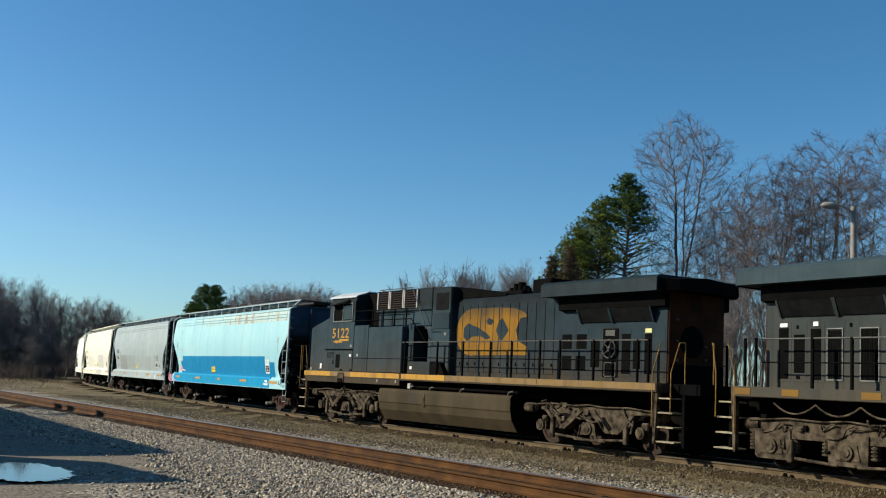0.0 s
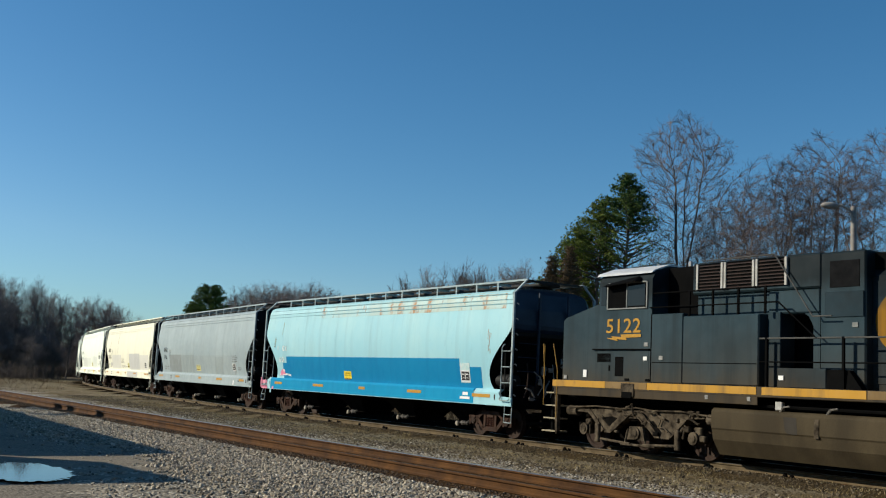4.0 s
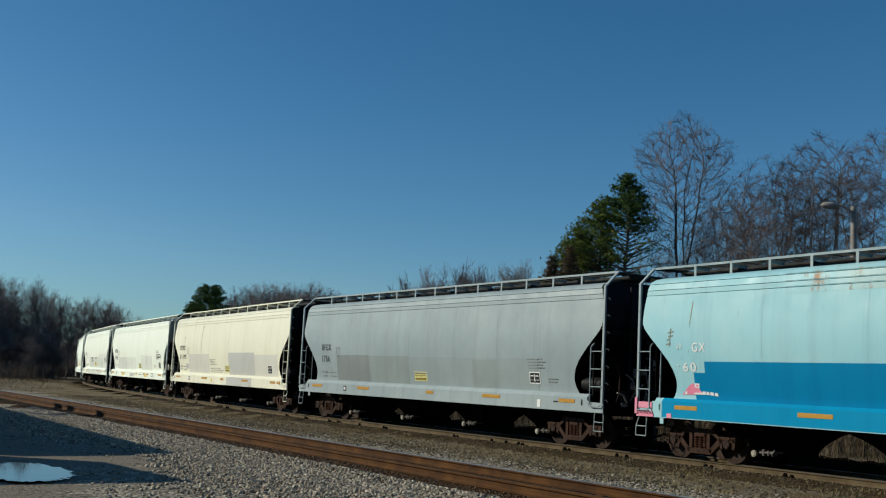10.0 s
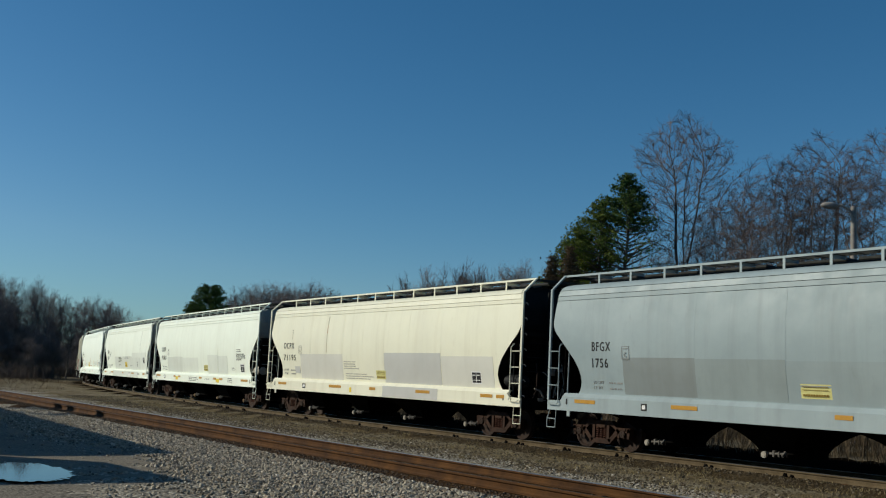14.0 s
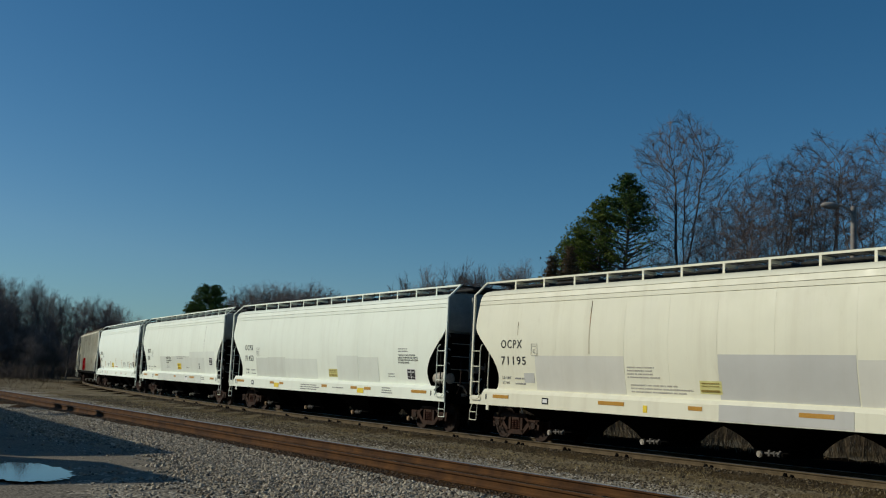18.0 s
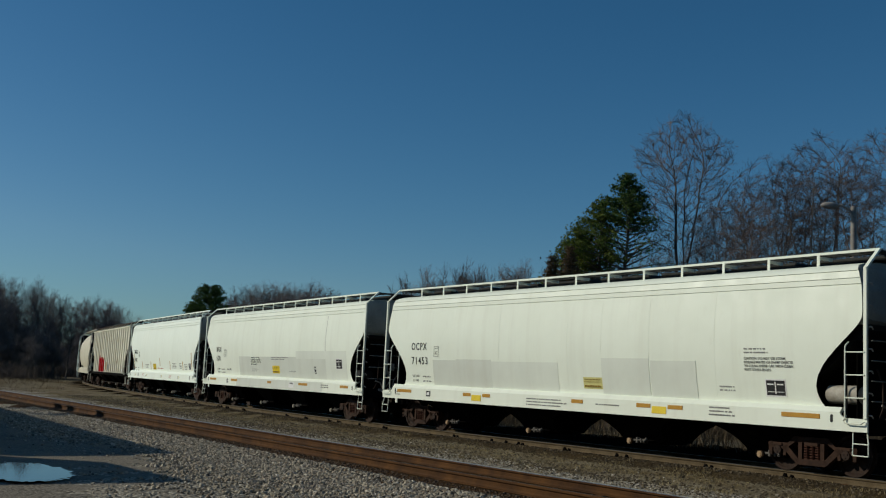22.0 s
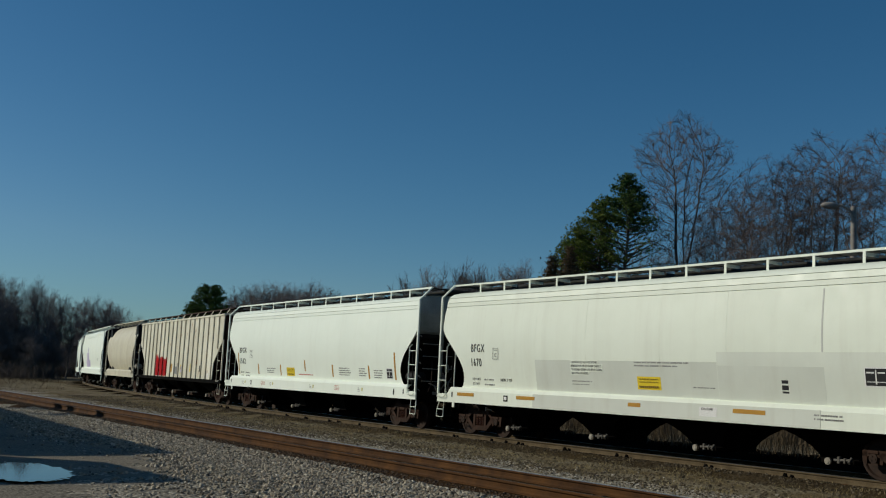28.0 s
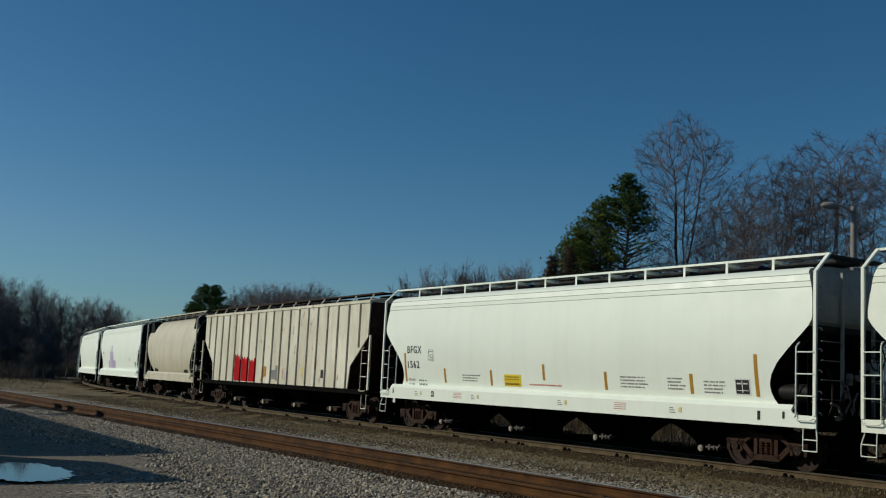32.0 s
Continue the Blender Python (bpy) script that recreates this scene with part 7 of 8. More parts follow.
def crown_tree_meshes(seed, stems, fork, lean, profile, count, tw="twig", upward=0.25, tip=0.0044):
    """A bare tree 10 m high: stems that fork from the trunk and limbs that grow towards free space in the crown's profile (height, radius)."""
    rnd = random.Random(seed)
    gen = np.random.default_rng(seed)
    hs, rs = [q[0] for q in profile], [q[1] for q in profile]
    z = gen.uniform(hs[0], hs[-1], count * 4)
    rad = np.interp(z, hs, rs)
    keep = gen.random(count * 4) < (rad / max(rs)) ** 1.5
    z, rad = z[keep][:count], rad[keep][:count]
    az = gen.uniform(0, 2 * math.pi, len(z))
    rr = rad * gen.random(len(z)) ** 0.45
    free = np.stack([rr * np.cos(az), rr * np.sin(az), z], 1)
    pos, up_of = [np.array((0.0, 0.0, -0.3))], [-1]

    def add(p, parent):
        pos.append(np.array(p, dtype=float))
        up_of.append(parent)
        return len(pos) - 1

    root = 0
    for k in range(1, 6):
        root = add((rnd.gauss(0, 0.02), rnd.gauss(0, 0.02), fork * k / 5), root)
    turn = rnd.uniform(0, 6.28)
    for i in range(stems):
        a = turn + 2 * math.pi * i / stems + rnd.gauss(0, 0.3)
        tall = (0.70 if i else 0.84) * (10 - fork) * rnd.uniform(0.9, 1.06)
        n = max(4, int(tall / 0.3))
        out = lean * rnd.uniform(0.55, 1.2)
        wob = rnd.uniform(0, 6.28)
        last = root
        for k in range(1, n + 1):
            f = k / n
            sway = 0.06 * math.sin(wob + 5 * f)
            last = add((math.cos(a) * out * tall * f ** 0.85 + sway * math.sin(a) + rnd.gauss(0, 0.016), math.sin(a) * out * tall * f ** 0.85 - sway * math.cos(a) + rnd.gauss(0, 0.016), fork + tall * f), last)
    near = np.full(len(free), 1e9)
    who = np.zeros(len(free), dtype=int)
    seen = 3
    for turn_ in range(70):
        for j in range(seen, len(pos)):
            d = np.linalg.norm(free - pos[j], axis=1)
            m = d < near
            near[m], who[m] = d[m], j
        seen = len(pos)
        live = near > 0.20
        free, near, who = free[live], near[live], who[live]
        pull = near < 2.2
        if not pull.any():
            break
        for j in np.unique(who[pull]):
            if up_of.count(int(j)) > 3:
                continue
            t_ = free[pull & (who == j)] - pos[j]
            d = (t_ / np.linalg.norm(t_, axis=1)[:, None]).sum(0)
            back = pos[j] - pos[up_of[j]]
            d = d / (np.linalg.norm(d) + 1e-6) + 0.65 * back / np.linalg.norm(back) + np.array((rnd.gauss(0, 0.12), rnd.gauss(0, 0.12), upward + rnd.gauss(0, 0.12)))
            add(pos[j] + d / np.linalg.norm(d) * 0.18, int(j))
    size = [0.0] * len(pos)
    for j in range(len(pos) - 1, 0, -1):
        if size[j] == 0:
            size[j] = tip ** 2.45
        size[up_of[j]] += size[j]
    r = [q ** (1 / 2.45) for q in size]
    b, twigs = Build(), Build()
    for j in range(1, len(pos)):
        i = up_of[j]
        thick = r[j] > 0.010
        start = r[i] if r[i] < r[j] * 1.35 else r[j]
        (b if thick else twigs).tube(Vector(pos[i]), Vector(pos[j]), start, r[j], 7 if r[j] > 0.04 else (5 if thick else 3), caps=False)
        if not thick:
            d = Vector(pos[j] - pos[i]).normalized()
            for _ in range(3):
                td = (d * 0.75 + Vector((rnd.gauss(0, 1), rnd.gauss(0, 1), rnd.gauss(0.7, 0.6))).normalized() * 0.6).normalized()
                p = Vector(pos[i]).lerp(Vector(pos[j]), rnd.random())
                q = p + td * rnd.uniform(0.14, 0.42)
                twigs.tube(p, q, 0.0036, 0.0026, 3, caps=False)
                if rnd.random() < 0.5:
                    td = (td + Vector((rnd.gauss(0, 0.4), rnd.gauss(0, 0.4), 0.2))).normalized()
                    twigs.tube(p.lerp(q, 0.6), p.lerp(q, 0.6) + td * rnd.uniform(0.08, 0.22), 0.0030, 0.0022, 3, caps=False)
    k = 10 / max(v[2] for v in twigs.v)
    for q in (b, twigs):
        q.v = [(x, y, z * k if z > 0 else z) for x, y, z in q.v]
    return b.mesh("limbs", MAT["bark"], 50), twigs.mesh("twig_crown", MAT[tw])


OVAL_KIND = [crown_tree_meshes(57, 4, 3.4, 0.115, [(3.4, 0.8), (5.2, 1.2), (6.3, 1.3), (7.3, 1.45), (8.3, 1.7), (8.9, 1.6), (9.5, 1.15), (10, 0.4)], 1500, upward=0.55)]
BROAD = [(3.0, 0.8), (4.6, 1.5), (6.2, 1.95), (7.8, 2.05), (8.8, 1.6), (9.5, 1.0), (10, 0.4)]
NARROW = [(2.4, 0.5), (4.4, 1.1), (6.4, 1.5), (8.0, 1.55), (9.2, 1.1), (10, 0.4)]
TALL_KINDS = [crown_tree_meshes(52, 3, 2.4, 0.24, BROAD, 620, "twig_red", 0.5, 0.0047), crown_tree_meshes(53, 4, 2.0, 0.26, BROAD, 620, "twig_red", 0.4, 0.0047), crown_tree_meshes(54, 3, 3.0, 0.15, NARROW, 520, "twig", 0.65, 0.0047), crown_tree_meshes(55, 3, 2.5, 0.18, NARROW, 520, "twig_red", 0.6, 0.0047)]
THICK_KINDS = [tree_meshes(41, 0.6, 0.7, 4, (3, 3, 3, 2), 0.2, 0.42, "twig_far"), tree_meshes(42, 0.6, 0.7, 4, (3, 3, 3, 2), 0.2, 0.38, "twig_far"), tree_meshes(43, 0.62, 0.65, 4, (3, 3, 3, 2), 0.2, 0.4, "twig_far")]
BUSHY_KINDS = [tree_meshes(21, 0.6, 0.9, 4, (3, 2, 2, 2), 0.26, 0.35), tree_meshes(22, 0.6, 0.9, 4, (3, 2, 2, 2), 0.26, 0.4), tree_meshes(23, 0.55, 1.0, 4, (3, 2, 2, 2), 0.28, 0.38)]


def bare_tree(x, y, height, kinds, rnd, label, wide=1.0):
    limbs, twigs = rnd.choice(kinds)
    z = ground_height(x, y) if abs(x) < 80 and y < 210 else -0.25
    k = (height - z) / 10
    ob = part("bare_tree", limbs, None)
    ob.matrix_basis = pose(x, y, z, 0, 0, rnd.uniform(0, 360)) @ Matrix.Diagonal((k * wide, k * wide, k, 1))
    tagged(ob, label, "tree", "bare trees")
    part("twig_crown", twigs, None, ob, "fine grey-brown twigs")
    return ob


rnd = random.Random(77)
bare_tree(13.9, 62, 18.3, OVAL_KIND, rnd, "tall bare tree with several upright stems and fine twigs")
TALL = [(16.7, 60, 14.4), (17.2, 57, 15.0), (19.2, 60, 15.6), (18.5, 55, 15.0), (19.9, 56, 16.1), (21.5, 58, 16.0), (21.4, 53, 15.4), (23.6, 56, 16.8), (16.0, 55, 12.4), (17.7, 66, 14.4), (15.2, 60, 12.2), (12.6, 66, 11.6)]
for x, y, h in TALL:
    bare_tree(x, y, h, TALL_KINDS, rnd, "tall bare deciduous tree with fine reddish twigs", rnd.uniform(0.9, 1.1))
MID = [(-3.6, 86, 9.2), (-2.2, 88, 10.2), (-1.6, 85, 10.4), (-0.4, 85, 11.0), (0.3, 83, 10.4), (1.6, 83, 10.8), (3.0, 82, 11.0), (5.4, 83, 11.2), (0.9, 87, 11.4), (2.2, 85, 11.7), (3.6, 88, 11.5), (4.7, 84, 11.3), (6.0, 86, 12.1), (7.3, 84, 11.1), (8.8, 88, 11.3), (-2.9, 90, 9.0), (10.5, 84, 11.0), (13.0, 86, 11.5)]
UNDER = [(10.6, 47, 6.0), (12.4, 46, 6.8), (13.3, 49, 7.2), (14.4, 46, 6.6), (15.7, 48, 7.4), (17.0, 45, 6.4), (18.4, 47, 7.0), (19.8, 45, 6.6), (11.6, 50, 6.4), (16.3, 51, 7.0)]
MID += [(x + 0.6, y - 4 + (i % 3) * 2, h * (0.86 + 0.05 * (i % 3))) for i, (x, y, h) in enumerate(MID)]
for x, y, h in MID + UNDER:
    bare_tree(x, y, h, BUSHY_KINDS + THICK_KINDS, rnd, "small bare tree with reddish twigs", 0.75)
FAR = [(-29.2, 150, 13.4), (-27.1, 150, 14.3), (-25.0, 152, 15.0), (-22.3, 150, 14.5), (-19.6, 150, 15.4), (-17.2, 152, 15.4), (-15.1, 150, 13.4), (-31.0, 154, 11.5), (-23.8, 156, 14.0), (-18.3, 156, 14.8), (-26.0, 158, 13.5), (-21.0, 160, 14.0), (-28.2, 146, 12.5), (-24.4, 146, 13.8), (-20.6, 147, 14.2), (-16.3, 147, 13.6), (-30.2, 149, 11.8), (-18.4, 145, 13.8), (-22.8, 143, 13.0)]
LEFT = [(-61.2, 150, 13.5), (-60.0, 152, 13.5), (-56.7, 149, 12.3), (-55.4, 151, 11.5), (-54.5, 153, 11.1), (-52.2, 152, 10.0), (-63.6, 190, 12.7), (-60.5, 188, 13.4), (-59.2, 192, 13.1), (-56.4, 190, 11.9), (-63.6, 150, 13.8),
        (-58.5, 156, 12.5), (-62.5, 158, 13.5), (-57.5, 160, 11.5), (-65.0, 186, 13.0), (-54.0, 192, 11.0), (-63.0, 139, 12.6), (-60.8, 140, 12.0), (-58.6, 139, 11.0), (-56.4, 140, 9.6), (-54.6, 141, 8.6), (-64.6, 141, 13.0), (-61.6, 137, 11.6), (-57.4, 137, 9.6), (-59.0, 146, 11.5), (-62.0, 143, 12.5), (-56.0, 144, 9.5), (-53.5, 147, 8.5), (-62.0, 195, 13.0), (-58.0, 196, 12.6), (-57.5, 186, 12.4), (-61.8, 184, 12.8), (-55.2, 186, 11.0), (-64.5, 146, 13.2), (-58.0, 143, 11.0), (-60.5, 147, 12.6)]
FAR += [(x + 1.1, y - 5 + (i % 3) * 4, h * (0.86 + 0.05 * (i % 4))) for i, (x, y, h) in enumerate(FAR) if y < 155]
FAR += [(x + 0.5, y - 9 + (i % 2) * 3, h * (0.80 + 0.06 * (i % 3))) for i, (x, y, h) in enumerate(FAR)]
LEFT = [(x, y, h * 1.07) for x, y, h in LEFT]
for x, y, h in FAR + LEFT:
    bare_tree(x, y, h, THICK_KINDS, rnd, "distant bare tree in a dense thicket", rnd.uniform(0.75, 0.95))


def pine_meshes(seed, height, base, width, dense, mat, bare=0.0, crowd=0.0, curve=0.8):
    """A conifer: trunk, rising limbs and clumps of needles; the lowest limbs may be nearly bare, and those on a crowded side are shorter."""
    rnd = random.Random(seed)
    b, leaves = Build(), Build()
    n = 10
    pts = [Vector((0.12 * math.sin(i * 0.9), 0.10 * math.cos(i * 1.3), height * i / n)) for i in range(n + 1)]
    for i in range(n):
        b.tube(pts[i], pts[i + 1], 0.19 * (1 - i / n) + 0.03, 0.19 * (1 - (i + 1) / n) + 0.03, 7, caps=False)
    z = base
    a = rnd.uniform(0, 6.28)
    while z < height - 0.1:
        f = (z - base) / (height - base)
        for _ in range(2 if f < bare else 4):
            a += 2.4 + rnd.gauss(0, 0.25)
            reach = (width * (1 - f) ** curve * rnd.uniform(0.84, 1.0) + 0.10) * (1 - crowd * max(0.0, math.cos(a)))
            d = Vector((math.cos(a), math.sin(a), rnd.uniform(0.10, 0.55))).normalized()
            p0 = Vector((0, 0, z))
            b.tube(p0, p0 + d * reach, 0.05 * (1 - f) + 0.012, 0.01, 5, caps=False)
            if f < bare:
                amount = 0.12 if rnd.random() < 0.75 else 0.45
            else:
                amount = 1.0 if rnd.random() < 0.92 else 0.5
            for c in range(int((2 + reach * dense) * amount)):
                q = p0 + d * reach * rnd.uniform(0.25, 1.05) + Vector((rnd.gauss(0, 0.20), rnd.gauss(0, 0.20), rnd.gauss(0, 0.16) - 0.03)) * (1.0 - 0.5 * f)
                size = rnd.uniform(0.08, 0.17)
                for _k in range(14):
                    v = Vector((rnd.gauss(0, 1), rnd.gauss(0, 1), rnd.gauss(0, 0.8))).normalized()
                    w = v.orthogonal().normalized() * 0.02
                    leaves.add([q - w, q + w, q + v * size], [(0, 1, 2)])
        z += rnd.uniform(0.12, 0.22)
    return b.mesh("limbs", MAT["bark"], 50), leaves.mesh("needles", MAT[mat])


def conifer(x, y, top, seed, base, width, dense, mat, label, cat, bare=0.0, crowd=0.0, curve=0.8):
    z = ground_height(x, y)
    limbs, needles = pine_meshes(seed, top - z, base, width, dense, mat, bare, crowd, curve)
    ob = part(cat.replace(" ", "_"), limbs, None, at=pose(x, y, z))
    tagged(ob, label, cat)
    part("needles", needles, None, ob, "dense green needles" if mat == "needle" else ("yellow-green needles" if mat == "needle_light" else "browned needles"))


conifer(10.74, 62, 14.4, 31, 7.6, 3.3, 26, "needle", "tall green pine with an open lower trunk", "pine tree", 0.4, 0.15, 0.72)
conifer(9.3, 63, 13.0, 32, 7.4, 3.4, 22, "needle_light", "shorter yellow-green pine beside a browned cedar", "pine tree", 0.1, 0.55, 0.85)
conifer(8.25, 64.5, 11.6, 37, 5.6, 3.0, 22, "needle_light", "small yellow-green pine beside a browned cedar", "pine tree", 0.0, 0.4, 0.85)
conifer(7.3, 61, 9.8, 33, 1.5, 1.7, 26, "needle_brown", "browned cedar with drooping foliage", "cedar tree")
conifer(6.35, 61.5, 9.2, 34, 1.5, 1.6, 26, "needle_brown", "browned cedar with ragged foliage", "cedar tree")
conifer(-25.9, 120, 11.2, 35, 4.6, 2.9, 30, "needle", "distant rounded green pine", "pine tree", 0.1, 0.0, 0.32)
conifer(-27.6, 121, 9.2, 36, 3.4, 2.3, 30, "needle", "distant small green pine", "pine tree", 0.0, 0.0, 0.35)


def blades(name, spots, mat, label, rnd, h0, h1, lean, width, n, kind="stuff", category="brush"):
    """Many thin stalks, in clumps at the spots (x, y, radius, factor)."""
    b = Build()
    for x, y, rad, fac in spots:
        for _ in range(int(n * fac)):
            px, py = x + rnd.gauss(0, rad), y + rnd.gauss(0, rad)
            z = ground_height(px, py) if -80 < px < 80 and -50 < py < 210 else -0.25
            h = rnd.uniform(h0, h1) * (0.6 + 0.4 * fac)
            a = rnd.uniform(0, 2 * math.pi)
            tx, ty = rnd.gauss(0, lean) * h, rnd.gauss(0, lean) * h
            wx, wy = math.cos(a) * width, math.sin(a) * width
            mx, my, mz = px + tx * 0.35, py + ty * 0.35, z + h * 0.55
            b.add([(px - wx, py - wy, z - 0.03), (px + wx, py + wy, z - 0.03), (mx + wx * 0.8, my + wy * 0.8, mz), (mx - wx * 0.8, my - wy * 0.8, mz), (px + tx, py + ty, z + h)], [(0, 1, 2, 3), (3, 2, 4)])
    return tagged(part(name, b, MAT[mat]), label, category, kind=kind)


rnd = random.Random(9)
# dry brush along the far side of the train's track
spots = []
for s in np.arange(-75, 45, 0.8):
    for k in range(3):
        x, y, h = on_line(float(s), -(9.5 + 2.2 * k + rnd.gauss(0, 0.8)))
        spots.append((x, y, 0.6, rnd.uniform(0.5, 1.2)))
blades("dry_brush", spots, "brush", "dry brown weeds and saplings behind the track", rnd, 0.5, 2.2, 0.55, 0.011, 62)
spots = [(rnd.uniform(8, 24), rnd.uniform(44, 52), 0.5, rnd.uniform(0.5, 1.2)) for _ in range(60)]
blades("sapling_thicket", spots, "twig", "thin bare saplings and weeds behind the track", rnd, 1.5, 5.0, 0.16, 0.016, 26)
spots = [(rnd.uniform(-68, -46), rnd.uniform(133, 146), 1.2, rnd.uniform(0.6, 1.3)) for _ in range(170)] + [(rnd.uniform(-68, -46), rnd.uniform(125, 135), 1.2, rnd.uniform(0.7, 1.3)) for _ in range(130)]
spots = [q for q in spots if q[0] < -50 - (q[1] - 133) * 0.1]
spots += [(rnd.uniform(-33, -12), rnd.uniform(142, 150), 1.2, rnd.uniform(0.6, 1.2)) for _ in range(70)] + [(rnd.uniform(-74, -53), rnd.uniform(172, 190), 1.2, rnd.uniform(0.8, 1.4)) for _ in range(90)]
blades("far_thicket", spots, "thicket", "dark tangled undergrowth below distant trees", rnd, 0.4, 2.0, 0.5, 0.02, 60)
for i in range(64):
    x, y = (rnd.uniform(-69, -50), rnd.uniform(132, 150)) if i < 40 else (rnd.uniform(-72, -54), rnd.uniform(168, 184))
    if x < -49.5 - (y - 133) * 0.1:
        bare_tree(x, y, rnd.uniform(4.0, 7.5), THICK_KINDS, rnd, "low bare shrub in dark undergrowth", 1.5).name = "bare_shrub"
spots = [(rnd.uniform(-60, -34), rnd.uniform(108, 128), 1.0, rnd.uniform(0.4, 1.0)) for _ in range(90)] + [(rnd.uniform(-50, -26), rnd.uniform(66, 108), 1.0, rnd.uniform(0.2, 0.7)) for _ in range(90)]
spots = [q for q in spots if q[0] < float(np.interp(q[1], line_y[::-1], line_x[::-1])) - 4]
blades("far_grass", spots, "brush", "dry brown grass beside the far curve", rnd, 0.08, 0.4, 0.6, 0.012, 70, category="grass")

spots = [(rnd.uniform(-105, 25), rnd.uniform(205, 250), 2.0, rnd.uniform(0.6, 1.3)) for _ in range(260)]
spots = [q for q in spots if abs(q[0] - float(np.interp(q[1], line_y[::-1], line_x[::-1]))) > 9]
blades("far_woods", spots, "thicket", "dark bare woods along the horizon", rnd, 3.0, 8.0, 0.22, 0.07, 40, category="woods")

# low dry grass and weeds between the tracks
spots = []
for s in np.arange(-50, 8, 0.09):
    u = rnd.choice((2.2, 2.8, 3.4, 4.2, 5.2, 6.4)) + rnd.gauss(0, 0.4)
    x, y, h = on_line(float(s), u)
    spots.append((x, y, 0.16, rnd.uniform(0.3, 1.0)))
blades("dry_grass", spots, "grass", "short dry grass between the two tracks", rnd, 0.02, 0.075, 0.7, 0.006, 45, category="grass")


def stones(name, count, place, rnd, r0, r1, label, mat="stone"):
    """Loose crushed stone: small rough hulls."""
    base = [(1, 0, -0.2), (-0.3, 0.9, -0.1), (-0.7, -0.7, -0.2), (0.3, -0.8, 0.1), (0.5, 0.5, 0.6), (-0.6, 0.1, 0.7), (0.1, -0.4, 0.75), (0, 0, -0.5)]
    faces = [(0, 4, 3), (0, 1, 4), (1, 5, 4), (1, 2, 5), (2, 6, 5), (2, 3, 6), (3, 4, 6), (4, 5, 6), (0, 3, 7), (3, 2, 7), (2, 1, 7), (1, 0, 7)]
    b = Build()
    for _ in range(count):
        x, y, z = place()
        r = rnd.uniform(r0, r1) * rnd.choice((0.7, 1, 1, 1.25))
        a = rnd.uniform(0, 6.28)
        c, s_ = math.cos(a) * r, math.sin(a) * r
        e, k = rnd.uniform(0.6, 1.1), rnd.uniform(0.6, 1.0)
        b.add([(x + px * c - py * e * s_, y + px * s_ + py * e * c, z + pz * r * k) for px, py, pz in base], faces)
    return tagged(part(name, b, MAT[mat]), label, "gravel", kind="stuff")


def island_stone(name, tones):
    m, nt, b = node_mat(name)
    g = nt.nodes.new("ShaderNodeNewGeometry")
    col = ramp(nt, g.outputs["Random Per Island"], [(i / (len(tones) - 1), c) for i, c in enumerate(tones)])
    fn = noise_tex(nt, 60, 3)
    nt.links.new(mix(nt, 1.0, col, ramp(nt, fn, [(0.3, 0.75), (0.65, 1.0)]), 'MULTIPLY'), b.inputs["Base Color"])
    b.inputs["Roughness"].default_value = 0.9
    return m


MAT["loose_stone"] = island_stone("loose_stone_mat", [(0.085, 0.072, 0.053), (0.29, 0.255, 0.19), (0.48, 0.43, 0.33), (0.26, 0.20, 0.134), (0.66, 0.60, 0.49)])
MAT["earth_stone"] = island_stone("earth_stone_mat", [(0.032, 0.022, 0.011), (0.115, 0.086, 0.048), (0.066, 0.046, 0.023), (0.22, 0.18, 0.118)])
MAT["rusty_stone"] = island_stone("rusty_stone_mat", [(0.03, 0.018, 0.009), (0.085, 0.048, 0.022), (0.06, 0.034, 0.016), (0.13, 0.085, 0.045)])
rnd = random.Random(4)


def by_siding():
    while True:
        s = -34 * rnd.random() ** 1.2 + 4
        x, y, _ = on_near(s, abs(rnd.gauss(0, 2.1)) + 1.6)
        if not bare_yard(x, y) or rnd.random() < 0.06:
            break
    return x, y, ground_height(x, y) + 0.008


def in_siding():
    s = rnd.uniform(-40, 9)
    x, y, _ = on_near(s, rnd.choice((rnd.uniform(-0.6, 0.6), rnd.uniform(0.95, 1.7), rnd.uniform(0.95, 1.7), 0.95 + abs(rnd.gauss(0, 0.9)))))
    return x, y, ground_height(x, y) - 0.004


def past_siding():
    x, y, _ = on_near(rnd.uniform(-45, 9), -0.95 - abs(rnd.gauss(0, 1.4)))
    return x, y, ground_height(x, y) + 0.004


def by_train():
    s = rnd.uniform(-50, 10)
    x, y, _ = on_line(s, rnd.choice((rnd.uniform(0.9, 2.2), rnd.uniform(2.0, 4.5), rnd.gauss(5.4, 0.55), rnd.gauss(5.4, 0.55), rnd.uniform(0.9, 6))))
    return x, y, ground_height(x, y) + 0.005


stones("ballast", 34000, by_siding, rnd, 0.018, 0.046, "loose grey crushed stone beside the siding", "loose_stone")
stones("ballast", 10000, in_siding, rnd, 0.016, 0.038, "rust-stained brown stone along the siding rails", "rusty_stone")
stones("ballast", 17000, past_siding, rnd, 0.016, 0.04, "loose grey crushed stone past the siding", "loose_stone")
stones("ballast", 15000, by_train, rnd, 0.016, 0.04, "loose earthy stone beside the train's track", "earth_stone")

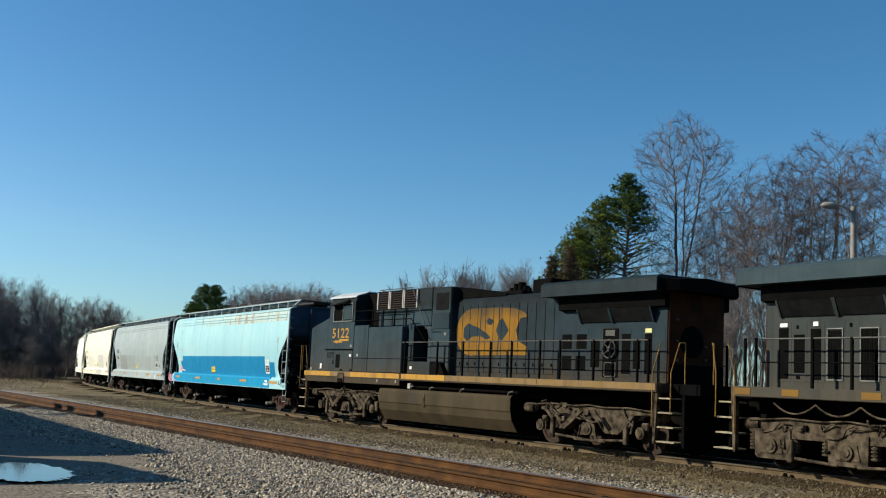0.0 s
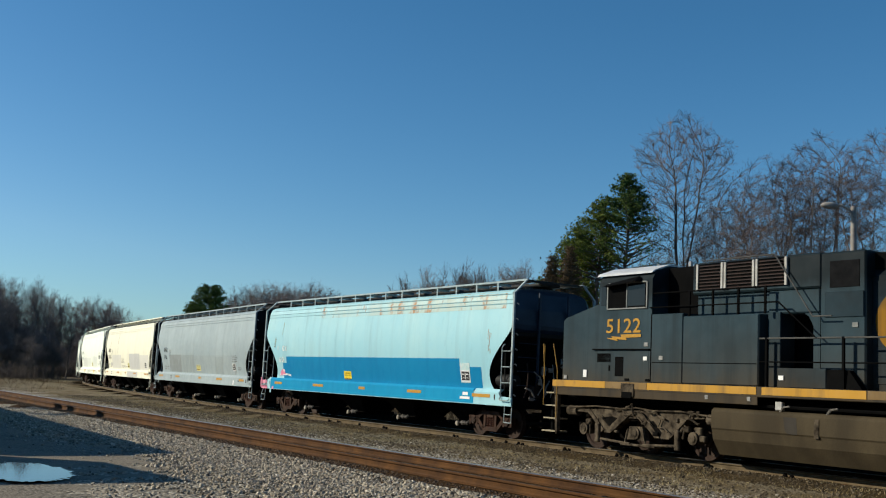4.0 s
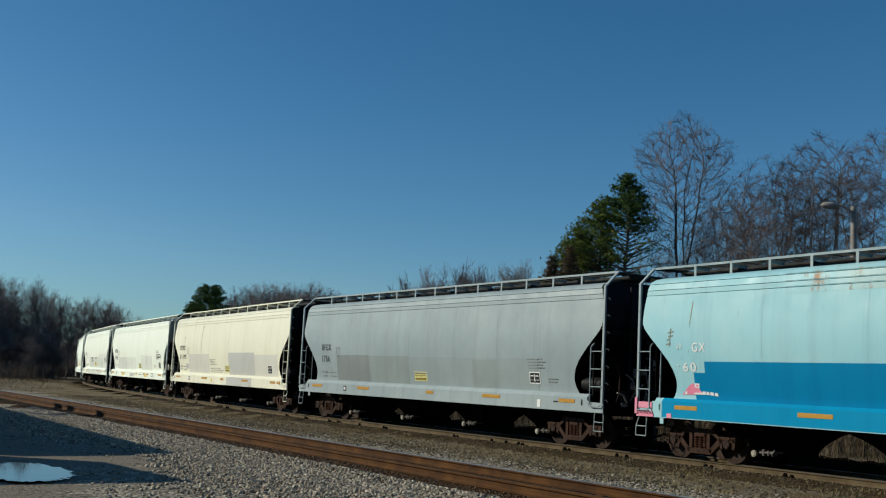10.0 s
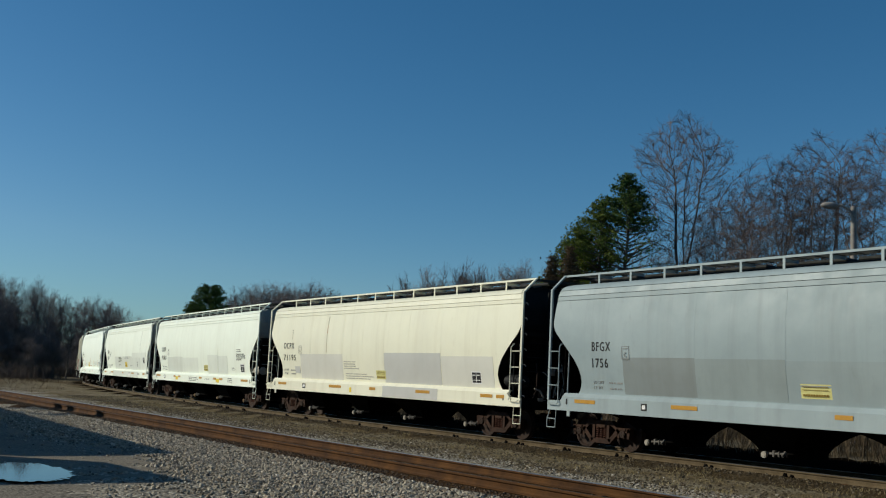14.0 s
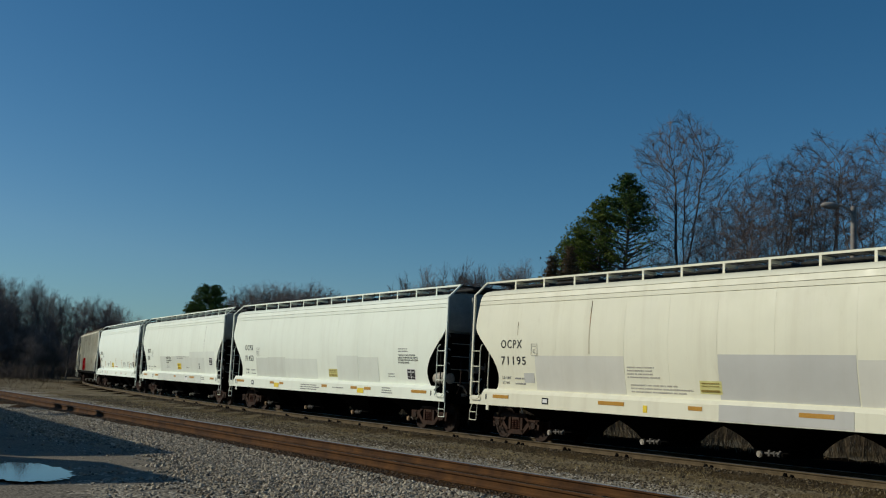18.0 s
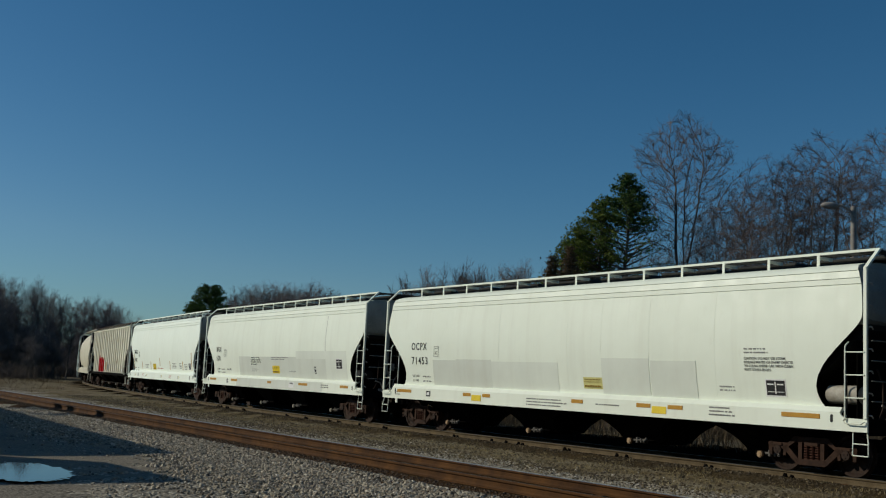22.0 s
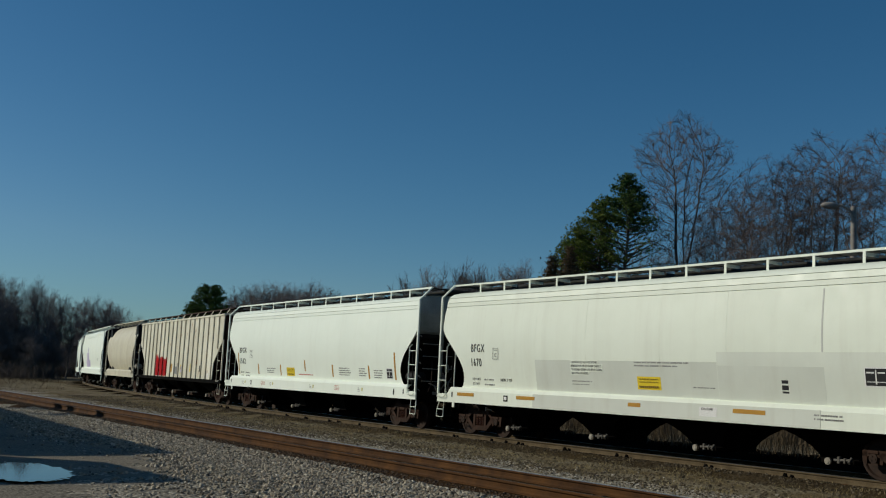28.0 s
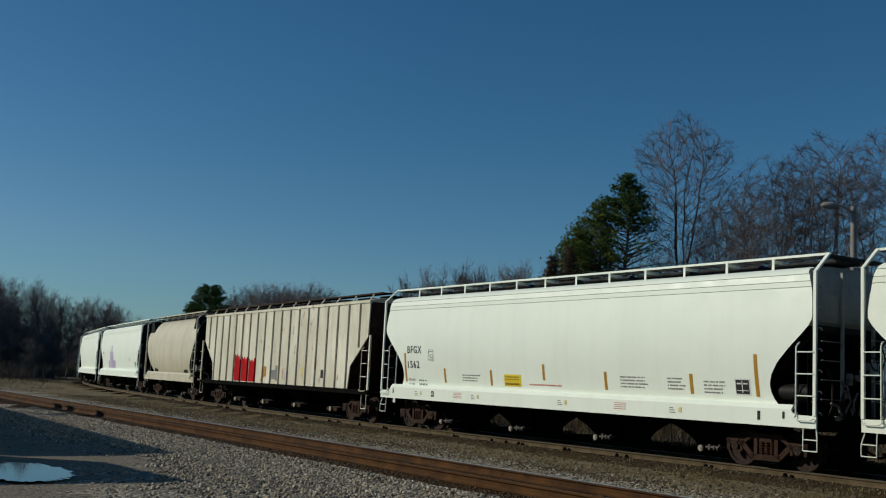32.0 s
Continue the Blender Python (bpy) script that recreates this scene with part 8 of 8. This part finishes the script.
# ---- street lamp behind the train ----
lamp = part("street_lamp", Build().tube((15.5, 40, -0.2), (15.5, 40, 9.0), 0.14, 0.11, 14), MAT["pole"], smooth=40)
tagged(lamp, "weathered pole lamp with a curved arm and oval head", "street lamp")
part("arm", Build().path([(15.46, 39.9, 8.58), (15.38, 39.9, 8.76), (15.22, 39.92, 8.92), (15.02, 39.95, 9.01), (14.85, 39.97, 9.03)], 0.045, 8), MAT["pole"], lamp)
b = Build()
for k in range(9):
    a = math.pi * k / 8
    b.v += [(14.60 - 0.36 * math.cos(a), 40 + 0.17 * math.sin(a) * math.cos(q), 9.0 + 0.135 * math.sin(a) * math.sin(q)) for q in [2 * math.pi * i / 12 for i in range(12)]]
for k in range(8):
    for i in range(12):
        b.f.append((k * 12 + i, k * 12 + (i + 1) % 12, (k + 1) * 12 + (i + 1) % 12, (k + 1) * 12 + i))
part("lamp_head", b, MAT["pole"], lamp, "oval grey lamp head", smooth=60)


# ---- sheds beside the yard, out of view: their shadows lie over the dirt road ----
MAT["shed"] = car_paint("shed_mat", (0.45, 0.44, 0.42), (0.3, 0.27, 0.22), 0.3, 0.6)


def shed(name, corner, a, la, b_dir, lb, top, label):
    cx, cy = corner
    pts = [(cx, cy), (cx + a[0] * la, cy + a[1] * la), (cx + a[0] * la + b_dir[0] * lb, cy + a[1] * la + b_dir[1] * lb), (cx + b_dir[0] * lb, cy + b_dir[1] * lb)]
    bd = Build()
    bd.add([(x, y, -0.3) for x, y in pts] + [(x, y, top) for x, y in pts], [(0, 1, 2, 3), (7, 6, 5, 4), (0, 4, 5, 1), (1, 5, 6, 2), (2, 6, 7, 3), (3, 7, 4, 0)])
    return tagged(part(name, bd, MAT["shed"]), label, "shed")


SHADE = 1 / math.tan(SUN_EL)


def casts(tip, height):
    """The place of a point so high over the ground that its shadow falls on the tip."""
    return tip[0] + math.cos(SUN_AZ) * SHADE * height, tip[1] + math.sin(SUN_AZ) * SHADE * height


TOP = 3.36
long_shed = shed("storage_shed", casts((-5.42, 23.35), TOP + 0.24), (-0.52, 0.855), 34, (-0.72, -0.69), 3.4, TOP, "long grey metal storage shed beside the yard")
shed("storage_shed", casts((-3.78, 17.6), TOP + 0.24), (-0.62, 0.785), 3.9, (-0.85, -0.53), 9, TOP, "short grey metal storage shed beside the yard")
# unseen vents, placed so that their shadows mark the siding rail
for tip, r in (((-11.7, 38.2), 0.32), ((-13.7, 41.6), 0.3), ((-14.9, 43.1), 0.4)):
    x, y = casts(tip, 6.0)
    part("shadow_vent", Build().tube((x, y, TOP - 0.2), (x, y, 5.8), r, n=10).tube((x, y, 5.6), (x, y, 5.85), r * 1.6, r * 1.2, 10), MAT["galv"], long_shed)

# ---- added block behind the viewer, unseen: it cuts skylight and deepens the shade ----
MAT["sky_block"] = surface("sky_block_mat", (0.13, 0.075, 0.055), (0.2, 0.12, 0.085), 1.5, 0.9)
sky_block = part("sky_block_walls", Build().cbox(-34, 30, -24, -7, -0.3, 11.5, 0.05), MAT["sky_block"])
tagged(sky_block, "plain unseen block behind the viewer that holds back skylight", "building")
part("roof", Build().cbox(-34.4, 30.4, -24.4, -6.6, 11.5, 11.9, 0.05), MAT["shed"], sky_block)


# ---- the train's motion ----
def motions():
    times = [i * 0.5 for i in range(65)]
    for car, centre, half in CARS:
        rows = []
        for t in times:
            s = travelled(t) + centre
            ax, ay, _ = on_line(s - half)
            bx, by, _ = on_line(s + half)
            rows.append((t, pose((ax + bx) / 2, (ay + by) / 2, 0, 0, 0, math.degrees(math.atan2(by - ay, bx - ax)) + (180 if car is LEAD else 0))))
        walk(car, rows)
    fine = [i / 6 for i in range(193)]
    for w, dx, z, r, _ in WHEELS:
        flip = -1 if w.get("flipped") else 1
        walk(w, [(t, Matrix.Translation((dx, 0, z)) @ Matrix.Rotation(flip * (travelled(t) - travelled(0)) / r, 4, 'Y')) for t in fine])


motions()
